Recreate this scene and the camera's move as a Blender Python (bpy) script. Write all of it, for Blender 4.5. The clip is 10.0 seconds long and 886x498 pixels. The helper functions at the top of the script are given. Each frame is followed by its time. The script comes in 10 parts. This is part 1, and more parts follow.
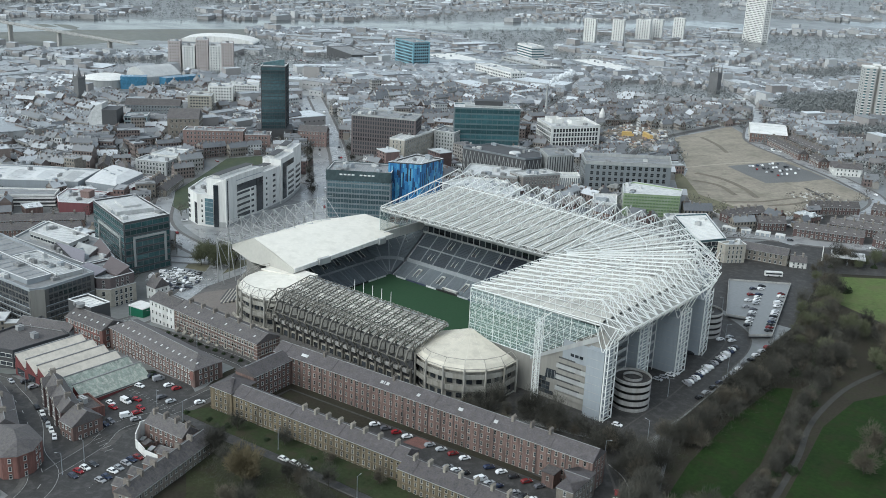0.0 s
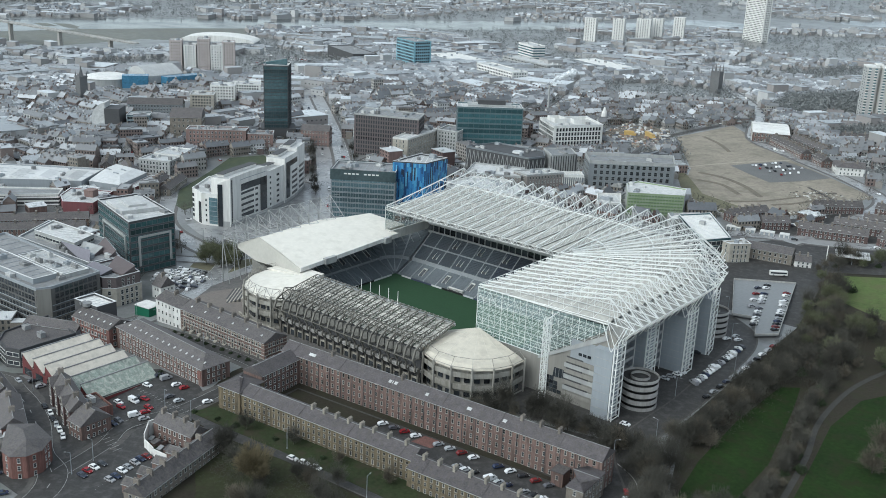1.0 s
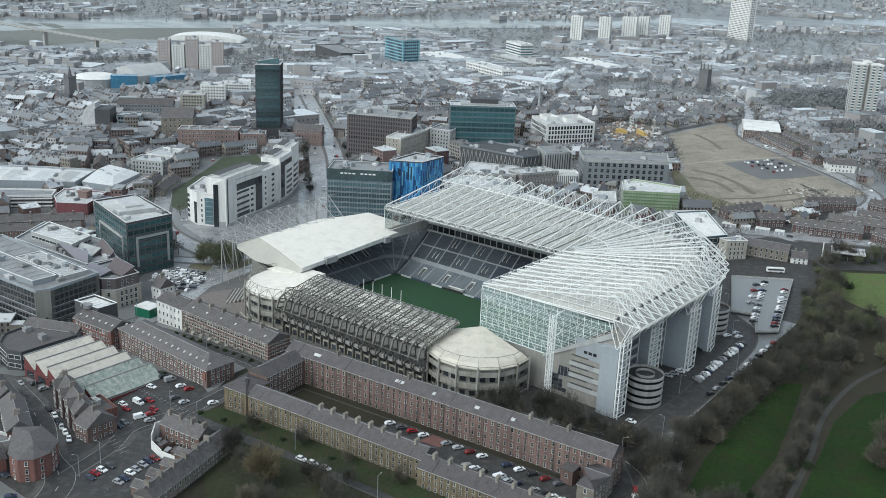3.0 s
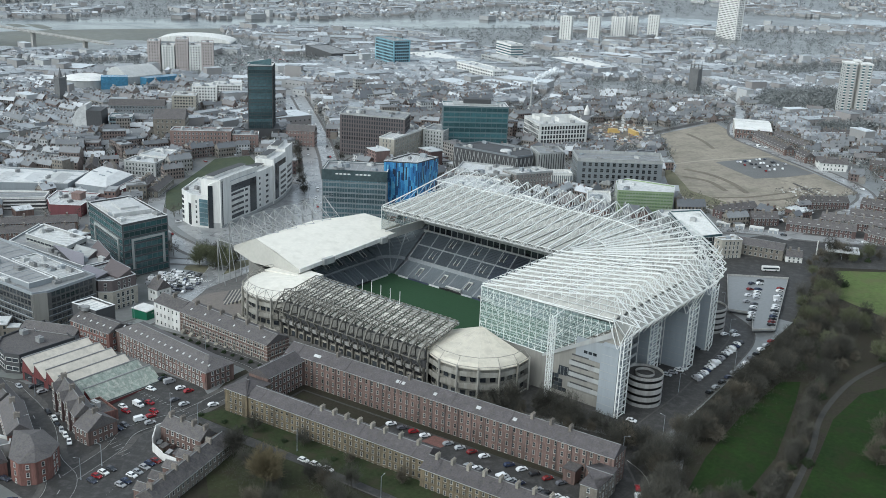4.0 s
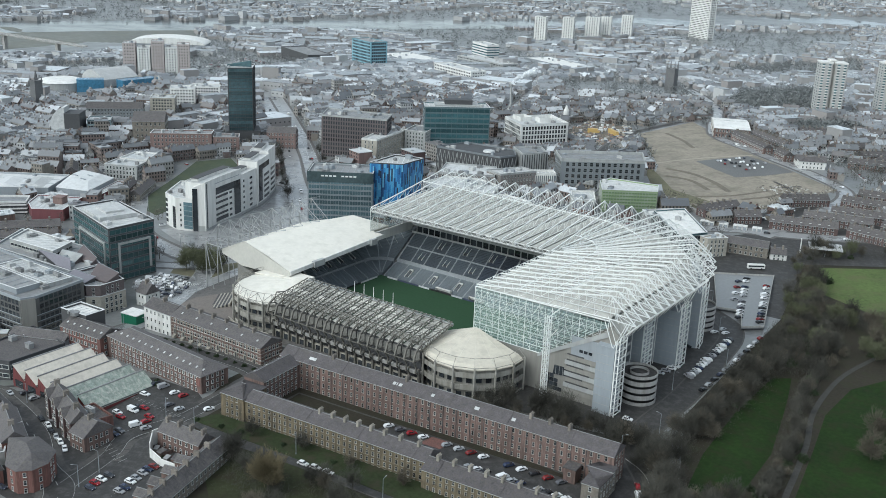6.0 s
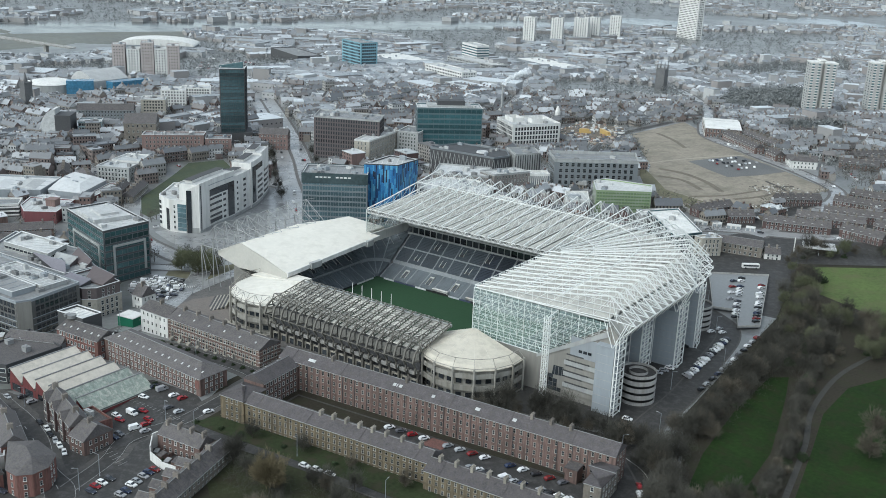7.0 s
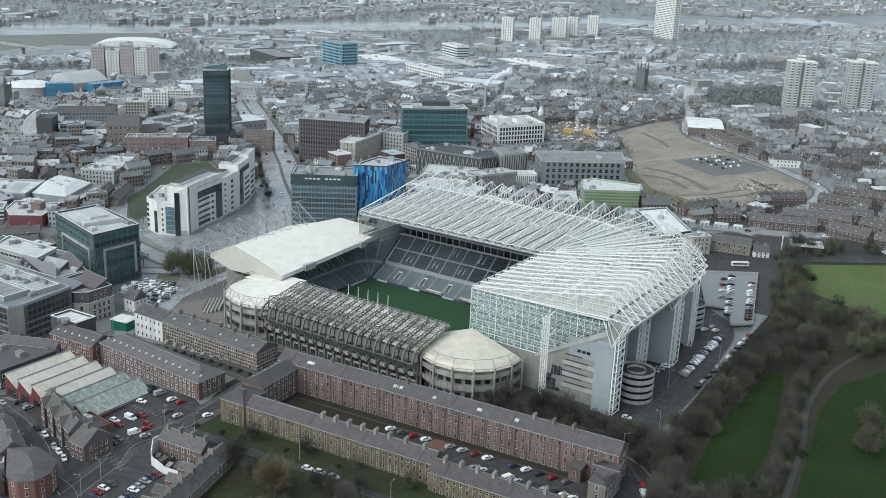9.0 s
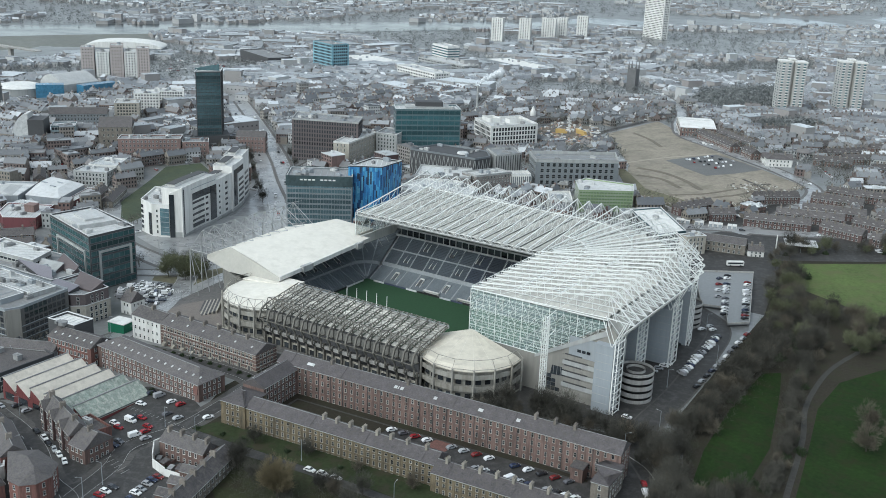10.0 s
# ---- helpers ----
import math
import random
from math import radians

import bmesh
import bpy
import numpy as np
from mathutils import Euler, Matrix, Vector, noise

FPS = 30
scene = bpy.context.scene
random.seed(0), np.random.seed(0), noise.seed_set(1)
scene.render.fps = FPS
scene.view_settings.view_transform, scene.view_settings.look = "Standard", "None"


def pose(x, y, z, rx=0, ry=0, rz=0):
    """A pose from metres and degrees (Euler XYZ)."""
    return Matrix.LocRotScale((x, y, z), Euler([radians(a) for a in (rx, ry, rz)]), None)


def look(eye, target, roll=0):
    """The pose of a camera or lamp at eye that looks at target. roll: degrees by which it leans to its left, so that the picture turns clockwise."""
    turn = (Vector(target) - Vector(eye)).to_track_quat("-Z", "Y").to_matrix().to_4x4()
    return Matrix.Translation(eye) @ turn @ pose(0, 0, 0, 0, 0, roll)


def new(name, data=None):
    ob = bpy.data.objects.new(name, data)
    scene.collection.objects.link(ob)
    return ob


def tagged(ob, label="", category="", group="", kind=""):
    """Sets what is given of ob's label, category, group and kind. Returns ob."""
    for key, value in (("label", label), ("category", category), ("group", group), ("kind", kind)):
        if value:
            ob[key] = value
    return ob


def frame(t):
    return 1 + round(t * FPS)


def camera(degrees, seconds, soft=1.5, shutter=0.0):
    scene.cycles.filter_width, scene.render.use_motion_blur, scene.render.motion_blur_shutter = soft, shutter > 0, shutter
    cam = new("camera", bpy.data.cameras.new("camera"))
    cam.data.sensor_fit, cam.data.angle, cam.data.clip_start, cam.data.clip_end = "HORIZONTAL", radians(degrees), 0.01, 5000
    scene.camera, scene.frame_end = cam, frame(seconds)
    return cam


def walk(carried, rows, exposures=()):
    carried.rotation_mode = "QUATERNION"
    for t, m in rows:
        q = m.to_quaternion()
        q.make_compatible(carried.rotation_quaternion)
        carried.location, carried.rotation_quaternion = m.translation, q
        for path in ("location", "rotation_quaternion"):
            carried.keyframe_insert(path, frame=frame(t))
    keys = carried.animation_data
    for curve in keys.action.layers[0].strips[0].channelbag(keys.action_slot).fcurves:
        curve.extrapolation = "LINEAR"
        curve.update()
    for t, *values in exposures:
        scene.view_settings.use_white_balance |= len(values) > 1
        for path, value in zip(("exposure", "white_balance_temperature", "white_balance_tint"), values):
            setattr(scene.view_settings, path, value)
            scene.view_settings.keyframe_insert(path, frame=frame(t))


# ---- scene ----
cam = camera(47.0, 10.0, soft=0.9)
METRES, EYE, TILT, LEAN, TURN = 46.4, 193.0, 0.5, 0.2, 38.6
ROWS = [
    (0.0, 0.0, 0.0, 0.0, 0.86, -18.27, -2.62),
    (0.5, -0.0387, -0.0013, -0.0009, 0.84, -18.29, -2.65),
    (1.0, -0.0849, -0.0006, -0.003, 0.78, -18.31, -2.65),
    (1.5, -0.1264, -0.0019, -0.004, 0.6, -18.33, -2.63),
    (2.0, -0.1774, -0.0002, -0.0062, 0.46, -18.35, -2.61),
    (2.5, -0.2245, -0.0003, -0.0083, 0.15, -18.35, -2.6),
    (4.0, -0.3817, -0.0031, -0.0091, -0.92, -18.3, -2.54),
    (4.5, -0.43, -0.0029, -0.01, -1.32, -18.28, -2.53),
    (5.0, -0.4818, -0.0015, -0.0108, -1.74, -18.25, -2.53),
    (5.5, -0.5342, -0.0009, -0.0116, -2.17, -18.22, -2.52),
    (7.0, -0.6889, 0.0068, -0.0138, -3.3, -18.12, -2.48),
    (7.5, -0.7401, 0.0092, -0.0152, -3.66, -18.09, -2.48),
    (8.0, -0.792, 0.0127, -0.0157, -4.01, -18.08, -2.47),
    (8.5, -0.8432, 0.0164, -0.0168, -4.39, -18.06, -2.44),
    (9.0, -0.8958, 0.0198, -0.0165, -4.75, -18.04, -2.45),
    (9.5, -0.9476, 0.023, -0.0168, -5.1, -18.01, -2.44),
    (10.0, -0.9987, 0.027, -0.0166, -5.44, -17.99, -2.44),
]
walk(cam, [(t, pose(0, 0, EYE, TILT, LEAN, TURN) @ pose(METRES * x, METRES * y, METRES * z, 90 + pitch, roll, yaw)) for t, x, y, z, yaw, pitch, roll in ROWS],
     exposures=[(0.0, 0.69, 5980, 1), (10.0, 0.69, 5980, 1)])

# ---- daylight: overcast winter sky, soft sun ----
world = bpy.data.worlds.new("overcast_sky")
scene.world = world
world.use_nodes = True
wn = world.node_tree.nodes
sky = wn.new("ShaderNodeTexSky")
sky.sky_type = "NISHITA"
sky.sun_disc = False
sky.sun_elevation, sky.sun_rotation = radians(46), radians(200)
sky.air_density, sky.dust_density, sky.ozone_density = 1.0, 2.5, 1.5
cloud = wn.new("ShaderNodeHueSaturation")   # cloud cover greys the sky
cloud.inputs["Saturation"].default_value = 0.35
world.node_tree.links.new(sky.outputs[0], cloud.inputs["Color"])
world.node_tree.links.new(cloud.outputs[0], wn["Background"].inputs[0])
wn["Background"].inputs[1].default_value = 0.15
sun = new("sun", bpy.data.lights.new("sun", "SUN"))
sun.data.energy, sun.data.angle, sun.data.color = 0.5, radians(60), (1.0, 0.97, 0.93)
sun.matrix_basis = look((-180, -500, 780), (-60, 300, -60))


# ---- small tools ----
def sm(a, b, v):
    u = min(1.0, max(0.0, (v - a) / (b - a)))
    return u * u * (3 - 2 * u)


def gz(x, y):
    """Height of the ground."""
    z = -13 * sm(-320, -560, x) + 0.02 * max(0.0, min(y, 1100) - 530)
    z -= 3.5 * sm(255, 190, y) * sm(-240, -310, x)
    d = math.hypot(x, y)
    return z - 30 * sm(1250, 1900, d) + 75 * sm(2500, 4300, d)


class Geo:
    """Gathers vertices and faces of one mesh."""

    def __init__(self):
        self.v, self.f, self.m = [], [], []

    def add(self, verts, faces, mi=0):
        n = len(self.v)
        self.v.extend([tuple(p) for p in verts])
        self.f.extend([tuple(n + i for i in q) for q in faces])
        self.m.extend([mi] * len(faces))
        return self

    def box(self, x0, y0, z0, x1, y1, z1, mi=0):
        v = [(x0, y0, z0), (x1, y0, z0), (x1, y1, z0), (x0, y1, z0), (x0, y0, z1), (x1, y0, z1), (x1, y1, z1), (x0, y1, z1)]
        return self.add(v, [(0, 3, 2, 1), (4, 5, 6, 7), (0, 1, 5, 4), (1, 2, 6, 5), (2, 3, 7, 6), (3, 0, 4, 7)], mi)

    def hexa(self, v, mi=0):
        return self.add(v, [(0, 3, 2, 1), (4, 5, 6, 7), (0, 1, 5, 4), (1, 2, 6, 5), (2, 3, 7, 6), (3, 0, 4, 7)], mi)

    def beam(self, p, q, r=0.15, sides=4, mi=0):
        p, q = Vector(p), Vector(q)
        d = (q - p).normalized()
        a = d.cross(Vector((0, 0, 1)) if abs(d.z) < 0.95 else Vector((1, 0, 0))).normalized()
        b = d.cross(a)
        ring = [a * math.cos(2 * math.pi * (i + 0.5) / sides) * r + b * math.sin(2 * math.pi * (i + 0.5) / sides) * r for i in range(sides)]
        v = [p + o for o in ring] + [q + o for o in ring]
        f = [(i, (i + 1) % sides, sides + (i + 1) % sides, sides + i) for i in range(sides)]
        return self.add(v, f + [tuple(range(sides))[::-1], tuple(range(sides, 2 * sides))], mi)

    def prism(self, poly, z0, z1, mi=0, top=True, bottom=True):
        n = len(poly)
        v = [(x, y, z0) for x, y in poly] + [(x, y, z1) for x, y in poly]
        f = [(i, (i + 1) % n, n + (i + 1) % n, n + i) for i in range(n)]
        if top:
            f.append(tuple(range(n, 2 * n)))
        if bottom:
            f.append(tuple(range(n))[::-1])
        return self.add(v, f, mi)

    def tube(self, cx, cy, z0, z1, r0, r1=None, sides=24, mi=0, cap=True):
        r1 = r0 if r1 is None else r1
        cs = [(math.cos(2 * math.pi * i / sides), math.sin(2 * math.pi * i / sides)) for i in range(sides)]
        v = [(cx + r0 * c, cy + r0 * s, z0) for c, s in cs] + [(cx + r1 * c, cy + r1 * s, z1) for c, s in cs]
        f = [(i, (i + 1) % sides, sides + (i + 1) % sides, sides + i) for i in range(sides)]
        if cap:
            f += [tuple(range(sides))[::-1], tuple(range(sides, 2 * sides))]
        return self.add(v, f, mi)

    def ring(self, r0, r1, z0, z1, n=40, mi=0):
        v, f = [], []
        for i in range(n):
            c, s = math.cos(2 * math.pi * i / n), math.sin(2 * math.pi * i / n)
            v += [(r0 * c, r0 * s, z0), (r1 * c, r1 * s, z0), (r1 * c, r1 * s, z1), (r0 * c, r0 * s, z1)]
            a, b = 4 * i, 4 * ((i + 1) % n)
            f += [(a + k, b + k, b + (k + 1) % 4, a + (k + 1) % 4) for k in range(4)]
        return self.add(v, f, mi)

    def extrude(self, prof, y0, y1, mi=0):
        """A closed profile of x and z, drawn out along y."""
        n = len(prof)
        v = [(x, y0, z) for x, z in prof] + [(x, y1, z) for x, z in prof]
        return self.add(v, [tuple(range(n)), tuple(range(n, 2 * n))[::-1]] + [(i, n + i, n + (i + 1) % n, (i + 1) % n) for i in range(n)], mi)

    def mesh(self, name, mats, smooth=False):
        me = bpy.data.meshes.new(name)
        me.from_pydata(self.v, [], self.f)
        for m in (mats if isinstance(mats, (list, tuple)) else [mats]):
            me.materials.append(m)
        me.polygons.foreach_set("material_index", self.m)
        if smooth:
            me.polygons.foreach_set("use_smooth", [True] * len(self.f))
        me.update()
        return me


def part(name, geo, material, parent=None, label="", m=None, smooth=False):
    """Links a Geo, bmesh or mesh as one mesh object under a thing or part."""
    if isinstance(geo, Geo):
        me = geo.mesh(name, material, smooth)
    elif isinstance(geo, bmesh.types.BMesh):
        me = bpy.data.meshes.new(name)
        geo.to_mesh(me)
        geo.free()
        me.materials.append(material)
    else:
        me = geo
    ob = new(name, me)
    if parent is not None:
        ob.parent = parent
    if m is not None:
        ob.matrix_basis = m
    if label:
        ob["label"] = label
    return ob


def thing(name, label, category, group="", m=None, kind=""):
    ob = new(name)
    if m is not None:
        ob.matrix_basis = m
    return tagged(ob, label, category, group, kind)


def ccw(poly):
    a = sum(p[0] * q[1] - q[0] * p[1] for p, q in zip(poly, poly[1:] + poly[:1]))
    return list(poly) if a > 0 else list(poly)[::-1]


def rect(cx, cy, lx, ly, deg=0.0):
    c, s = math.cos(radians(deg)), math.sin(radians(deg))
    return [(cx + u * c - v * s, cy + u * s + v * c) for u, v in ((-lx / 2, -ly / 2), (lx / 2, -ly / 2), (lx / 2, ly / 2), (-lx / 2, ly / 2))]


def inset(poly, d):
    """Moves each edge of a convex counter-clockwise outline inwards by d."""
    out, n = [], len(poly)
    for i in range(n):
        a, b, c = Vector(poly[i - 1]), Vector(poly[i]), Vector(poly[(i + 1) % n])
        e, f = (b - a).normalized(), (c - b).normalized()
        ne, nf = Vector((-e.y, e.x)), Vector((-f.y, f.x))
        k = ne + nf
        out.append(tuple(b + k * (d / max(0.3, 1 + ne.dot(nf)))))
    return out


TAKEN = []


def take(poly, pad=2.0):
    """Keeps scattered buildings off this outline."""
    TAKEN.append((inset(ccw(poly), -pad), min(p[0] for p in poly) - pad - 1, max(p[0] for p in poly) + pad + 1, min(p[1] for p in poly) - pad - 1, max(p[1] for p in poly) + pad + 1))


def inside(poly, x, y):
    hit, n = False, len(poly)
    for i in range(n):
        (x0, y0), (x1, y1) = poly[i], poly[i - 1]
        if (y0 > y) != (y1 > y) and x < (x1 - x0) * (y - y0) / (y1 - y0) + x0:
            hit = not hit
    return hit


def is_free(x, y, r=0.0):
    pts = [(x, y)] + ([(x + r, y), (x - r, y), (x, y + r), (x, y - r)] if r else [])
    for poly, x0, x1, y0, y1 in TAKEN:
        for px, py in pts:
            if x0 < px < x1 and y0 < py < y1 and inside(poly, px, py):
                return False
    return True


# ---- materials ----
def surface(name, col, rough=0.8, var=0.25, fine=2.0, coarse=0.08, bump=0.3, metal=0.0, stain=None, rand=0.0, island=0.0, streak=False, spec=0.5):
    """A painted, stone, metal or earth surface with grain, stains and relief at real size."""
    mt = bpy.data.materials.new(name)
    mt.use_nodes = True
    nt = mt.node_tree
    bs = nt.nodes["Principled BSDF"]
    geo = nt.nodes.new("ShaderNodeNewGeometry")
    mp = nt.nodes.new("ShaderNodeMapping")
    mp.inputs["Scale"].default_value = (1, 1, 0.12) if streak else (1, 1, 1)
    nt.links.new(geo.outputs["Position"], mp.inputs["Vector"])

    def noi(scale, detail):
        n = nt.nodes.new("ShaderNodeTexNoise")
        n.inputs["Scale"].default_value, n.inputs["Detail"].default_value, n.inputs["Roughness"].default_value = scale, detail, 0.65
        nt.links.new(mp.outputs[0], n.inputs["Vector"])
        return n

    a, b = noi(fine, 4), noi(coarse, 5)
    mul = nt.nodes.new("ShaderNodeMath")
    mul.operation = "ADD"
    nt.links.new(a.outputs[0], mul.inputs[0])
    nt.links.new(b.outputs[0], mul.inputs[1])
    ramp = nt.nodes.new("ShaderNodeMapRange")
    ramp.inputs["From Min"].default_value, ramp.inputs["From Max"].default_value = 0.65, 1.35
    ramp.inputs["To Min"].default_value, ramp.inputs["To Max"].default_value = 1 - var, 1 + var
    nt.links.new(mul.outputs[0], ramp.inputs["Value"])
    last = ramp.outputs[0]
    if rand or island:
        if rand:
            src = nt.nodes.new("ShaderNodeObjectInfo").outputs["Random"]
        else:
            src = geo.outputs["Random Per Island"]
        r2 = nt.nodes.new("ShaderNodeMapRange")
        k = rand or island
        r2.inputs["To Min"].default_value, r2.inputs["To Max"].default_value = 1 - k, 1 + k
        nt.links.new(src, r2.inputs["Value"])
        m2 = nt.nodes.new("ShaderNodeMath")
        m2.operation = "MULTIPLY"
        nt.links.new(last, m2.inputs[0])
        nt.links.new(r2.outputs[0], m2.inputs[1])
        last = m2.outputs[0]
    sc = nt.nodes.new("ShaderNodeVectorMath")
    sc.operation = "SCALE"
    sc.inputs[0].default_value = col
    nt.links.new(last, sc.inputs["Scale"])
    colour = sc.outputs[0]
    if stain:
        mx = nt.nodes.new("ShaderNodeMix")
        mx.data_type = "RGBA"
        c = noi(coarse * 2.7, 6)
        st = nt.nodes.new("ShaderNodeMapRange")
        st.inputs["From Min"].default_value, st.inputs["From Max"].default_value = 0.48, 0.66
        nt.links.new(c.outputs[0], st.inputs["Value"])
        nt.links.new(st.outputs[0], mx.inputs[0])
        nt.links.new(colour, mx.inputs[6])
        mx.inputs[7].default_value = (*stain, 1)
        colour = mx.outputs[2]
    nt.links.new(colour, bs.inputs["Base Color"])
    bs.inputs["Roughness"].default_value, bs.inputs["Metallic"].default_value = rough, metal
    bs.inputs["Specular IOR Level"].default_value = spec
    rr = nt.nodes.new("ShaderNodeMapRange")
    rr.inputs["From Min"].default_value, rr.inputs["From Max"].default_value = 0.3, 0.7
    rr.inputs["To Min"].default_value, rr.inputs["To Max"].default_value = max(0.03, rough - 0.12), min(1, rough + 0.12)
    nt.links.new(b.outputs[0], rr.inputs["Value"])
    nt.links.new(rr.outputs[0], bs.inputs["Roughness"])
    if bump:
        bp = nt.nodes.new("ShaderNodeBump")
        bp.inputs["Strength"].default_value, bp.inputs["Distance"].default_value = bump, 0.05
        nt.links.new(a.outputs[0], bp.inputs["Height"])
        nt.links.new(bp.outputs[0], bs.inputs["Normal"])
    return mt


def palette(name, cols, rough=0.7, var=0.2, by_object=False, fine=1.2):
    """A surface whose colour is picked per island or per object from a few real ones."""
    mt = surface(name, (1, 1, 1), rough, var, fine, 0.1, 0.2)
    nt = mt.node_tree
    ramp = nt.nodes.new("ShaderNodeValToRGB")
    ramp.color_ramp.interpolation = "CONSTANT"
    e = ramp.color_ramp.elements
    while len(e) < len(cols):
        e.new(0.5)
    for i, c in enumerate(cols):
        e[i].position = i / len(cols)
        e[i].color = (*c, 1)
    src = nt.nodes.new("ShaderNodeObjectInfo").outputs["Random"] if by_object else next(n for n in nt.nodes if n.type == "NEW_GEOMETRY").outputs["Random Per Island"]
    nt.links.new(src, ramp.inputs[0])
    sc = next(n for n in nt.nodes if n.type == "VECT_MATH")
    nt.links.new(ramp.outputs[0], sc.inputs[0])
    return mt


def glass(name, tint, rough=0.08, mix=0.0):
    """Window glass seen from outside: dark, glossy, slightly uneven from pane to pane."""
    mt = surface(name, tint, rough, 0.35, 0.4, 0.05, 0.02, rand=0.45)
    mt.node_tree.nodes["Principled BSDF"].inputs["Specular IOR Level"].default_value = 0.8
    return mt


def sheer(name, col, share):
    """Clear sheeting: partly see-through."""
    mt = surface(name, col, 0.15, 0.1, 0.5, 0.05, 0.0)
    nt = mt.node_tree
    bs = nt.nodes["Principled BSDF"]
    tr = nt.nodes.new("ShaderNodeBsdfTransparent")
    mx = nt.nodes.new("ShaderNodeMixShader")
    mx.inputs[0].default_value = share
    nt.links.new(tr.outputs[0], mx.inputs[1])
    nt.links.new(bs.outputs[0], mx.inputs[2])
    nt.links.new(mx.outputs[0], nt.nodes["Material Output"].inputs[0])
    return mt


DARK_PAVING = surface("damp_dark_paving", (0.085, 0.08, 0.074), 0.7, 0.35, 1.2, 0.15, 0.2, stain=(0.06, 0.058, 0.054), spec=0.3)
ASPHALT = surface("asphalt", (0.041, 0.039, 0.037), 0.65, 0.4, 1.5, 0.12, 0.2, stain=(0.073, 0.07, 0.067), spec=0.3)
CONCRETE = surface("concrete", (0.36, 0.35, 0.33), 0.8, 0.25, 1.5, 0.08, 0.2, stain=(0.24, 0.23, 0.21), streak=True)
PAVING = surface("paving", (0.115, 0.107, 0.1), 0.65, 0.35, 1.2, 0.15, 0.2, stain=(0.08, 0.077, 0.073), spec=0.4)
PAINT_LINE = surface("road_paint", (0.42, 0.42, 0.4), 0.6, 0.2)
SLATE = surface("slate_roof", (0.092, 0.084, 0.084), 0.7, 0.5, 1.6, 0.3, 0.5, stain=(0.12, 0.109, 0.098), rand=0.2, spec=0.3)
SLATE_BROWN = surface("brown_slate_roof", (0.078, 0.07, 0.072), 0.75, 0.5, 1.6, 0.3, 0.5, stain=(0.085, 0.077, 0.07), rand=0.15, spec=0.3)
BRICK_RED = surface("red_brick", (0.165, 0.084, 0.071), 0.85, 0.45, 2.5, 0.25, 0.4, stain=(0.11, 0.064, 0.055), rand=0.15, streak=True, spec=0.3)
BRICK_BROWN = surface("brown_brick", (0.157, 0.107, 0.093), 0.85, 0.5, 2.5, 0.25, 0.4, stain=(0.098, 0.07, 0.06), rand=0.1, streak=True, spec=0.3)
SANDSTONE = surface("sandstone", (0.155, 0.126, 0.083), 0.85, 0.5, 1.5, 0.25, 0.3, stain=(0.075, 0.064, 0.047), streak=True, spec=0.3)
CREAM_STONE = surface("cream_stone", (0.36, 0.335, 0.285), 0.8, 0.2, 1.5, 0.1, 0.2, stain=(0.26, 0.24, 0.205))
WHITE_PAINT = surface("white_render", (0.66, 0.65, 0.62), 0.75, 0.15, 1.0, 0.08, 0.1, stain=(0.54, 0.53, 0.5), streak=True)
WHITE_STEEL = surface("white_painted_steel", (0.72, 0.725, 0.7), 0.5, 0.08, 1.0, 0.08, 0.0)
MEMBRANE = surface("cream_roof_membrane", (0.66, 0.628, 0.56), 0.75, 0.08, 0.4, 0.06, 0.05, stain=(0.59, 0.56, 0.495))
ROOF_SHEET = surface("translucent_roof_sheet", (0.41, 0.398, 0.36), 0.65, 0.25, 0.9, 0.1, 0.1, stain=(0.33, 0.32, 0.29), rand=0.1)
GREY_CLAD = surface("grey_metal_cladding", (0.27, 0.29, 0.305), 0.45, 0.12, 0.6, 0.08, 0.05, streak=True)
PALE_CLAD = surface("pale_grey_cladding", (0.35, 0.355, 0.345), 0.6, 0.12, 0.6, 0.08, 0.1, stain=(0.28, 0.28, 0.27), streak=True)
DARK_STEEL = surface("weathered_grey_steel", (0.16, 0.155, 0.14), 0.6, 0.3, 1.0, 0.1, 0.1)
DARK_CLAD = surface("dark_cladding", (0.06, 0.06, 0.062), 0.7, 0.2, 0.8, 0.1, 0.1)
BROWN_CLAD = surface("brown_terracotta_cladding", (0.105, 0.085, 0.084), 0.7, 0.2, 0.8, 0.1, 0.1)
FELT = surface("grey_roof_felt", (0.2, 0.2, 0.198), 0.6, 0.25, 0.6, 0.06, 0.2, stain=(0.27, 0.27, 0.265), rand=0.2)
COPING = surface("pale_metal_coping", (0.58, 0.58, 0.57), 0.5, 0.12, 1.0, 0.1, 0.0, rand=0.15)
PALE_ROOF = surface("pale_flat_roof", (0.46, 0.46, 0.45), 0.6, 0.22, 0.6, 0.11, 0.2, stain=(0.37, 0.37, 0.36), rand=0.15)
GLASS_DARK = glass("dark_window_glass", (0.03, 0.035, 0.04), 0.1)
GLASS_TEAL = glass("teal_curtain_glass", (0.04, 0.095, 0.105), 0.12)
GLASS_GREEN = glass("dark_green_curtain_glass", (0.028, 0.072, 0.075), 0.1)
GLASS_GREY = glass("grey_curtain_glass", (0.075, 0.125, 0.142), 0.15)
# tint lifted: the haze before the tall tower goes into the glass colour
GLASS_BLACK = glass("black_tower_glass", (0.05, 0.088, 0.097), 0.15)
# red brick with its colour dulled to include the haze over the town
HAZE_DULLED_BRICK = surface("haze_dulled_red_brick", (0.2, 0.135, 0.12), 0.85, 0.35, 2.0, 0.2, 0.3, stain=(0.15, 0.11, 0.1), streak=True)
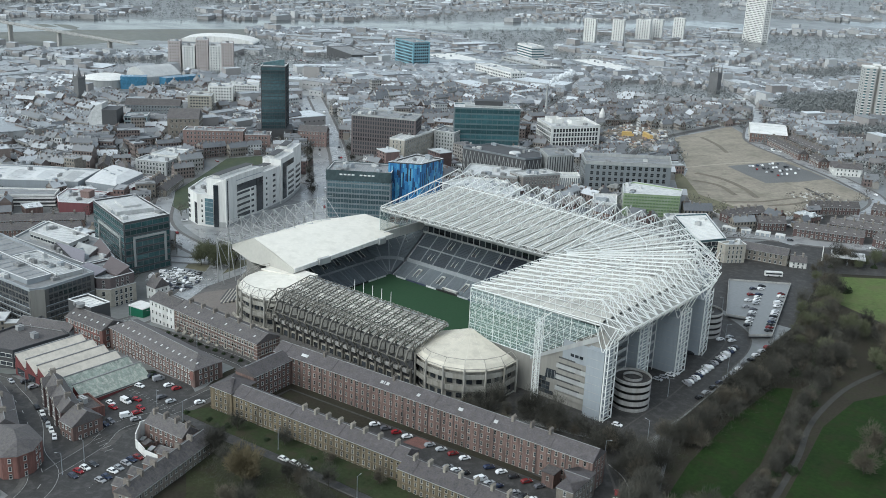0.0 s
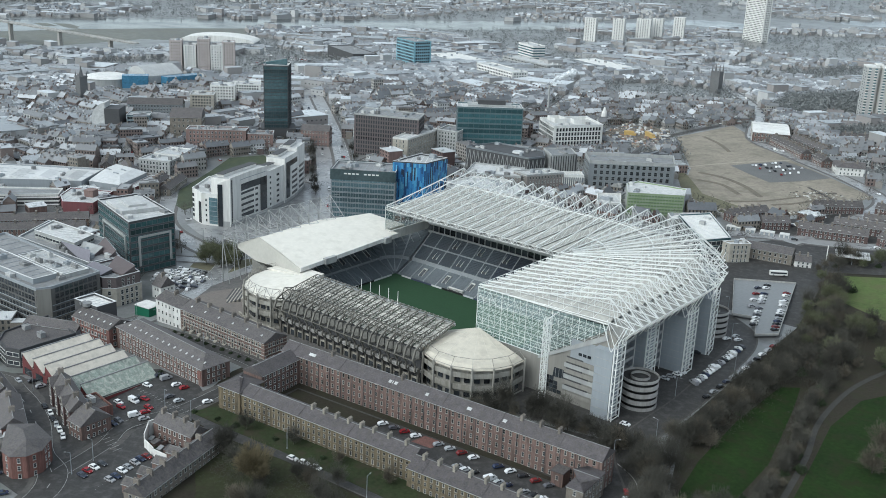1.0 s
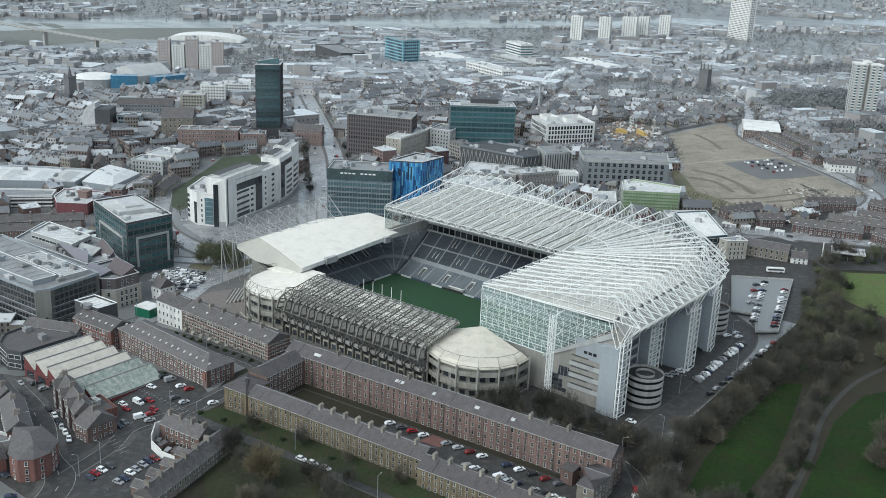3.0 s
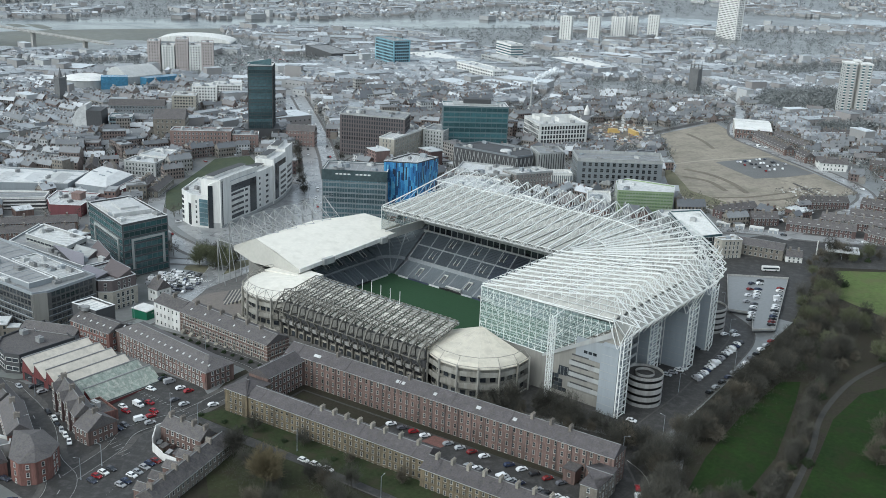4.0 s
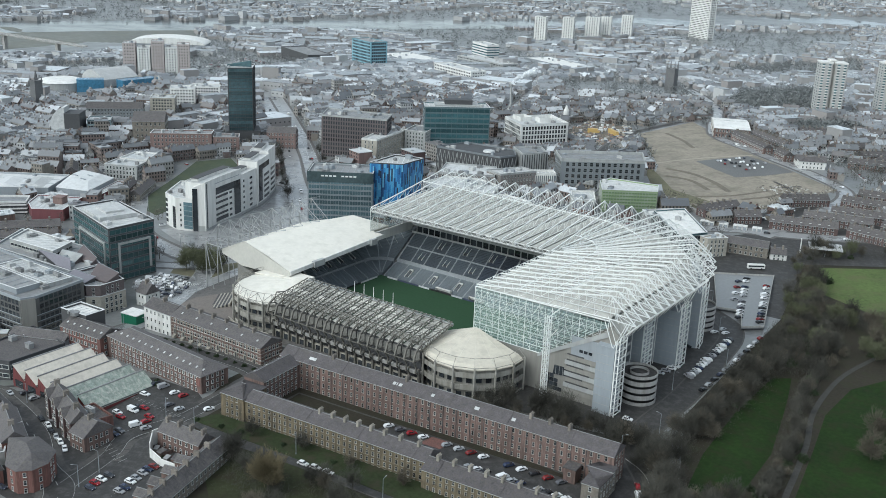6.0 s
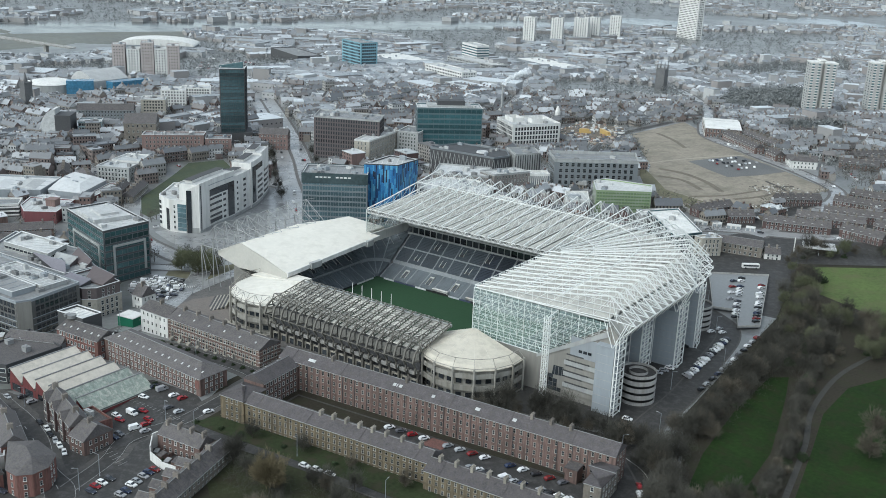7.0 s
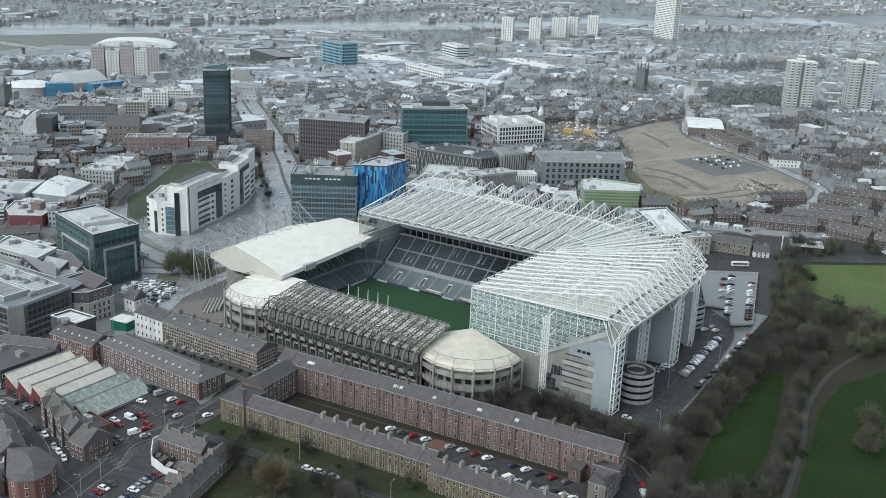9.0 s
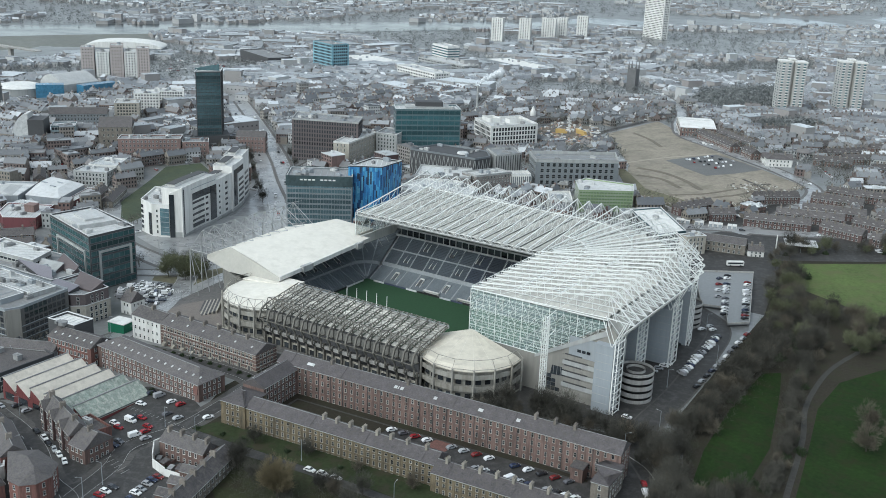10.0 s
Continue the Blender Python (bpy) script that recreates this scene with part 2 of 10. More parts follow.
GREY_STONE = surface("grey_dressed_stone", (0.2, 0.178, 0.148), 0.85, 0.3, 1.5, 0.12, 0.3, stain=(0.13, 0.115, 0.1))
MAROON = surface("dark_maroon_brick", (0.098, 0.064, 0.06), 0.9, 0.3, 2.5, 0.15, 0.4, stain=(0.075, 0.05, 0.045), rand=0.15)
BLUE_GREY = surface("blue_grey_cladding", (0.17, 0.185, 0.195), 0.6, 0.15, 0.6, 0.08, 0.05, streak=True)
WIN_DULL = surface("dull_stone_window_frame", (0.37, 0.355, 0.315), 0.7, 0.15, 1.0, 0.1, 0.0, rand=0.3)
WIN_FRAME = surface("white_window_frame", (0.55, 0.55, 0.52), 0.6, 0.1, 1.0, 0.1, 0.0, rand=0.25)
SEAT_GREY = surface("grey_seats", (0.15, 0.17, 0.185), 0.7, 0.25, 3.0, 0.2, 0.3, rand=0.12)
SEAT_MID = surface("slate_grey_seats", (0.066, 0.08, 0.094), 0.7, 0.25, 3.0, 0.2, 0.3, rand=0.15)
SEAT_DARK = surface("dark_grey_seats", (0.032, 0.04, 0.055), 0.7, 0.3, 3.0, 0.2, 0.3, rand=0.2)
AISLE = surface("concrete_steps", (0.3, 0.315, 0.325), 0.7, 0.2, 1.0, 0.1, 0.1)
TURF = surface("football_turf", (0.032, 0.07, 0.036), 0.9, 0.15, 0.8, 0.05, 0.3, spec=0.2)
LAWN = surface("park_grass", (0.016, 0.032, 0.008), 0.95, 0.45, 0.5, 0.05, 0.4, stain=(0.022, 0.026, 0.011), spec=0.12)
LITTER = surface("leaf_litter", (0.034, 0.03, 0.022), 0.95, 0.4, 0.8, 0.05, 0.5, stain=(0.034, 0.035, 0.021), spec=0.15)
# whole sheet set paler so that the distant ground looks hazy
CITY_GROUND = surface("worn_city_ground", (0.165, 0.167, 0.165), 0.38, 0.35, 0.3, 0.02, 0.3, stain=(0.12, 0.126, 0.112))
# yellow-green grass of the far lawn, brightened in colour for haze
HAZY_LAWN = surface("hazy_far_grass", (0.085, 0.115, 0.04), 0.95, 0.35, 0.5, 0.03, 0.4, stain=(0.1, 0.11, 0.05), spec=0.15)
TOWER_CLAD = surface("blue_grey_tower_cladding", (0.28, 0.305, 0.325), 0.55, 0.12, 0.6, 0.08, 0.05, streak=True)
EARTH = surface("bare_earth", (0.25, 0.222, 0.18), 0.9, 0.3, 0.35, 0.03, 0.4, stain=(0.18, 0.165, 0.13), spec=0.2)
ROUGH_GRASS = surface("rough_grass", (0.135, 0.128, 0.085), 0.95, 0.3, 0.5, 0.04, 0.4, stain=(0.16, 0.148, 0.1), spec=0.2)
WATER = surface("river_water", (0.05, 0.06, 0.06), 0.15, 0.1, 0.05, 0.01, 0.1)
BARK = surface("bark", (0.06, 0.05, 0.04), 0.9, 0.3, 3.0, 0.3, 0.4)
TWIG = surface("bare_twigs", (0.07, 0.067, 0.056), 0.9, 0.3, 0.5, 0.08, 0.0, rand=0.35, spec=0.2)
TWIG_PALE = surface("pale_bare_twigs", (0.108, 0.095, 0.073), 0.9, 0.3, 0.5, 0.08, 0.0, rand=0.25, spec=0.2)
BUDDING = surface("budding_green_twigs", (0.115, 0.122, 0.072), 0.9, 0.3, 0.5, 0.08, 0.0, rand=0.25, spec=0.2)
EVERGREEN = surface("evergreen_leaves", (0.028, 0.042, 0.018), 0.8, 0.3, 0.5, 0.08, 0.0, rand=0.3, spec=0.3)
RUBBER = surface("tyre_rubber", (0.02, 0.02, 0.02), 0.8, 0.1, 2, 0.1, 0.0)
CAR_PAINT = palette("car_paint", [(0.7, 0.7, 0.7), (0.02, 0.02, 0.022), (0.28, 0.29, 0.3), (0.72, 0.72, 0.72), (0.035, 0.04, 0.06), (0.1, 0.1, 0.11), (0.4, 0.41, 0.42), (0.16, 0.02, 0.02), (0.02, 0.022, 0.025), (0.025, 0.035, 0.07), (0.015, 0.016, 0.018), (0.05, 0.052, 0.058)], 0.25, 0.05, True)
CHIM = surface("chimney_brick", (0.19, 0.168, 0.145), 0.9, 0.3, 2.0, 0.2, 0.3, rand=0.2)

# ---- the ground: one sheet out to the horizon ----
def axis(lo, hi, step, out):
    core = list(np.arange(lo, hi + 0.1, step))
    left, right, s = [], [], step
    a, b = lo, hi
    while a > -out or b < out:
        s *= 1.25
        a, b = a - s, b + s
        left.append(max(a, -out - s))
        right.append(min(b, out + s))
    return left[::-1] + core + right


def sheet(name, xs, ys, mat):
    g = Geo()
    n = len(ys)
    g.v = [(x, y, gz(x, y)) for x in xs for y in ys]
    g.f = [(i * n + j, (i + 1) * n + j, (i + 1) * n + j + 1, i * n + j + 1) for i in range(len(xs) - 1) for j in range(n - 1)]
    g.m = [0] * len(g.f)
    return part(name, g, mat)


ground = sheet("ground", axis(-760, 60, 10, 6500), axis(40, 1140, 10, 6500), CITY_GROUND)
tagged(ground, "worn dark city ground of tarmac and winter soil", "ground", kind="structure")


def patch(name, poly, dz, mat, label, category, kind="structure", thick=0.4, cuts=5, keep=True):
    """A flat area laid over the ground, following its slope, with an edge of its own."""
    bm = bmesh.new()
    vs = [bm.verts.new((x, y, 0)) for x, y in ccw(poly)]
    f = bm.faces.new(vs)
    bmesh.ops.triangulate(bm, faces=[f])
    for _ in range(cuts):
        long = [e for e in bm.edges if e.calc_length() > 14]
        if long:
            bmesh.ops.subdivide_edges(bm, edges=long, cuts=1)
            bmesh.ops.triangulate(bm, faces=bm.faces[:])
    r = bmesh.ops.extrude_face_region(bm, geom=bm.faces[:])
    up = {v for v in r["geom"] if isinstance(v, bmesh.types.BMVert)}
    for v in bm.verts:
        v.co.z = gz(v.co.x, v.co.y) + (dz if v in up else dz - thick)
    bmesh.ops.recalc_face_normals(bm, faces=bm.faces)
    ob = part(name, bm, mat)
    if keep:
        take(poly, 1.0)
    return tagged(ob, label, category, kind=kind)


def curve_pts(pts, step=5.0):
    """Smooth line through the points."""
    out = []
    p = [Vector(q) for q in pts]
    p = [2 * p[0] - p[1]] + p + [2 * p[-1] - p[-2]]
    for i in range(1, len(p) - 2):
        n = max(2, int((p[i + 1] - p[i]).length / step))
        for k in range(n):
            t = k / n
            out.append(0.5 * (2 * p[i] + (p[i + 1] - p[i - 1]) * t + (2 * p[i - 1] - 5 * p[i] + 4 * p[i + 1] - p[i + 2]) * t * t + (3 * p[i] - p[i - 1] - 3 * p[i + 1] + p[i + 2]) * t ** 3))
    out.append(p[-2])
    return out


def ribbon(name, pts, width, dz, mat, label, category, thick=0.35, side=0.0, keep=True, z=None, step=5.0):
    """A road, path or strip along a smooth line."""
    c = curve_pts(pts, step)
    g = Geo()
    rows = []
    for i, p in enumerate(c):
        d = (c[min(i + 1, len(c) - 1)] - c[max(i - 1, 0)]).normalized()
        nrm = Vector((-d.y, d.x))
        for o in (-width / 2 + side, width / 2 + side):
            q = p + nrm * o
            zz = (gz(q.x, q.y) if z is None else z) + dz
            rows.append((q.x, q.y, zz))
            rows.append((q.x, q.y, zz - thick))
    g.v = rows
    for i in range(len(c) - 1):
        a, b = 4 * i, 4 * i + 4
        g.f += [(a, a + 2, b + 2, b)[::-1] if False else (a, b, b + 2, a + 2)[::-1], (a + 1, a, b, b + 1), (a + 2, a + 3, b + 3, b + 2)]
    g.m = [0] * len(g.f)
    ob = part(name, g, mat)
    if keep:
        for i in range(0, len(c) - 1, 3):
            q = c[min(i + 3, len(c) - 1)]
            d = (q - c[i]).normalized() * 2
            nrm = Vector((-d.y, d.x)).normalized() * (width / 2 + 2.5)
            a, b = c[i] - d, q + d
            take([tuple(a - nrm), tuple(b - nrm), tuple(b + nrm), tuple(a + nrm)], 0.1)
    return tagged(ob, label, category, kind="structure")


ROADS = {}
ROADS["boulevard"] = ([(-505, 505), (-545, 545), (-590, 585), (-640, 632), (-700, 684), (-780, 750), (-870, 822), (-960, 893), (-1100, 1000)], 30)
ROADS["ring_road"] = ([(-760, 500), (-660, 470), (-575, 405), (-515, 385), (-470, 372), (-440, 330), (-425, 300), (-418, 272), (-436, 236), (-446, 210), (-480, 150)], 12)
ROADS["corner_street"] = ([(-470, 120), (-440, 170), (-412, 194), (-385, 192), (-355, 183), (-330, 170), (-312, 165), (-300, 150), (-290, 120)], 11)
ROADS["terrace_street"] = ([(-312, 168), (-318, 190), (-325, 205), (-318, 228), (-320, 262), (-330, 274), (-395, 271), (-420, 270)], 7)
ROADS["park_edge"] = ([(-318, 228), (-290, 226), (-250, 229), (-200, 233), (-145, 244), (-137, 262), (-141, 284), (-150, 299), (-162, 313), (-170, 328)], 6)
ROADS["stadium_north"] = ([(-168, 326), (-168, 350), (-168, 380), (-172, 420), (-182, 470), (-225, 505), (-240, 560), (-262, 575), (-330, 600)], 11)
ROADS["rear_road"] = ([(-600, 560), (-520, 560), (-440, 545), (-370, 560), (-300, 600), (-250, 640), (-200, 660), (-140, 700), (-60, 760)], 12)
ROADS["field_road"] = ([(-225, 640), (-212, 720), (-212, 790), (-250, 835), (-310, 880), (-370, 930), (-400, 990), (-440, 1100), (-560, 1300), (-700, 1500)], 10)
ROADS["field_south"] = ([(-330, 660), (-380, 720), (-430, 800), (-455, 900), (-440, 1000)], 6)
ROADS["plaza_road"] = ([(-440, 330), (-450, 400), (-460, 440), (-505, 505)], 10)
ROADS["market"] = ([(-590, 585), (-620, 700), (-600, 800), (-640, 1000), (-760, 1250)], 9)
ROADS["left_far"] = ([(-470, 372), (-560, 330), (-640, 280), (-740, 200)], 9)
# worn tarmac, its grey raised further to carry the haze over these roads
WORN_HAZY_TARMAC = surface("worn_hazy_tarmac", (0.26, 0.26, 0.258), 0.3, 0.2, 0.8, 0.05, 0.15, stain=(0.15, 0.15, 0.15))
for k_, (key, (pts, w)) in enumerate(ROADS.items()):
    ribbon("pavement", pts, w + (1.6 if key in ("park_edge", "stadium_north") else 5), 0.05 + 0.003 * k_, DARK_PAVING if key in ("park_edge", "stadium_north", "terrace_street", "corner_street") else PAVING, "grey stone-flag pavement beside the carriageway", "pavement", keep=False)
    ribbon("road", pts, w, 0.1 + 0.005 * k_, WORN_HAZY_TARMAC if key in ("boulevard", "market", "ring_road", "plaza_road", "left_far", "field_road", "rear_road") else ASPHALT, "damp dark tarmac road", "road", thick=0.2)
for key in ("boulevard", "ring_road", "corner_street"):
    pts, w = ROADS[key]
    c = curve_pts(pts, 6.0)
    g = Geo()
    for i in range(0, len(c) - 1, 2):
        d = (c[i + 1] - c[i]).normalized()
        n = Vector((-d.y, d.x)) * 0.12
        a, b = c[i], c[i] + d * 3
        g.add([(*(a - n), gz(*a) + 0.18), (*(b - n), gz(*b) + 0.18), (*(b + n), gz(*b) + 0.18), (*(a + n), gz(*a) + 0.18)], [(0, 1, 2, 3)])
    tagged(part("lane_marking", g, PAINT_LINE), "worn white dashed lane paint on the tarmac", "road marking", kind="structure")

for key, hw in (("corner_street", 5.2), ("terrace_street", 3.2), ("ring_road", 5.6), ("plaza_road", 4.7)):
    c = curve_pts(ROADS[key][0], 3.0)
    for sd in (-1, 1):
        g = Geo()
        for a, b in zip(c, c[1:]):
            n = Vector((-(b - a).y, (b - a).x)).normalized()
            p, q, n = a + n * hw * sd, b + n * hw * sd, n * 0.07
            g.add([(*(p - n), gz(*p) + 0.19), (*(q - n), gz(*q) + 0.19), (*(q + n), gz(*q) + 0.19), (*(p + n), gz(*p) + 0.19)], [(0, 1, 2, 3)])
        tagged(part("edge_line", g, PAINT_LINE), "worn painted edge line along the street", "road marking", kind="structure")
pts, w = ROADS["boulevard"]
c = curve_pts(pts, 6.0)
for off_ in (-14.2, -7.5, 7.5, 14.2):
    g = Geo()
    for i in range(len(c) - 1):
        if abs(off_) < 10 and i % 2:
            continue
        d = (c[i + 1] - c[i]).normalized()
        n = Vector((-d.y, d.x))
        a, b = c[i] + n * off_, c[i + 1] + n * off_
        n = n * 0.14
        g.add([(*(a - n), gz(*a) + 0.18), (*(b - n), gz(*b) + 0.18), (*(b + n), gz(*b) + 0.18), (*(a + n), gz(*a) + 0.18)], [(0, 1, 2, 3)])
    tagged(part("lane_marking", g, PAINT_LINE), "long white lane line on the broad road", "road marking", kind="structure")
ribbon("central_reserve", pts[:7], 2.6, 0.3, PAVING, "raised grey central reserve of the broad road", "kerb", thick=0.3, keep=False)

# open areas
patch("car_park_brewery", [(-356, 206), (-322, 192), (-318, 236), (-330, 241), (-356, 240)], 0.14, ASPHALT, "wet dark tarmac car park behind the brick warehouse", "car park", "structure")
patch("car_park_corner", [(-322, 166), (-297, 150), (-268, 168), (-286, 197), (-303, 198), (-316, 187)], 0.14, ASPHALT, "dark tarmac corner car park below the small terrace", "car park")
patch("street_yard", [(-400, 172), (-360, 150), (-262, 150), (-266, 215), (-300, 231), (-330, 244), (-356, 243), (-410, 202)], 0.025, ASPHALT, "wet dark tarmac yards and lanes round the corner pub", "yard", keep=False)
patch("courtyard", [(-296, 244), (-214, 251), (-160, 256), (-163, 283), (-297, 271)], 0.08, ASPHALT, "long dark tarmac courtyard inside the terrace", "courtyard")
patch("terrace_ground", [tuple(q) for q in ((-318, 232), (-300, 229), (-148, 241), (-143, 262), (-146, 300), (-230, 302), (-332, 296), (-330, 262))], 0.035, LITTER, "dark damp soil and verge round the stone terrace", "ground", keep=False)
patch("yard_soil", [(-293, 245), (-252, 249), (-250, 274), (-296, 270)], 0.13, LITTER, "dark soil and scrub inside the courtyard", "yard")
patch("front_garden", [(-314, 227), (-205, 232), (-150, 240), (-150, 250), (-208, 247), (-308, 238)], 0.21, surface("rough_garden_grass", (0.03, 0.04, 0.018), 0.95, 0.4, 0.6, 0.06, 0.4, stain=(0.045, 0.04, 0.026), spec=0.15), "strip of winter lawn before the stone terrace", "lawn")
patch("stadium_apron", [(-410, 285), (-345, 303), (-230, 312), (-160, 330), (-168, 440), (-195, 490), (-380, 500), (-440, 440), (-440, 350)], 0.03, PAVING, "grey paved apron round the stadium", "pavement", keep=False)
patch("corner_plaza", [(-426, 306), (-428, 328), (-421, 341), (-408, 340), (-392, 322), (-372, 309), (-352, 305), (-352, 302), (-395, 297), (-412, 299)], 0.06, surface("brown_block_paving", (0.165, 0.142, 0.125), 0.7, 0.3, 1.2, 0.2, 0.3, stain=(0.13, 0.115, 0.1), rand=0.0), "brown block-paved plaza at the stadium corner", "pavement", keep=False)
patch("back_lane", [(-345, 288), (-168, 284), (-160, 252), (-150, 247), (-141, 262), (-145, 284), (-158, 312), (-166, 326), (-230, 310), (-345, 301)], 0.045, ASPHALT, "damp dark tarmac lane behind the terrace", "lane", keep=False)
patch("service_yard", [(-232, 313), (-162, 331), (-169, 440), (-196, 488), (-235, 494), (-215, 400)], 0.052, ASPHALT, "dark tarmac service yard beside the stadium", "yard", keep=False)
patch("park_floor", [(-310, 225), (-200, 228), (-135, 242), (-122, 272), (-140, 308), (-160, 360), (-163, 420), (-166, 500), (-185, 600), (-60, 690), (80, 600), (80, 100), (-200, 60), (-285, 120), (-262, 170)], 0.06, LITTER, "leaf-strewn park floor under bare trees", "ground")
take([(-240, 430), (-165, 430), (-150, 600), (-232, 560)], 0)
patch("park_lawn", [(-134, 296), (-118, 300), (-120, 350), (-127, 385), (-132, 408), (-137, 428), (-144, 422), (-144.5, 378), (-141, 333)], 0.08, LAWN, "damp green lawn between bare trees", "lawn")
patch("park_lawn", [(-98, 292), (-60, 300), (-40, 420), (-95, 470), (-112, 434), (-113.5, 400), (-108, 365), (-103, 330)], 0.08, LAWN, "damp green lawn beyond the park path", "lawn")
patch("park_lawn", [(-172, 560), (-176, 600), (-95, 660), (-30, 640), (-60, 560), (-118, 536)], 0.08, HAZY_LAWN, "broad green park lawn behind the trees", "lawn")
ribbon("park_path", [(-96, 262), (-101, 295), (-105, 321), (-108, 344), (-112, 370), (-117.5, 394), (-119.6, 417), (-119.3, 444), (-115, 469), (-108, 495), (-96, 520), (-60, 552)], 2.3, 0.12, surface("path_tarmac", (0.05, 0.048, 0.044), 0.85, 0.3, 0.8, 0.1, 0.2, stain=(0.045, 0.043, 0.036), spec=0.2), "curving grey tarmac park path", "path")
patch("square_lawn", [(-300, 218), (-288, 225), (-240, 226), (-205, 226), (-190, 214), (-225, 190), (-250, 178), (-262, 190), (-268, 214)], 0.093, surface("shaded_grass", (0.036, 0.04, 0.02), 0.95, 0.4, 0.6, 0.05, 0.4, stain=(0.034, 0.03, 0.02), spec=0.15), "dark winter lawn of the square below the terrace", "lawn")
patch("play_yard", [(-231, 269), (-222, 270), (-221, 277), (-230, 276)], 0.16, BRICK_RED, "red paved yard inside the courtyard", "yard")
patch("wasteland", [(-447, 915), (-428, 1004), (-330, 885), (-222, 800), (-232, 740), (-262, 675), (-330, 690), (-367, 784)], 0.05, EARTH, "cleared bare sandy building land", "wasteland")
patch("wasteland_grass", [(-378, 776), (-360, 762), (-345, 730), (-322, 712), (-300, 704), (-272, 694), (-272, 668), (-326, 690), (-367, 758)], 0.1, ROUGH_GRASS, "rough yellow-green bank of the building land", "grass bank", keep=False)
patch("gravel_lot", [(-346, 816), (-334, 838), (-318, 865), (-290, 851), (-267, 834), (-281, 806), (-298, 783), (-322, 798)], 0.12, surface("dark_gravel", (0.12, 0.119, 0.115), 0.8, 0.3, 1.0, 0.06, 0.4), "dark gravel parking lot on cleared land", "car park", keep=False)
ribbon("earth_track", [(-384, 768), (-378, 778), (-357, 815), (-336, 845), (-316, 871)], 2.6, 0.14, surface("pale_track", (0.3, 0.27, 0.22), 0.9, 0.2), "pale worn earth track across the cleared land", "path", keep=False)
patch("wall_walk_green", [(-620, 440), (-590, 432), (-600, 470), (-612, 500), (-632, 540), (-652, 572), (-684, 590), (-697, 562), (-666, 512), (-640, 468)], 0.08, surface("old_town_green", (0.062, 0.076, 0.05), 0.95, 0.35, 0.5, 0.03, 0.4, stain=(0.075, 0.085, 0.05), spec=0.2), "narrow green below the old town wall", "lawn")
patch("junction", [(-560, 412), (-540, 405), (-505, 395), (-470, 372), (-455, 400), (-470, 450), (-505, 505), (-545, 560), (-600, 615), (-620, 600), (-578, 545), (-553, 500), (-545, 465), (-530, 428)], 0.085, WORN_HAZY_TARMAC, "broad pale wet tarmac of the road junction", "road")
patch("corner_green", [(-478, 352), (-448, 356), (-450, 395), (-500, 380)], 0.08, ROUGH_GRASS, "small rough green by the road junction", "lawn")

patch("row_yards", [(-268, 652), (-110, 632), (-90, 790), (-205, 800), (-222, 740)], 0.02, ASPHALT, "dark tarmac yards and lanes between the brick rows", "yard", keep=False)
patch("lodge_yard", [(-252, 512), (-225, 498), (-165, 500), (-150, 600), (-130, 640), (-225, 655), (-262, 596)], 0.015, ASPHALT, "dark tarmac forecourt beside the stadium car deck", "yard", keep=False)
# kerbs of the wasteland edge, pale boundary wall
g = Geo()
c = curve_pts([(-334, 694), (-300, 674), (-273, 659)], 6)
for a, b in zip(c, c[1:]):
    d = (b - a).normalized()
    n = Vector((-d.y, d.x)) * 1.2
    za = gz(*a)
    g.hexa([(*(a - n), za - 1), (*(b - n), za - 1), (*(b + n), za - 1), (*(a + n), za - 1), (*(a - n), za + 2.2), (*(b - n), za + 2.2), (*(b + n), za + 2.2), (*(a + n), za + 2.2)])
tagged(part("boundary_wall", g, CONCRETE), "long pale concrete boundary wall by the cleared land", "wall", kind="structure")

hd = thing("site_hoarding", "dark site hoarding with white panels along cleared land", "hoarding", m=pose(-274, 666, gz(-274, 666), 0, 0, 64))
for i in range(15):
    part("panel", Geo().box(2.5 * i, -0.06, 0.1, 2.5 * i + 2.3, 0.06, 2.2 + 0.15 * (i % 3)), WHITE_PAINT if i % 5 in (1, 2, 4) else DARK_CLAD, hd, m=Matrix.Translation((0, 0.05 * (i % 2), 0.04 * i)))
    part("post", Geo().box(2.5 * i - 0.1, -0.1, -0.6, 2.5 * i + 0.1, 0.1, 2.5), GREY_CLAD, hd, m=Matrix.Translation((0, 0, 0.04 * i)))

# river and far bank
ribbon("river", [(-2300, 350), (-2000, 850), (-1790, 1330), (-1570, 1700), (-1380, 2060), (-1180, 2420), (-900, 2800), (-300, 3300)], 200, 0.4, WATER, "broad pale river reflecting the grey sky", "river", thick=0.6, step=40)

# meadow green turned grey in its base colour, in place of haze
patch("river_meadow", [(-1957, 1035), (-1781, 1237), (-1661, 1398), (-1500, 1260), (-1440, 1090), (-1440, 940), (-1629, 857), (-1850, 850)], 0.3, surface("haze_greyed_meadow", (0.15, 0.155, 0.14), 0.9, 0.3, 0.1, 0.008, 0.2, stain=(0.15, 0.15, 0.125)), "winter meadow on the river slope, greyed as by haze", "meadow", cuts=3)
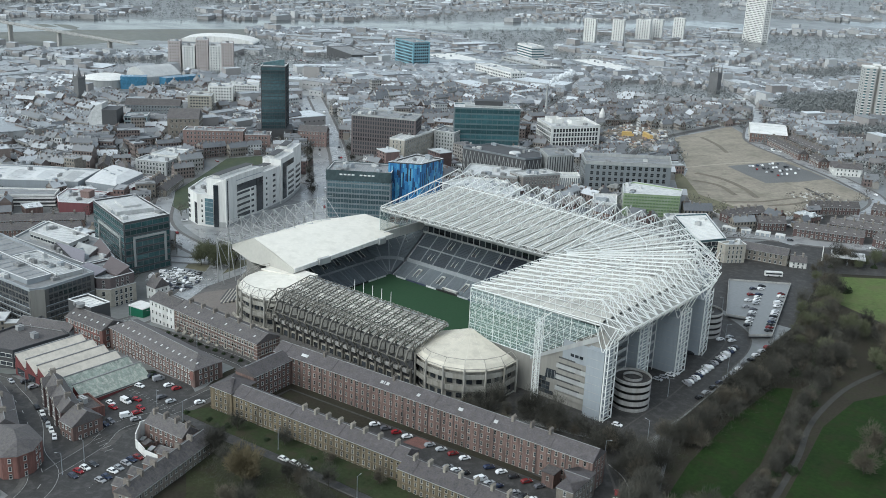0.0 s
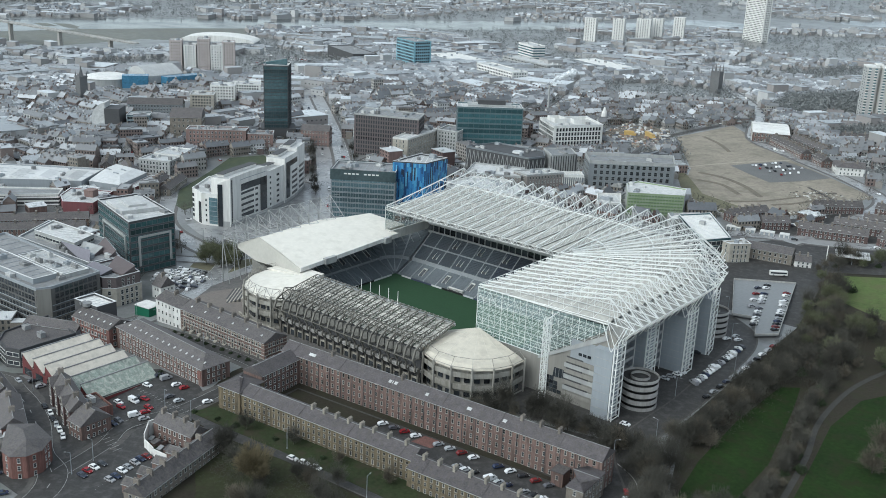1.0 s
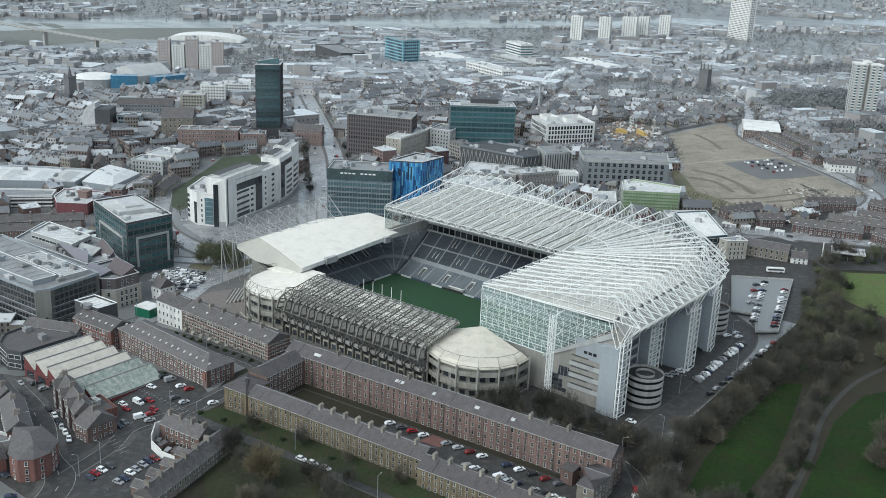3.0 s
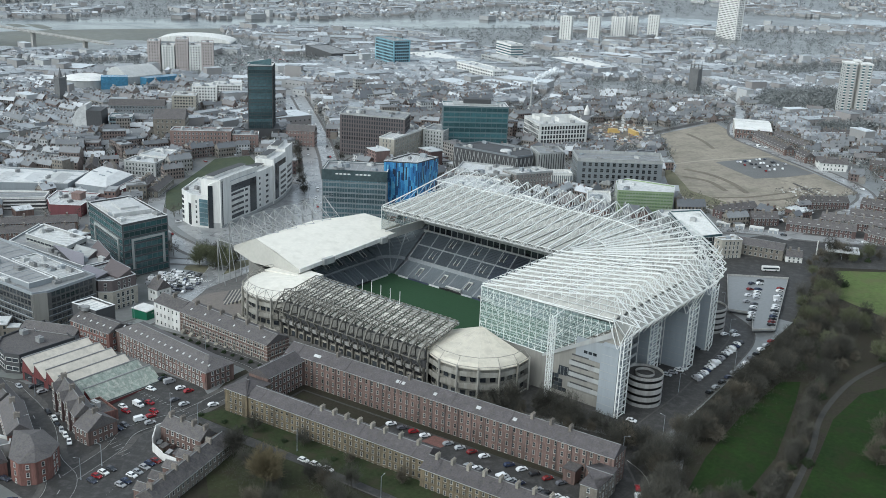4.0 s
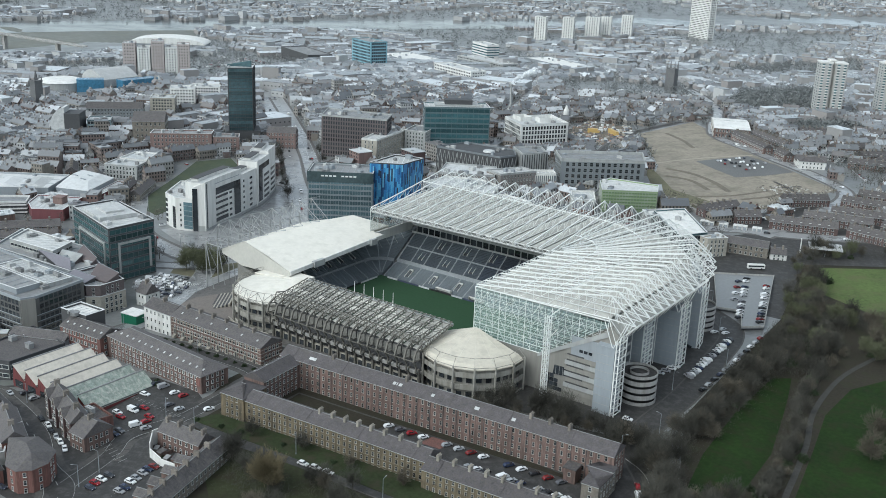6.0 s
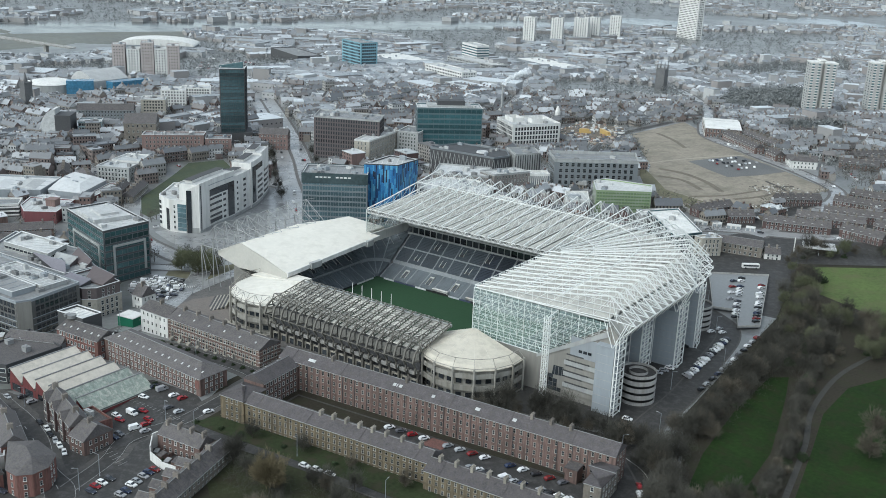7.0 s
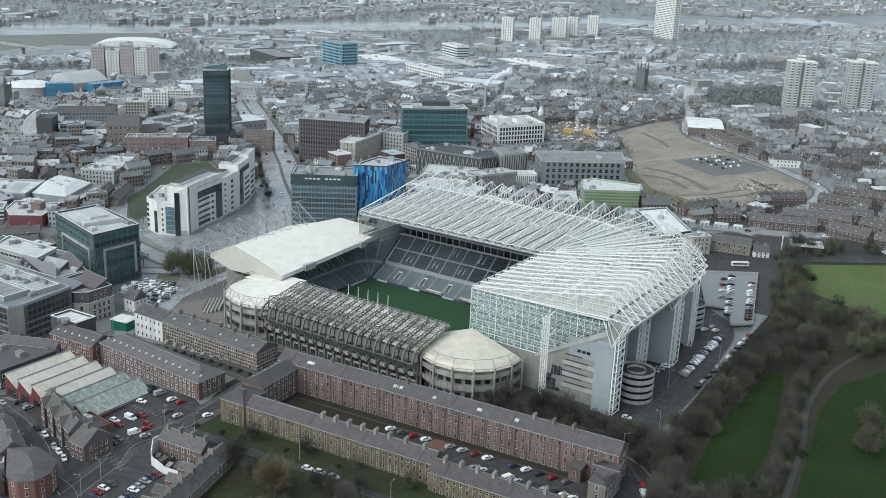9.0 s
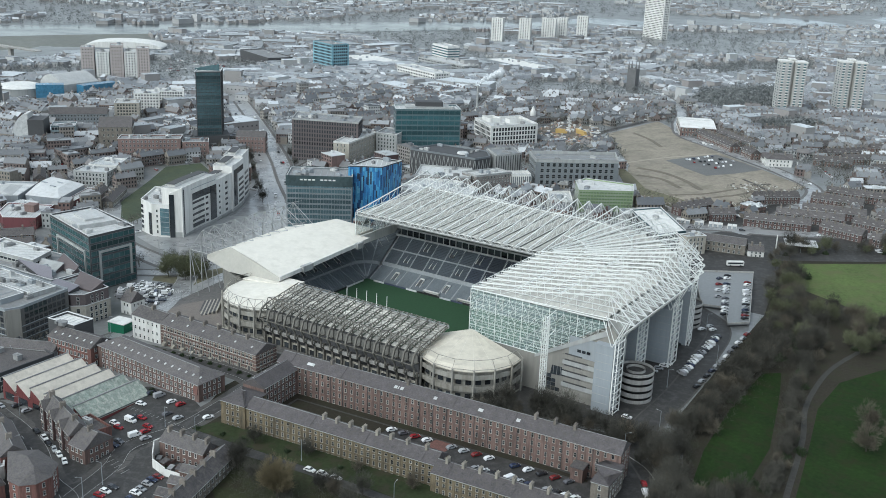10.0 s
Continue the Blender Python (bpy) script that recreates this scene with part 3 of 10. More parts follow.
# tracks, heaps and rubble on the cleared land
CHURNED = surface("churned_earth", (0.13, 0.11, 0.085), 0.95, 0.35, 0.5, 0.05, 0.5)
for i, pts in enumerate((((-355, 775), (-330, 770), (-305, 755), (-285, 735)), ((-345, 750), (-322, 748), (-300, 730)), ((-425, 930), (-395, 900), (-370, 868)), ((-270, 720), (-255, 745), (-250, 775)), ((-300, 705), (-280, 725), (-262, 760)))):
    ribbon("churned_track", pts, 4.5 - 0.5 * i, 0.16 + 0.004 * i, CHURNED, "dark churned vehicle track in bare earth", "track", keep=False)
rnd = random.Random(77)
g = Geo()
for i in range(520):
    if i < 330:
        t = rnd.random()
        x, y = -262 + 40 * t + rnd.gauss(0, 2.5), 678 + 118 * t + rnd.gauss(0, 2.5)
        if i % 2:
            x, y = -330 + 70 * t + rnd.gauss(0, 2), 690 - 14 * t + rnd.gauss(0, 2)
    else:
        x, y = -255 + rnd.gauss(0, 9), 770 + rnd.gauss(0, 9)
    s = rnd.uniform(0.25, 1.1)
    z = gz(x, y)
    v = [(x + s * rnd.uniform(0.5, 1) * a, y + s * rnd.uniform(0.5, 1) * b, z - 0.1 if c < 0 else z + s * rnd.uniform(0.4, 1.0)) for c in (-1, 1) for a, b in ((-1, -1), (1, -1), (1, 1), (-1, 1))]
    g.hexa(v)
tagged(part("rubble", g, palette("rubble_stone", [(0.38, 0.36, 0.32), (0.2, 0.18, 0.15), (0.28, 0.26, 0.22), (0.12, 0.11, 0.1), (0.5, 0.49, 0.46), (0.18, 0.16, 0.13)], 0.9, 0.2)), "scattered rubble and broken concrete on bare earth", "rubble", kind="stuff")
OLD_FOOTING = surface("dark_old_footing", (0.06, 0.055, 0.05), 0.9, 0.3)
for i, (x_, y_, a_) in enumerate(((-258, 776, 48), (-252, 784, 48), (-256, 780, 140), (-247, 772, 140), (-263, 786, 140))):
    m = pose(x_, y_, gz(x_, y_), 0, 0, a_)
    tagged(part("foundation_strip", Geo().box(-8, -1.2, -0.3, 8, 1.2, 0.35), OLD_FOOTING, m=m), "old dark foundation strip in bare earth", "foundation", "foundation strips")

# ---- building kit ----
WINDOWS, ROWS_OF = {}, {}


def window_mesh(w, h, frame_mat, pane_mat, bars=1, depth=0.1):
    """A window facing -y, its foot in the middle of the sill: frame, glazing bar, sill and set-back pane."""
    key = (w, h, frame_mat.name, pane_mat.name, bars)
    if key not in WINDOWS:
        g, t = Geo(), 0.09
        g.box(-w / 2, -depth, 0, -w / 2 + t, 0.02, h).box(w / 2 - t, -depth, 0, w / 2, 0.02, h)
        g.box(-w / 2 + t, -depth, h - t, w / 2 - t, 0.02, h).box(-w / 2 - 0.1, -depth - 0.1, -0.14, w / 2 + 0.1, 0.02, 0.0)
        for k in range(bars):
            z = h * (k + 1) / (bars + 1)
            g.box(-w / 2 + t, -depth * 0.8, z - 0.035, w / 2 - t, 0.02, z + 0.035)
        g.add([(-w / 2, -0.03, 0), (w / 2, -0.03, 0), (w / 2, -0.03, h), (-w / 2, -0.03, h)], [(0, 1, 2, 3)], 1)
        WINDOWS[key] = g.mesh("window", [frame_mat, pane_mat])
    return WINDOWS[key]


def wall_frame(p, q, z):
    """Pose whose x runs along the wall from p to q, y inwards."""
    d = (Vector(q) - Vector(p)).normalized()
    return Matrix(((d.x, -d.y, 0, p[0]), (d.y, d.x, 0, p[1]), (0, 0, 1, z), (0, 0, 0, 1)))


def windows_on(parent, p, q, z0, zs, spacing, me, margin=1.0, name="window", skip=None, rows=False):
    length = (Vector(q) - Vector(p)).length
    n = int((length - 2 * margin) / spacing)
    if n < 1:
        return 0
    wf = wall_frame(p, q, z0)
    off = (length - n * spacing) / 2 + spacing / 2
    if rows == "wall":
        mv = [tuple(v.co) for v in me.vertices]
        g = Geo()
        for z in zs:
            for i in range(n):
                x = off + i * spacing
                w2 = max(v[0] for v in mv) - 0.1
                h2 = max(v[2] for v in mv)
                g.box(x - w2, -0.08, z, x + w2, 0.02, z + h2)
        part("glazing", g, me.materials[1], parent, m=wf)
        return n * len(zs)
    if rows:
        key = (me.name, n, round(spacing, 2))
        if key not in ROWS_OF:
            mv = [tuple(v.co) for v in me.vertices]
            g = Geo()
            for i in range(n):
                k = len(g.v)
                g.v += [(x + i * spacing, y, z) for x, y, z in mv]
                g.f += [tuple(k + a for a in f.vertices) for f in me.polygons]
                g.m += [f.material_index for f in me.polygons]
            ROWS_OF[key] = g.mesh("window_strip", list(me.materials))
        for z in zs:
            part("window_strip", ROWS_OF[key], None, parent, m=wf @ Matrix.Translation((off, 0, z)))
        return n * len(zs)
    for j, z in enumerate(zs):
        for i in range(n):
            if skip and skip(i, j, n):
                continue
            part(name, me, None, parent, m=wf @ Matrix.Translation((off + i * spacing, 0, z)))
    return n * len(zs)


def flat_block(name, label, category, poly, z0, z1, wall, roof=FELT, floors=5, win=None, band=None, plant=3, parapet=0.9, group="", frame_mat=WIN_FRAME, pane=GLASS_DARK, first=0, seed=1, fins=None, cornice=None, rows=None):
    """A flat-roofed building: walls, parapeted roof, windows or glazed bands, roof plant."""
    rnd = random.Random(seed)
    poly = ccw(poly)
    take(poly)
    cx, cy = sum(p[0] for p in poly) / len(poly), sum(p[1] for p in poly) / len(poly)
    base = min(gz(*p) for p in poly) - 0.5
    rows = ("wall" if math.hypot(cx, cy) > 1000 else math.hypot(cx, cy) > 430) if rows is None else rows
    root = thing(name, label, category, group, Matrix.Translation((cx, cy, base)))
    lp = [(x - cx, y - cy) for x, y in poly]
    H = z1 - base
    body = part("wall", Geo().prism(lp, 0, H - 0.3, top=True), wall, root)
    inn = inset(lp, 0.5)
    g = Geo()
    n = len(lp)
    g.add([(x, y, H - 0.3) for x, y in lp] + [(x, y, H + parapet) for x, y in lp] + [(x, y, H + parapet) for x, y in inn] + [(x, y, H - 0.1) for x, y in inn],
          [f for i in range(n) for j in [(i + 1) % n] for f in ((i, j, n + j, n + i), (n + i, n + j, 2 * n + j, 2 * n + i), (2 * n + i, 2 * n + j, 3 * n + j, 3 * n + i))])
    part("parapet", g, cornice or wall, root)
    if math.hypot(cx, cy) < 1100 and roof is not SLATE:
        out_ = inset(lp, -0.15)
        g = Geo()
        g.add([(x, y, H + parapet) for x, y in out_] + [(x, y, H + parapet + 0.22) for x, y in out_] + [(x, y, H + parapet + 0.22) for x, y in inn] + [(x, y, H + parapet) for x, y in inn],
              [f for i in range(n) for j in [(i + 1) % n] for f in ((i, j, n + j, n + i), (n + i, n + j, 2 * n + j, 2 * n + i), (2 * n + i, 2 * n + j, 3 * n + j, 3 * n + i))])
        part("coping", g, cornice or COPING, root)
        d0 = (Vector(lp[1]) - Vector(lp[0])).normalized()
        n0, g = Vector((-d0.y, d0.x)), Geo()
        far_ = max(abs(v) for p in lp for v in p) * 1.5
        step_ = max(3.0, far_ / 9)
        u0 = -far_
        while u0 < far_:
            ts = [t_ for t_ in np.arange(-far_, far_, 1.0) if inside(inn, *(d0 * u0 + n0 * float(t_)))]
            if len(ts) > 4:
                a_, b_ = d0 * u0 + n0 * float(ts[0] + 0.6), d0 * u0 + n0 * float(ts[-1] - 0.6)
                e_ = d0 * 0.14
                g.hexa([(*(a_ - e_), H - 0.05), (*(a_ + e_), H - 0.05), (*(b_ + e_), H - 0.05), (*(b_ - e_), H - 0.05), (*(a_ - e_), H + 0.22), (*(a_ + e_), H + 0.22), (*(b_ + e_), H + 0.22), (*(b_ - e_), H + 0.22)])
            u0 += step_
        if g.v and far_ > 12 and roof not in (SLATE, DARK_CLAD):
            part("roof_seam", g, COPING if roof in (PALE_ROOF, WHITE_PAINT) else GREY_CLAD, root)
    part("roof", Geo().prism(inset(lp, 0.45), H - 0.28, H), roof, root)
    fh = (z1 - z0) / floors
    if win:
        w, h, sp = win
        me = window_mesh(w, h, frame_mat, pane)
        for i in range(n):
            windows_on(body, lp[i], lp[(i + 1) % n], z0 - base, [fh * (k + 0.5) - h / 2 + 0.1 for k in range(first, floors)], sp, me, rows=rows)
    if band:
        h, step = band
        for i in range(n):
            p, q = Vector(lp[i]), Vector(lp[(i + 1) % n])
            L = (q - p).length
            if L < 6:
                continue
            wf = wall_frame(p, q, 0)
            for k in range(first, floors):
                z = z0 - base + fh * (k + 0.5) - h / 2
                g = Geo()
                g.box(0.6, -0.05, z, L - 0.6, 0.02, z + h, 1)
                m = max(1, int((L - 1.2) / step))
                for s in range(m + 1):
                    x = 0.6 + (L - 1.2) * s / m
                    g.box(x - 0.07, -0.16, z, x + 0.07, -0.02, z + h)
                g.box(0.5, -0.2, z - 0.12, L - 0.5, 0.02, z).box(0.5, -0.2, z + h, L - 0.5, 0.02, z + h + 0.12)
                part("window_band", g, [frame_mat, pane], body, m=wf)
    xs, ys = [p[0] for p in inn], [p[1] for p in inn]
    for _ in range(plant):
        for _ in range(20):
            bx, by = rnd.uniform(min(xs), max(xs)), rnd.uniform(min(ys), max(ys))
            sx, sy, sz = rnd.uniform(1.5, 5), rnd.uniform(1.5, 4), rnd.uniform(0.9, 2.6)
            if all(inside(inn, bx + a * sx, by + b * sy) for a in (-0.6, 0.6) for b in (-0.6, 0.6)):
                g = Geo().box(bx - sx / 2, by - sy / 2, H, bx + sx / 2, by + sy / 2, H + sz)
                g.box(bx - sx / 2 - 0.1, by - sy / 2 - 0.1, H + sz, bx + sx / 2 + 0.1, by + sy / 2 + 0.1, H + sz + 0.15)
                g.box(bx - sx / 5, by - sy / 5, H + sz + 0.15, bx + sx / 5, by + sy / 5, H + sz + 0.5)
                part("roof_plant", g, rnd.choice([FELT, PALE_ROOF, GREY_CLAD]), root)
                break
    return root, body, lp, base


def pitched_block(name, label, category, p0, p1, depth, z0, eave, rise, wall, roof=SLATE, floors=3, win=(1.0, 1.7, 3.0), hip=False, chimneys=0, group="", frame_mat=WIN_FRAME, bars=1, skylights=0, sides=(0, 1, 2, 3), over=0.35, stack=CHIM):
    """A pitched-roof building: p0 to p1 is one long wall, the rest lies to its left by depth."""
    d = (Vector(p1) - Vector(p0))
    L = d.length
    d.normalize()
    base = min(gz(*p0), gz(*p1), z0) - 0.4
    ang = math.degrees(math.atan2(d.y, d.x))
    root = thing(name, label, category, group, pose(p0[0], p0[1], base, 0, 0, ang))
    nrm = Vector((-d.y, d.x)) * depth
    take([tuple(p0), tuple(p1), tuple(Vector(p1) + nrm), tuple(Vector(p0) + nrm)])
    E, R = eave - base, eave - base + rise
    g = Geo().prism([(0, 0), (L, 0), (L, depth), (0, depth)], 0, E)
    h = depth / 2 if hip else 0.0
    if not hip:
        g.add([(0, 0, E), (0, depth, E), (0, depth / 2, R - 0.05), (L, 0, E), (L, depth, E), (L, depth / 2, R - 0.05)], [(0, 2, 1), (3, 4, 5)])
    body = part("wall", g, wall, root)
    o, t = over, 0.22
    k = rise / (depth / 2)
    e0 = E - o * k
    hx = o if hip else o * 0.6
    rg = Geo()
    a = [(-hx, -o, e0), (L + hx, -o, e0), (L + hx, depth + o, e0), (-hx, depth + o, e0), (h, depth / 2, R), (L - h, depth / 2, R)]
    top = [(x, y, z + t) for x, y, z in a]
    rg.add(a + top, [(6, 7, 11, 10), (8, 9, 10, 11), (7, 8, 11), (9, 6, 10), (0, 1, 7, 6), (1, 2, 8, 7), (2, 3, 9, 8), (3, 0, 6, 9), (0, 3, 4), (1, 5, 2), (0, 4, 5, 1), (2, 5, 4, 3)])
    rf = part("roof", rg, roof, root)
    part("ridge", Geo().beam((h, depth / 2, R + t), (L - h, depth / 2, R + t), 0.16), FELT, rf)
    g = Geo().box(-0.1, -o - 0.12, e0 - 0.05, L + 0.1, -o, e0 + 0.14).box(-0.1, depth + o, e0 - 0.05, L + 0.1, depth + o + 0.12, e0 + 0.14)
    part("gutter", g, PALE_CLAD, rf)
    if win:
        w, hh, sp = win
        me = window_mesh(w, hh, frame_mat, GLASS_DARK, bars)
        fh = (eave - z0) / floors
        zs = [z0 - base + fh * (j + 0.5) - hh / 2 + 0.1 for j in range(floors)]
        cs = [(0, 0), (L, 0), (L, depth), (0, depth)]
        for i in sides:
            windows_on(body, cs[i], cs[(i + 1) % 4], 0, zs, sp, me, 0.8, rows=math.hypot(*p0) > 500)
    for x in ([L * (c + 0.5) / chimneys for c in range(chimneys)] if isinstance(chimneys, int) else chimneys):
        g = Geo().box(x - 0.5, depth / 2 - 1.1, R - 1.2, x + 0.5, depth / 2 + 1.1, R + 1.6).box(x - 0.58, depth / 2 - 1.2, R + 1.6, x + 0.58, depth / 2 + 1.2, R + 1.8)
        for s in range(4 if math.hypot(*p0) < 560 else 0):
            g.tube(x, depth / 2 - 0.8 + s * 0.53, R + 1.8, R + 2.3, 0.16, 0.13, 8)
        part("chimney", g, stack, rf)
    for c in range(skylights):
        x = L * (c + 0.5) / skylights
        y = depth * 0.22
        z = E + y * k + t
        part("skylight", Geo().hexa([(x - 0.4, y - 0.5, z - 0.5 * k - 0.05), (x + 0.4, y - 0.5, z - 0.5 * k - 0.05), (x + 0.4, y + 0.5, z + 0.5 * k - 0.05), (x - 0.4, y + 0.5, z + 0.5 * k - 0.05),
                                     (x - 0.4, y - 0.5, z - 0.5 * k + 0.1), (x + 0.4, y - 0.5, z - 0.5 * k + 0.1), (x + 0.4, y + 0.5, z + 0.5 * k + 0.1), (x - 0.4, y + 0.5, z + 0.5 * k + 0.1)]), PALE_ROOF, rf)
    return root, body, rf


def lattice(g, a, b, n, drop, r=0.12, up=Vector((0, 0, 1))):
    """A flat truss: two chords and a zigzag between a and b."""
    a, b = Vector(a), Vector(b)
    for i in range(n):
        p, q = a.lerp(b, i / n), a.lerp(b, (i + 1) / n)
        g.beam(p, q, r * 1.3)
        g.beam(p - up * drop, q - up * drop, r * 1.3)
        g.beam(p - up * drop, p.lerp(q, 0.5), r)
        g.beam(p.lerp(q, 0.5), q - up * drop, r)

# ---- the stadium ----
take([(-430, 300), (-345, 298), (-220, 300), (-165, 330), (-165, 470), (-210, 500), (-380, 500), (-435, 440)], 1)
PX0, PX1, PY0, PY1, PZ = -362.0, -257.0, 338.0, 406.0, 1.0
pitch = part("pitch", Geo().box(PX0 - 4, PY0 - 4, -1.5, PX1 + 4, PY1 + 4, PZ), TURF)
tagged(pitch, "dark green mown football turf", "pitch", kind="structure")
my = (PY0 + PY1) / 2
for x, s in ((PX0, -1), (PX1, 1)):
    gl = thing("goal", "white football goal with net on the turf", "goal", "goals", Matrix.Translation((x, my, PZ)))
    f = Geo().beam((0, -3.66, 0), (0, -3.66, 2.44), 0.07, 8).beam((0, 3.66, 0), (0, 3.66, 2.44), 0.07, 8).beam((0, -3.73, 2.44), (0, 3.73, 2.44), 0.07, 8)
    part("goal_frame", f, WHITE_STEEL, gl)
    nt = Geo()
    for k in range(13):
        y = -3.66 + 7.32 * k / 12
        nt.beam((0, y, 2.4), (s * 1.2, y, 2.2), 0.02, 3).beam((s * 1.2, y, 2.2), (s * 2.2, y, 0), 0.02, 3)
    for k in range(6):
        nt.beam((s * (1.2 + k * 0.2), -3.66, 2.2 - k * 0.44), (s * (1.2 + k * 0.2), 3.66, 2.2 - k * 0.44), 0.02, 3)
    part("net", nt, WHITE_STEEL, gl)

# seating: tiers of stepped rows in blocks between aisles
def seat_tier(parent, a, b, inward, z0, rows, rise, tread, blocks, mats, aisle=0.9):
    """Stepped seat blocks along the line a to b, climbing away from the pitch."""
    a, b, inw = Vector(a), Vector(b), Vector(inward)
    L = (b - a).length
    d = (b - a) / L
    per = L / blocks
    for i in range(blocks):
        s0, s1 = i * per + aisle / 2, (i + 1) * per - aisle / 2
        g = Geo()
        for r in range(rows):
            p0, p1 = a + d * s0 + inw * (r * tread), a + d * s1 + inw * (r * tread)
            p2, p3 = p1 + inw * tread, p0 + inw * tread
            zt = z0 + (r + 1) * rise
            g.hexa([(*p0, zt - rise - 0.6), (*p1, zt - rise - 0.6), (*p2, zt - rise - 0.6), (*p3, zt - rise - 0.6), (*p0, zt), (*p1, zt), (*p2, zt), (*p3, zt)])
            q0, q1 = p0 + inw * tread * 0.55, p1 + inw * tread * 0.55
            q2, q3 = q1 + inw * 0.12, q0 + inw * 0.12
            g.hexa([(*q0, zt), (*q1, zt), (*q2, zt), (*q3, zt), (*q0, zt + 0.55), (*q1, zt + 0.55), (*q2, zt + 0.55), (*q3, zt + 0.55)])
        part("seat_block", g, mats[i % len(mats)], parent)
    for i in range(blocks + 1):
        c = a + d * (i * per)
        g = Geo()
        for r in range(rows):
            p0, p1 = c - d * aisle / 2 + inw * (r * tread), c + d * aisle / 2 + inw * (r * tread)
            p2, p3 = p1 + inw * tread, p0 + inw * tread
            zt = z0 + (r + 1) * rise + 0.02
            g.hexa([(*p0, zt - rise - 0.6), (*p1, zt - rise - 0.6), (*p2, zt - rise - 0.6), (*p3, zt - rise - 0.6), (*p0, zt), (*p1, zt), (*p2, zt), (*p3, zt)])
        part("aisle_steps", g, AISLE, parent)


def vomitory(parent, x, y, z, inw):
    """A pale box round an entrance among the seats."""
    i = Vector(inw)
    t = Vector((-i.y, i.x))
    g = Geo()
    for s in (-1.3, 1.3):
        p = Vector((x, y)) + t * s
        v = [p - t * 0.12, p + t * 0.12, p + t * 0.12 + i * 5, p - t * 0.12 + i * 5]
        g.hexa([(*q, z - 1) for q in v] + [(*v[0], z + 1.1), (*v[1], z + 1.1), (*v[2], z + 4), (*v[3], z + 4)])
    p = Vector((x, y)) + i * 5
    v = [p - t * 1.3, p + t * 1.3, p + t * 1.3 + i * 0.3, p - t * 1.3 + i * 0.3]
    g.hexa([(*q, z + 1) for q in v] + [(*q, z + 4) for q in v])
    part("entrance_surround", g, WHITE_PAINT, parent)
    v = [Vector((x, y)) - t * 1.2 + i * 0.4, Vector((x, y)) + t * 1.2 + i * 0.4, p + t * 1.2, p - t * 1.2]
    part("entrance", Geo().hexa([(*v[0], z - 0.5), (*v[1], z - 0.5), (*v[2], z + 2.2), (*v[3], z + 2.2), (*v[0], z + 0.9), (*v[1], z + 0.9), (*v[2], z + 3.2), (*v[3], z + 3.2)]), DARK_CLAD, parent)


GRP = "stands round the pitch"
west = thing("west_stand", "tall football stand with dark seats under a white trussed cantilever roof", "stadium stand", GRP)
north = thing("north_stand", "tall football stand with grey stair towers under white cantilever trusses", "stadium stand", GRP)
south = thing("south_stand", "football stand with cream membrane roof and white lattice masts", "stadium stand", GRP)
east = thing("east_stand", "low football stand roofed with weathered grey steel trusses", "stadium stand", GRP)

# west stand seats: lower tier, gallery of boxes, upper tier
seat_tier(west, (PX0 - 2, PY1 + 5), (PX1 + 2, PY1 + 5), (0, 1), 1.2, 13, 0.38, 0.8, 12, [SEAT_GREY])
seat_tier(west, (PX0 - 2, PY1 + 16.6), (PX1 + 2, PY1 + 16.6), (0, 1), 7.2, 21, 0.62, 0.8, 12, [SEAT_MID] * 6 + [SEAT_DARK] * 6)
for r_ in (0, 10):
    part("cross_gangway", Geo().box(PX0 - 2, PY1 + 16.5 + 0.8 * r_, 7.2 + 0.62 * r_, PX1 + 2, PY1 + 16.9 + 0.8 * r_, 8.4 + 0.62 * r_), AISLE, west)
part("gangway", Geo().box(PX0 - 2, PY1 + 15.2, 4, PX1 + 2, PY1 + 16.6, 6.4).box(PX0 - 2, PY1 + 16.35, 6.4, PX1 + 2, PY1 + 16.6, 8.0), AISLE, west)
for i in range(6):
    vomitory(west, PX0 + 12 + i * 17.5, PY1 + 19, 9.2, (0, 1))
for i in range(6):
    vomitory(west, PX0 + 20 + i * 17.5, PY1 + 27, 15.6, (0, 1))
for i in range(6):
    vomitory(west, PX0 + 12 + i * 17, PY1 + 7, 1.9, (0, 1))
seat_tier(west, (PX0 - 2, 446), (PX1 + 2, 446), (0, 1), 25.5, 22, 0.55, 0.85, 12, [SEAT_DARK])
part("gallery_slab", Geo().box(PX0 - 4, 438.5, 19.6, PX1 + 4, 447, 20.2).box(PX0 - 4, 438.4, 24.6, PX1 + 4, 446, 25.6).box(PX0 - 4, 438.2, 20.2, PX1 + 4, 438.4, 21.2), PALE_CLAD, west)
for i in range(26):
    x = PX0 - 2 + i * 4.2
    part("box_window", Geo().box(x + 0.25, 440.6, 20.3, x + 3.9, 440.8, 24.4), GLASS_DARK, west)
    part("box_mullion", Geo().box(x - 0.2, 440.2, 20.2, x + 0.2, 441, 24.6), PALE_CLAD, west)
part("rear_wall", Geo().box(PX0 - 8, 474, -6, PX1 - 4, 476, 40), PALE_CLAD, west)
part("side_wall", Geo().hexa([(PX0 - 9, 443, -2), (PX0 - 7, 443, -2), (PX0 - 7, 475, -2), (PX0 - 9, 475, -2), (PX0 - 9, 443, 24), (PX0 - 7, 443, 24), (PX0 - 7, 475, 27), (PX0 - 9, 475, 27)]), PALE_CLAD, west)
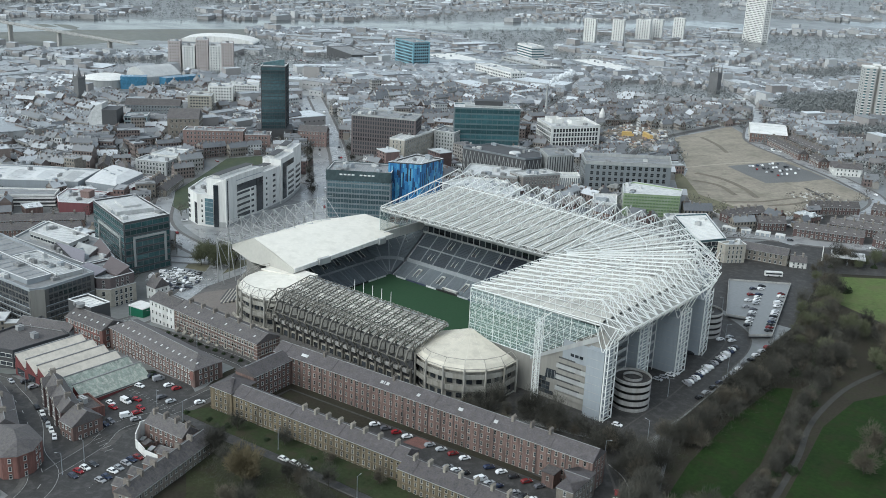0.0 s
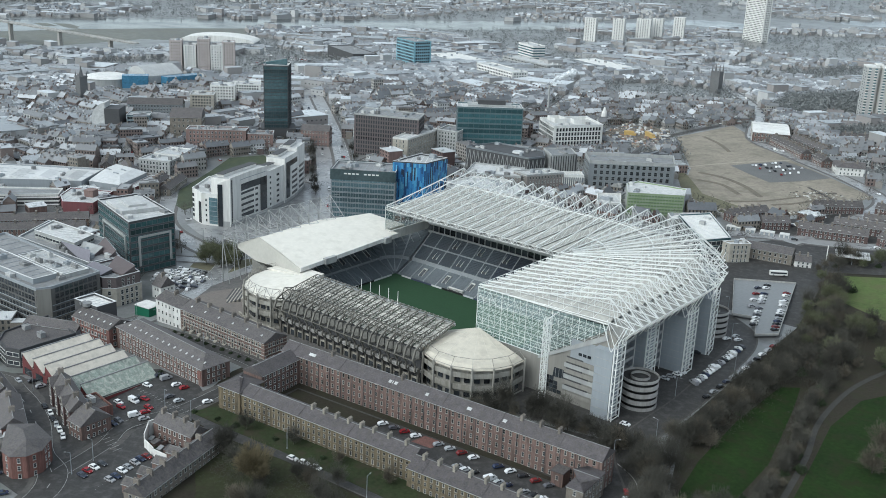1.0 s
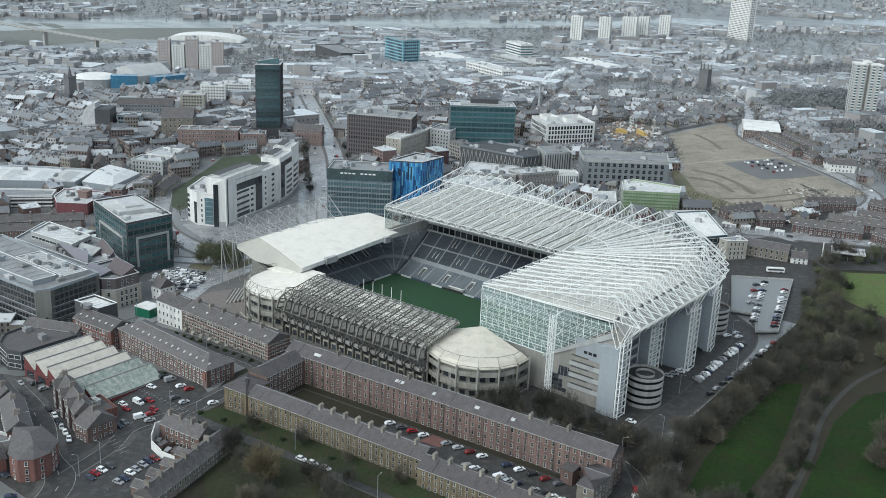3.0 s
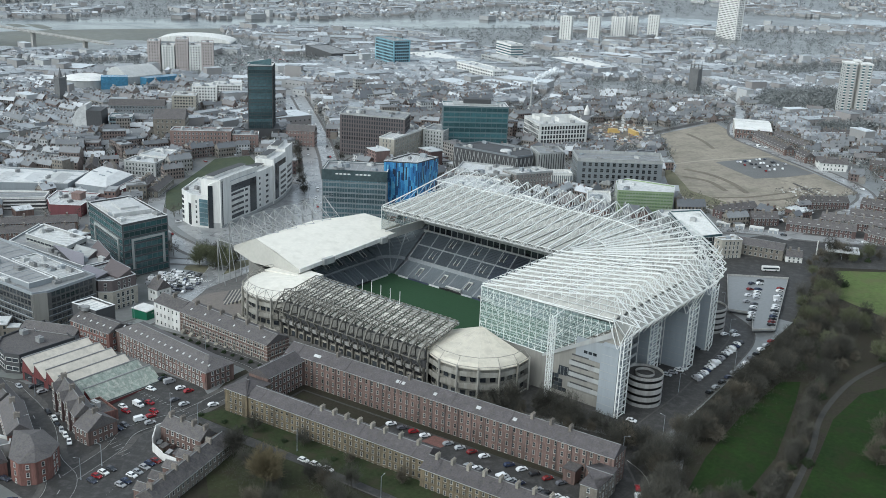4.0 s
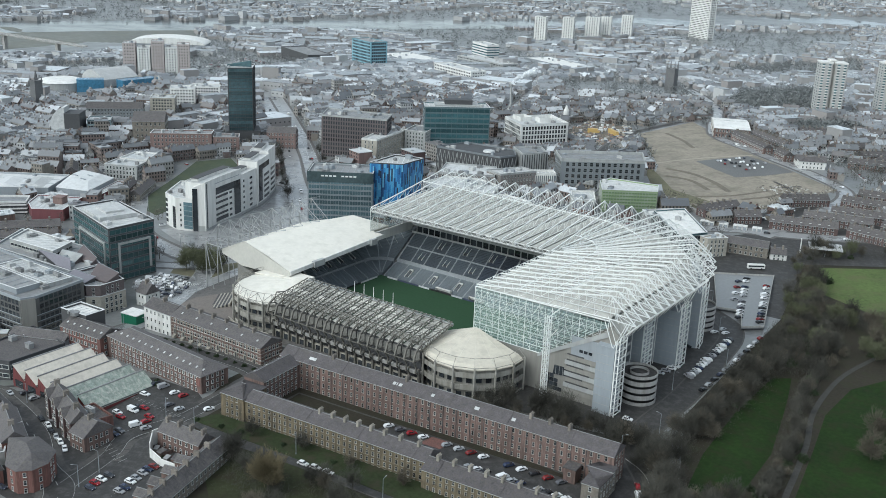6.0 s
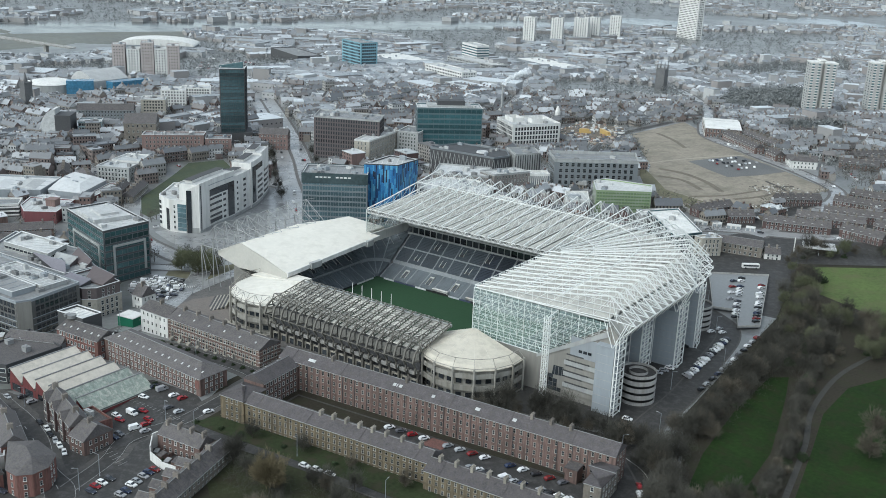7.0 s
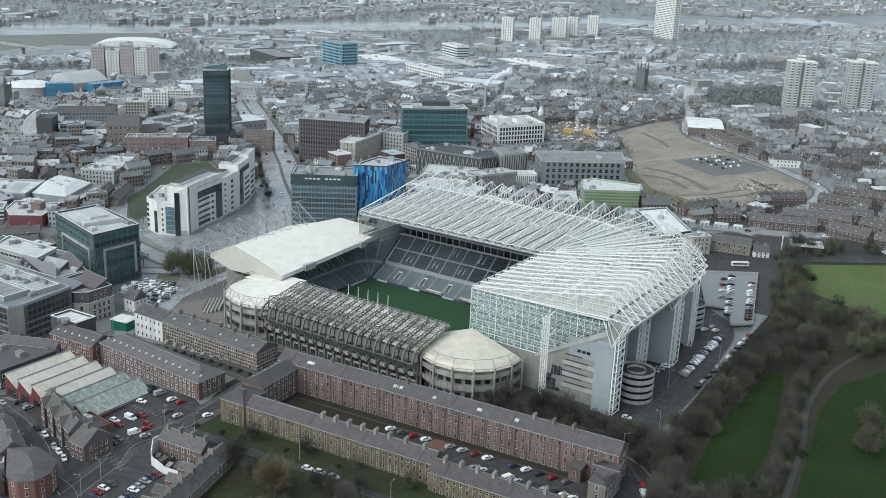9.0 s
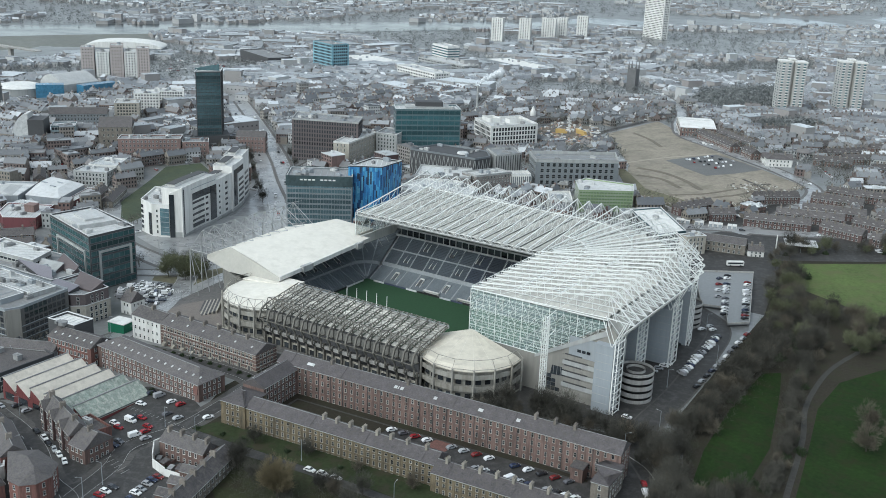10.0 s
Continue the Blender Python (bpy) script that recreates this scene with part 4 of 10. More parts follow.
part("side_fascia", Geo().hexa([(PX0 - 8, 408, 20.6), (PX0 - 7, 408, 20.6), (PX0 - 7, 447, 20.6), (PX0 - 8, 447, 20.6), (PX0 - 8, 408, 25.8), (PX0 - 7, 408, 25.8), (PX0 - 7, 447, 25.8), (PX0 - 8, 447, 25.8)]), WHITE_PAINT, west, "deep pale fascia below the end glazing")
for i in range(5):
    part("fascia_bracket", Geo().beam((PX0 - 8.5, 412 + 7 * i, 20.6), (PX0 - 6.5, 414 + 7 * i, 15.5), 0.22), PALE_CLAD, west)

# north stand seats
seat_tier(north, (PX1 + 5, PY0 - 2), (PX1 + 5, PY1 + 4), (1, 0), 1.2, 13, 0.38, 0.8, 8, [SEAT_GREY])
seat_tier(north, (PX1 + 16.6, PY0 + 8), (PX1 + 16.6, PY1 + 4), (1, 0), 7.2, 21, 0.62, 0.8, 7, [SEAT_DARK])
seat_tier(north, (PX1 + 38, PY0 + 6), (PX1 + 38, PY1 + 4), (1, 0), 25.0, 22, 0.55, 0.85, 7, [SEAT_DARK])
part("gallery_slab", Geo().box(PX1 + 33.4, PY0 + 6, 19.6, PX1 + 40, PY1 + 4, 20.2).box(PX1 + 33.4, PY0 + 6, 24.4, PX1 + 40, PY1 + 4, 25.2), PALE_CLAD, north)
# infill seats in the corner between them
for k, (z0, r0, n, rise, mt) in enumerate(((1.2, 1.0, 13, 0.38, SEAT_GREY), (7.2, 12.4, 21, 0.62, SEAT_DARK), (25, 34, 22, 0.55, SEAT_DARK))):
    for j in range(4):
        a0, a1 = radians(j * 22.5 + 1), radians((j + 1) * 22.5 - 1)
        g = Geo()
        for r in range(n):
            ra, rb = r0 + r * 0.82, r0 + (r + 1) * 0.82
            v = [(PX1 + 4 + q * math.cos(t), PY1 + 4 + q * math.sin(t)) for q, t in ((ra, a0), (ra, a1), (rb, a1), (rb, a0))][::-1]
            g.prism(v, z0 + r * rise - 1, z0 + (r + 1) * rise)
        part("corner_seat_block", g, mt, north)

# south stand seats
seat_tier(south, (PX0 - 5, PY1 + 3), (PX0 - 5, PY0 - 2), (-1, 0), 1.2, 13, 0.38, 0.8, 8, [SEAT_GREY])
seat_tier(south, (PX0 - 16.6, PY1 + 6), (PX0 - 16.6, PY0 + 10), (-1, 0), 6.4, 26, 0.5, 0.8, 8, [SEAT_GREY])
part("gangway", Geo().box(PX0 - 16.6, PY0, 4, PX0 - 15.2, PY1 + 6, 6.3).box(PX0 - 16.6, PY0, 6.3, PX0 - 16.4, PY1 + 6, 7.4), AISLE, south)
for i in range(6):
    vomitory(south, PX0 - 19, PY0 + 16 + i * 10, 8.0, (-1, 0))
for j in range(4):
    a0, a1 = radians(90 + j * 22.5 + 1), radians(90 + (j + 1) * 22.5 - 1)
    for z0, r0, n, rise, mt in ((1.2, 1.0, 13, 0.38, SEAT_GREY), (7.0, 12.4, 26, 0.58, SEAT_GREY)):
        g = Geo()
        for r in range(n):
            ra, rb = r0 + r * 0.82, r0 + (r + 1) * 0.82
            v = [(PX0 - 4 + q * math.cos(t), PY1 + 4 + q * math.sin(t)) for q, t in ((ra, a0), (ra, a1), (rb, a1), (rb, a0))][::-1]
            g.prism(v, z0 + r * rise - 1, z0 + (r + 1) * rise)
        part("corner_seat_block", g, mt, south)
for j in range(1, 4):
    t = radians(90 + j * 22.5)
    c_, s_ = math.cos(t), math.sin(t)
    part("aisle_steps", Geo().beam((PX0 - 4 + 2 * c_, PY1 + 4 + 2 * s_, 1.7), (PX0 - 4 + 11.6 * c_, PY1 + 4 + 11.6 * s_, 6.1), 0.42).beam((PX0 - 4 + 12.5 * c_, PY1 + 4 + 12.5 * s_, 7.2), (PX0 - 4 + 33 * c_, PY1 + 4 + 33 * s_, 22), 0.42), AISLE, south)
g = Geo()
for j in range(8):
    a0, a1 = radians(90 + j * 11.25), radians(90 + (j + 1) * 11.25)
    v = [(PX0 - 4 + q * math.cos(t), PY1 + 4 + q * math.sin(t)) for q, t in ((11.7, a0), (11.7, a1), (12.3, a1), (12.3, a0))][::-1]
    g.prism(v, 4, 7.9)
part("gangway", g, AISLE, south)
# east stand seats
seat_tier(east, (PX1, PY0 - 4), (PX0, PY0 - 4), (0, -1), 1.2, 24, 0.42, 0.8, 12, [SEAT_GREY, SEAT_DARK])
# dugouts and boards by the far touchline
for i, x in enumerate((-322, -300)):
    dg = thing("dugout", "low white roofed dugout beside the touchline", "dugout", "dugouts", Matrix.Translation((x, PY1 + 4, PZ)))
    part("shell", Geo().box(-5, 0.6, 0, 5, 0.8, 2).box(-5, -0.8, 2, 5, 0.8, 2.15).box(-5, -0.8, 0, -4.85, 0.6, 2).box(4.85, -0.8, 0, 5, 0.6, 2), WHITE_PAINT, dg)
    part("bench", Geo().box(-4.6, -0.2, 0.1, 4.6, 0.5, 0.55), DARK_CLAD, dg)
BOARD = palette("advert_board", [(0.6, 0.6, 0.6), (0.05, 0.06, 0.1), (0.45, 0.46, 0.48), (0.02, 0.02, 0.02)], 0.5, 0.05, True)
for i in range(14):
    x = PX0 + 2 + i * 7.4
    bd = part("advert_board", Geo().box(x, PY1 + 2.6, PZ, x + 7.0, PY1 + 2.75, PZ + 0.95).box(x + 0.4, PY1 + 2.75, PZ, x + 0.5, PY1 + 3.3, PZ + 0.1).box(x + 6.4, PY1 + 2.75, PZ, x + 6.5, PY1 + 3.3, PZ + 0.1), BOARD)
    tagged(bd, "low pitch-side advertising board facing the turf", "board", "boards round the pitch")
for i in range(9):
    y = PY0 + 2 + i * 7.3
    bd = part("advert_board", Geo().box(PX0 - 2.75, y, PZ, PX0 - 2.6, y + 7, PZ + 0.95).box(PX0 - 3.3, y + 0.4, PZ, PX0 - 2.75, y + 0.5, PZ + 0.1).box(PX0 - 3.3, y + 6.4, PZ, PX0 - 2.75, y + 6.5, PZ + 0.1), BOARD)
    tagged(bd, "low pitch-side advertising board facing the turf", "board", "boards round the pitch")

# white cantilever roof over west and north stands
FRONT, PEAK, OUT = 39.0, 51.0, 40.5


def rib(parent, origin, away, s0=0.0, stretch=1.0, tail=True, bottom=True):
    """One roof truss, running from the front edge to a tall back frame and an outer node."""
    o, d = Vector(origin), Vector(away)
    g = Geo()
    at = lambda s, z: (o.x + d.x * s * stretch, o.y + d.y * s * stretch, z)
    low = lambda s: FRONT + 2.0 * s / 66
    high = lambda s: FRONT + 1.2 + (PEAK - FRONT - 1.2) * (s / 66) ** 1.15
    n = 9
    ss = [s0 + (66 - s0) * i / n for i in range(n + 1)]
    for a, b in zip(ss, ss[1:]):
        g.beam(at(a, high(a)), at(b, high(b)), 0.33)
        if bottom:
            g.beam(at(a, low(a)), at(b, low(b)), 0.2)
        g.beam(at(b, low(b)), at(b, high(b)), 0.09)
        g.beam(at(a, low(a)), at(b, high(b)), 0.09)
    if tail:
        g.beam(at(66, PEAK), at(78, OUT), 0.27)
        g.beam(at(66, low(66)), at(78, OUT), 0.22)
        g.beam(at(66, PEAK), at(70, low(66) - 1), 0.16)
        g.beam(at(78, OUT), at(68, 30), 0.22)
        g.beam(at(66, low(66)), at(68, 30), 0.2)
        g.beam(at(72, 35), at(66, low(66)), 0.13)
    part("roof_truss", g, WHITE_STEEL, parent)


def bay(parent, a0, a1, b0, b1, arch=1.3):
    """One arched bay of roof sheeting; a at the front edge, b at the back."""
    a0, a1, b0, b1 = map(Vector, (a0, a1, b0, b1))
    dn = Vector((0, 0, 0.55))
    part("roof_gutter", Geo().hexa([a0 - dn * 1.3, b0 - dn * 1.3, b1 - dn * 1.3, a1 - dn * 1.3, a0 - dn, b0 - dn, b1 - dn, a1 - dn]), PALE_CLAD, parent)
    a0, a1, b0, b1 = a0.lerp(a1, 0.06), a0.lerp(a1, 0.94), b0.lerp(b1, 0.08), b0.lerp(b1, 0.92)
    g = Geo()
    nu, nv = 24, 6
    for i in range(nu + 1):
        for j in range(nv + 1):
            u, v = i / nu, j / nv
            p = a0.lerp(a1, v).lerp(b0.lerp(b1, v), u)
            up = arch * math.sin(math.pi * v) + 0.35 * abs(math.sin(math.pi * u * 8)) ** 0.5 * math.sin(math.pi * v)
            g.v.append((p.x, p.y, p.z + up))
    m = nv + 1
    g.f = [(i * m + j, (i + 1) * m + j, (i + 1) * m + j + 1, i * m + j + 1) for i in range(nu) for j in range(nv)]
    k = len(g.v)
    g.v += [(x, y, z - 0.3) for x, y, z in g.v]
    g.f += [(a + k, d + k, c + k, b + k) for a, b, c, d in list(g.f)]
    g.m = [0] * len(g.f)
    part("roof_bay", g, ROOF_SHEET, parent)


WX = [-372 + 7.25 * i for i in range(17)]          # west ribs, x
NY = [342 + 6.6 * i for i in range(11)]            # north ribs, y
CX, CY = -256.0, 408.0
z0f, z1f = FRONT - 0.7, FRONT + 1.2
for x in WX:
    rib(west, (x, CY), (0, 1), stretch=1.05)
for a, b in zip(WX, WX[1:]):
    bay(west, (a, CY, z0f), (b, CY, z0f), (a, CY + 69, z1f), (b, CY + 69, z1f))
for y in NY:
    rib(north, (CX, y), (1, 0))
for a, b in zip(NY, NY[1:]):
    bay(north, (CX, b, z0f), (CX, a, z0f), (CX + 66, b, z1f), (CX + 66, a, z1f))
ANG = [radians(7.5 * i) for i in range(1, 12)]
for i, t in enumerate(ANG):
    rib(north, (CX, CY), (math.cos(t), math.sin(t)), s0=6 if i % 2 else 22, stretch=1.0 + 0.06 * math.sin(t))
fan = [0.0] + ANG + [math.pi / 2]
for a, b in zip(fan, fan[1:]):
    r0, r1 = 2.0, 67.0
    bay(north, (CX + r0 * math.cos(b), CY + r0 * math.sin(b), z0f), (CX + r0 * math.cos(a), CY + r0 * math.sin(a), z0f),
        (CX + r1 * math.cos(b), CY + (r1 + 2) * math.sin(b), z1f), (CX + r1 * math.cos(a), CY + (r1 + 2) * math.sin(a), z1f), 0.35)
# ties along and round the roof, front fascia lattices, outer ring
for s, z in ((22, FRONT + 4.2), (44, FRONT + 8.2), (78, OUT)):
    pts = ([(x, CY + s * 1.05, z) for x in WX] if s == 44 else []) + [(CX + s * math.cos(t), CY + s * (1 + 0.05 * math.sin(t)) * math.sin(t), z) for t in fan[::-1]] + [(CX + s, y, z) for y in NY[::-1]]
    g = Geo()
    for a, b in zip(pts, pts[1:]):
        g.beam(a, b, 0.2)
    part("roof_tie", g, WHITE_STEEL, north, "long white tubular tie across the roof trusses")
# pale eaves sheets closing the back edge of the roof
edge = [(CX + 66, y, CX + 71, y) for y in NY] + [(CX + 67 * math.cos(t), CY + 69 * math.sin(t), CX + 71.5 * math.cos(t), CY + 73.5 * math.sin(t)) for t in fan[1:]]
for a, b in zip(edge, edge[1:]):
    part("eaves_sheet", Geo().hexa([(a[0], a[1], z1f - 0.6), (b[0], b[1], z1f - 0.6), (b[2], b[3], 34.0), (a[2], a[3], 34.0), (a[0], a[1], z1f - 0.2), (b[0], b[1], z1f - 0.2), (b[2], b[3], 34.4), (a[2], a[3], 34.4)]), ROOF_SHEET, north)
# zigzag bracing of the outer ring
pts = [(x, CY + 68 * 1.02, PEAK, CY + 78 * 1.05) for x in WX]
g = Geo()
for (x0, y0, z0_, q0), (x1, y1, z1_, q1) in zip(pts, pts[1:]):
    g.beam((x0, y0 - 4, FRONT + 1.5), (x1, q1 - 8, OUT - 1), 0.1)
part("roof_bracing", g, WHITE_STEEL, west)
g = Geo()
ring = [(t, CX + 66 * math.cos(t), CY + 68 * math.sin(t), CX + 78 * math.cos(t), CY + 80 * math.sin(t)) for t in fan]
line_n = [(0, CX + 66, y, CX + 78, y) for y in NY] + ring[1:]
for a, b in zip(line_n, line_n[1:]):
    g.beam((a[1], a[2], PEAK), (b[3], b[4], OUT), 0.14)
    g.beam((a[3], a[4], OUT), ((b[1] + b[3]) / 2 - 2, (b[2] + b[4]) / 2, 30.5), 0.14)
    g.beam((b[1], b[2], FRONT + 2), (a[3], a[4], OUT), 0.12)
part("roof_bracing", g, WHITE_STEEL, north)
g = Geo()
lattice(g, (WX[0], CY - 0.4, FRONT + 1.0), (CX, CY - 0.4, FRONT + 1.0), 32, 2.0, 0.1)
part("fascia_truss", g, WHITE_STEEL, west)
part("fascia", Geo().box(WX[0], CY + 0.3, FRONT - 2.0, CX, CY + 0.5, FRONT - 0.4), PALE_CLAD, west)
g = Geo()
lattice(g, (CX - 0.4, NY[0], FRONT + 1.0), (CX - 0.4, CY, FRONT + 1.0), 20, 2.0, 0.1)
part("fascia_truss", g, WHITE_STEEL, north)
part("fascia", Geo().box(CX + 0.3, NY[0], FRONT - 2.0, CX + 0.5, CY, FRONT - 0.4), PALE_CLAD, north)

# glazed end screens with braced white frames
CLEAR = sheer("clear_end_glazing", (0.34, 0.46, 0.43), 0.26)


def low_edge(x):
    return 17.6 - 0.7 * (x + 256) / 36 if x < -220 else 17.0 + (x + 220) * (34 - 17.0) / 27


EY = NY[0] - 0.6
NP = 20
xs = [-256 + 66 * i / NP for i in range(NP + 1)]
for a, b in zip(xs, xs[1:]):
    pa, pb = low_edge(a), low_edge(b)
    part("glazing_panel", Geo().hexa([(a, EY, pa), (b, EY, pb), (b, EY + 0.06, pb), (a, EY + 0.06, pa), (a, EY, FRONT), (b, EY, FRONT + 0.2), (b, EY + 0.06, FRONT + 0.2), (a, EY + 0.06, FRONT)]), CLEAR, north, "clear pale green glazing in a white frame")
g = Geo()
for k, x in enumerate(xs):
    g.beam((x, EY - 0.2, low_edge(x)), (x, EY - 0.2, FRONT + 0.4), 0.17 if k % 4 == 0 else 0.09)
for k in range(9):
    z = 17.2 + k * 2.6
    x1 = xs[-1] if z > 33.5 else -220 + (z - 17.0) * 27 / 17.0
    g.beam((-256, EY - 0.2, z), (x1, EY - 0.2, z), 0.08)
for k in range(NP):
    for z in (17.5, 22.7, 27.9, 33.1):
        z1 = min(z + 5.2, FRONT)
        if low_edge(xs[k + 1]) < z + 1 and low_edge(xs[k]) < z + 1:
            if k % 2:
                g.beam((xs[k], EY - 0.2, z), (xs[k + 1], EY - 0.2, z1), 0.075)
            else:
                g.beam((xs[k + 1], EY - 0.2, z), (xs[k], EY - 0.2, z1), 0.075)
for k in range(15):
    z = 18.6 + 1.35 * k
    x1 = -220 + 27 * max(0.0, min(1.0, (z - 17) / 17)) if z > 17 else -220
    g.beam((-256, EY - 0.1, z), (x1, EY - 0.1, z), 0.055)
g.beam((-256, EY - 0.2, 17.4), (-220, EY - 0.2, 17.0), 0.2).beam((-220, EY - 0.2, 17.0), (-190, EY - 0.2, 35), 0.25).beam((-256, EY, FRONT + 0.3), (-190, EY, FRONT + 1.2), 0.25)
part("glazing_frame", g, WHITE_STEEL, north)
# west stand's south end
SX = WX[0] - 0.6
for i in range(10):
    a, b = CY + 6.6 * i, CY + 6.6 * (i + 1)
    part("glazing_panel", Geo().box(SX - 0.06, a, 21, SX, b, FRONT), CLEAR, west, "clear pale glazing in a white frame")
g = Geo()
for i in range(11):
    g.beam((SX - 0.2, CY + 6.6 * i, 21), (SX - 0.2, CY + 6.6 * i, FRONT + 0.4), 0.18)
    if i < 10:
        for z in (21, 30):
            g.beam((SX - 0.2, CY + 6.6 * i, z), (SX - 0.2, CY + 6.6 * (i + 1), z + 9), 0.12).beam((SX - 0.2, CY + 6.6 * (i + 1), z), (SX - 0.2, CY + 6.6 * i, z + 9), 0.12)
for k in range(5):
    g.beam((SX - 0.2, CY, 21 + k * 4.5), (SX - 0.2, CY + 66, 21 + k * 4.5), 0.12)
part("glazing_frame", g, WHITE_STEEL, west)

# north stand's end wall below the glass
END_STONE = surface("beige_end_wall", (0.225, 0.214, 0.192), 0.8, 0.2, 0.6, 0.1, 0.1, stain=(0.25, 0.24, 0.215), streak=True)
part("end_wall", Geo().hexa([(-222, EY, -2), (-188, EY, -2), (-188, EY + 1.2, -2), (-222, EY + 1.2, -2), (-222, EY, 16.6), (-188, EY, 38.5), (-188, EY + 1.2, 38.5), (-222, EY + 1.2, 16.6)]), END_STONE, north)
part("end_wall", Geo().hexa([(-256, EY, -2), (-222, EY, -2), (-222, EY + 1.0, -2), (-256, EY + 1.0, -2), (-256, EY, 17.2), (-222, EY, 16.6), (-222, EY + 1.0, 16.6), (-256, EY + 1.0, 17.2)]), END_STONE, north)
part("end_panel", Geo().box(-206, EY - 0.35, 19.5, -192.6, EY - 0.02, 29.5), GREY_CLAD, north, "grey ribbed cladding panel")
part("end_pipe", Geo().beam((-193.2, EY - 0.7, -1), (-193.2, EY - 0.7, 30), 0.2, 6), DARK_STEEL, north)
for k in range(7):
    part("louvre_band", Geo().box(-208.5, EY - 0.5, 3 + k * 2.6, -191.5, EY - 0.37, 5.0 + k * 2.6), PALE_CLAD if k % 2 else END_STONE, north)
    if k > 0:
        part("louvre_slot", Geo().box(-207.5, EY - 0.62, 5.0 + k * 2.6, -199.5 + (k % 2) * 3, EY - 0.38, 5.5 + k * 2.6), DARK_CLAD, north)
part("foyer_glazing", Geo().add([(x_, y_, z_) for y_ in (EY - 0.3, EY - 0.02) for x_, z_ in ((-214, 9.6), (-206.3, 10.3), (-207.8, 14.0), (-213.4, 13.9))], [(0, 1, 2, 3), (7, 6, 5, 4), (0, 4, 5, 1), (1, 5, 6, 2), (2, 6, 7, 3), (3, 7, 4, 0)]), GLASS_DARK, north, "dark slanted foyer glazing")
for k in range(4):
    part("glazing_bar", Geo().box(-212.6 + 1.7 * k, EY - 0.4, 9.9, -212.5 + 1.7 * k, EY - 0.31, 13.8), PALE_CLAD, north)
for k in range(3):
    part("end_window", Geo().box(-202 + k * 2.2, EY - 0.55, 23, -200.4 + k * 2.2, EY - 0.36, 24.2), GLASS_DARK, north)
for r in range(4):
    for c in range(4 - (r + 1) // 2):
        part("foyer_window", Geo().box(-217.5 + c * 2.1, EY - 0.2, 2.2 + r * 1.9, -215.6 + c * 2.1, EY - 0.01, 3.9 + r * 1.9), GLASS_DARK, north)
part("stair_edge", Geo().hexa([(-222, EY - 0.5, 15.4), (-189, EY - 0.5, 33.5), (-189, EY - 0.02, 33.5), (-222, EY - 0.02, 15.4), (-222, EY - 0.5, 16.8), (-189, EY - 0.5, 36), (-189, EY - 0.02, 36), (-222, EY - 0.02, 16.8)]), PALE_CLAD, north)
part("end_return", Geo().box(-194, EY + 1.25, -2, -188.6, EY + 9, 36.5), GREY_CLAD, north)
part("end_cap", Geo().hexa([(-187.9, EY + 0.1, 29), (-184.9, EY + 0.1, 29), (-184.9, EY + 1, 29), (-187.9, EY + 1, 29), (-187.9, EY + 0.1, 37.4), (-184.9, EY + 0.1, 34.4), (-184.9, EY + 1, 34.4), (-187.9, EY + 1, 37.4)]), END_STONE, north)
# tall lattice mast in front of the end wall
g = Geo()
mx0, my0 = -213.5, 333.0
cs = [(mx0 - 1, my0 - 1), (mx0 + 1, my0 - 1), (mx0 + 1, my0 + 1), (mx0 - 1, my0 + 1)]
for x, y in cs:
    g.beam((x, y, -1), (x, y, 38.5), 0.2)
for k in range(16):
    z = k * 2.4
    for i in range(4):
        a, b = cs[i], cs[(i + 1) % 4]
        g.beam((*a, z), (*b, z + 2.4), 0.09)
        g.beam((*a, z), (*b, z), 0.09)
g.beam((mx0, my0, 38), (mx0, EY, FRONT), 0.25).beam((mx0, my0, 28), (mx0, EY, 30), 0.18)
part("mast", g, WHITE_STEEL, north, "tall white lattice mast")

# north face: grey stair towers with white ladder frames, rear wall
REAR = surface("rear_wall_cladding", (0.2, 0.21, 0.215), 0.6, 0.15, 0.6, 0.08, 0.1, streak=True)
part("rear_wall", Geo().box(-199, EY + 1.3, -4, -197.5, 420, 37), REAR, north)
arc = [(-198, 420)] + [(CX + 57.5 * math.cos(t), CY + 64 * math.sin(t)) for t in fan[1:]] + [(PX1 - 4, 475)]
g = Geo()
for a, b in zip(arc, arc[1:]):
    g.prism(ccw([a, b, (b[0] - 1.2, b[1] - 1.2), (a[0] - 1.2, a[1] - 1.2)]), -4, 37)
part("rear_wall", g, REAR, north)


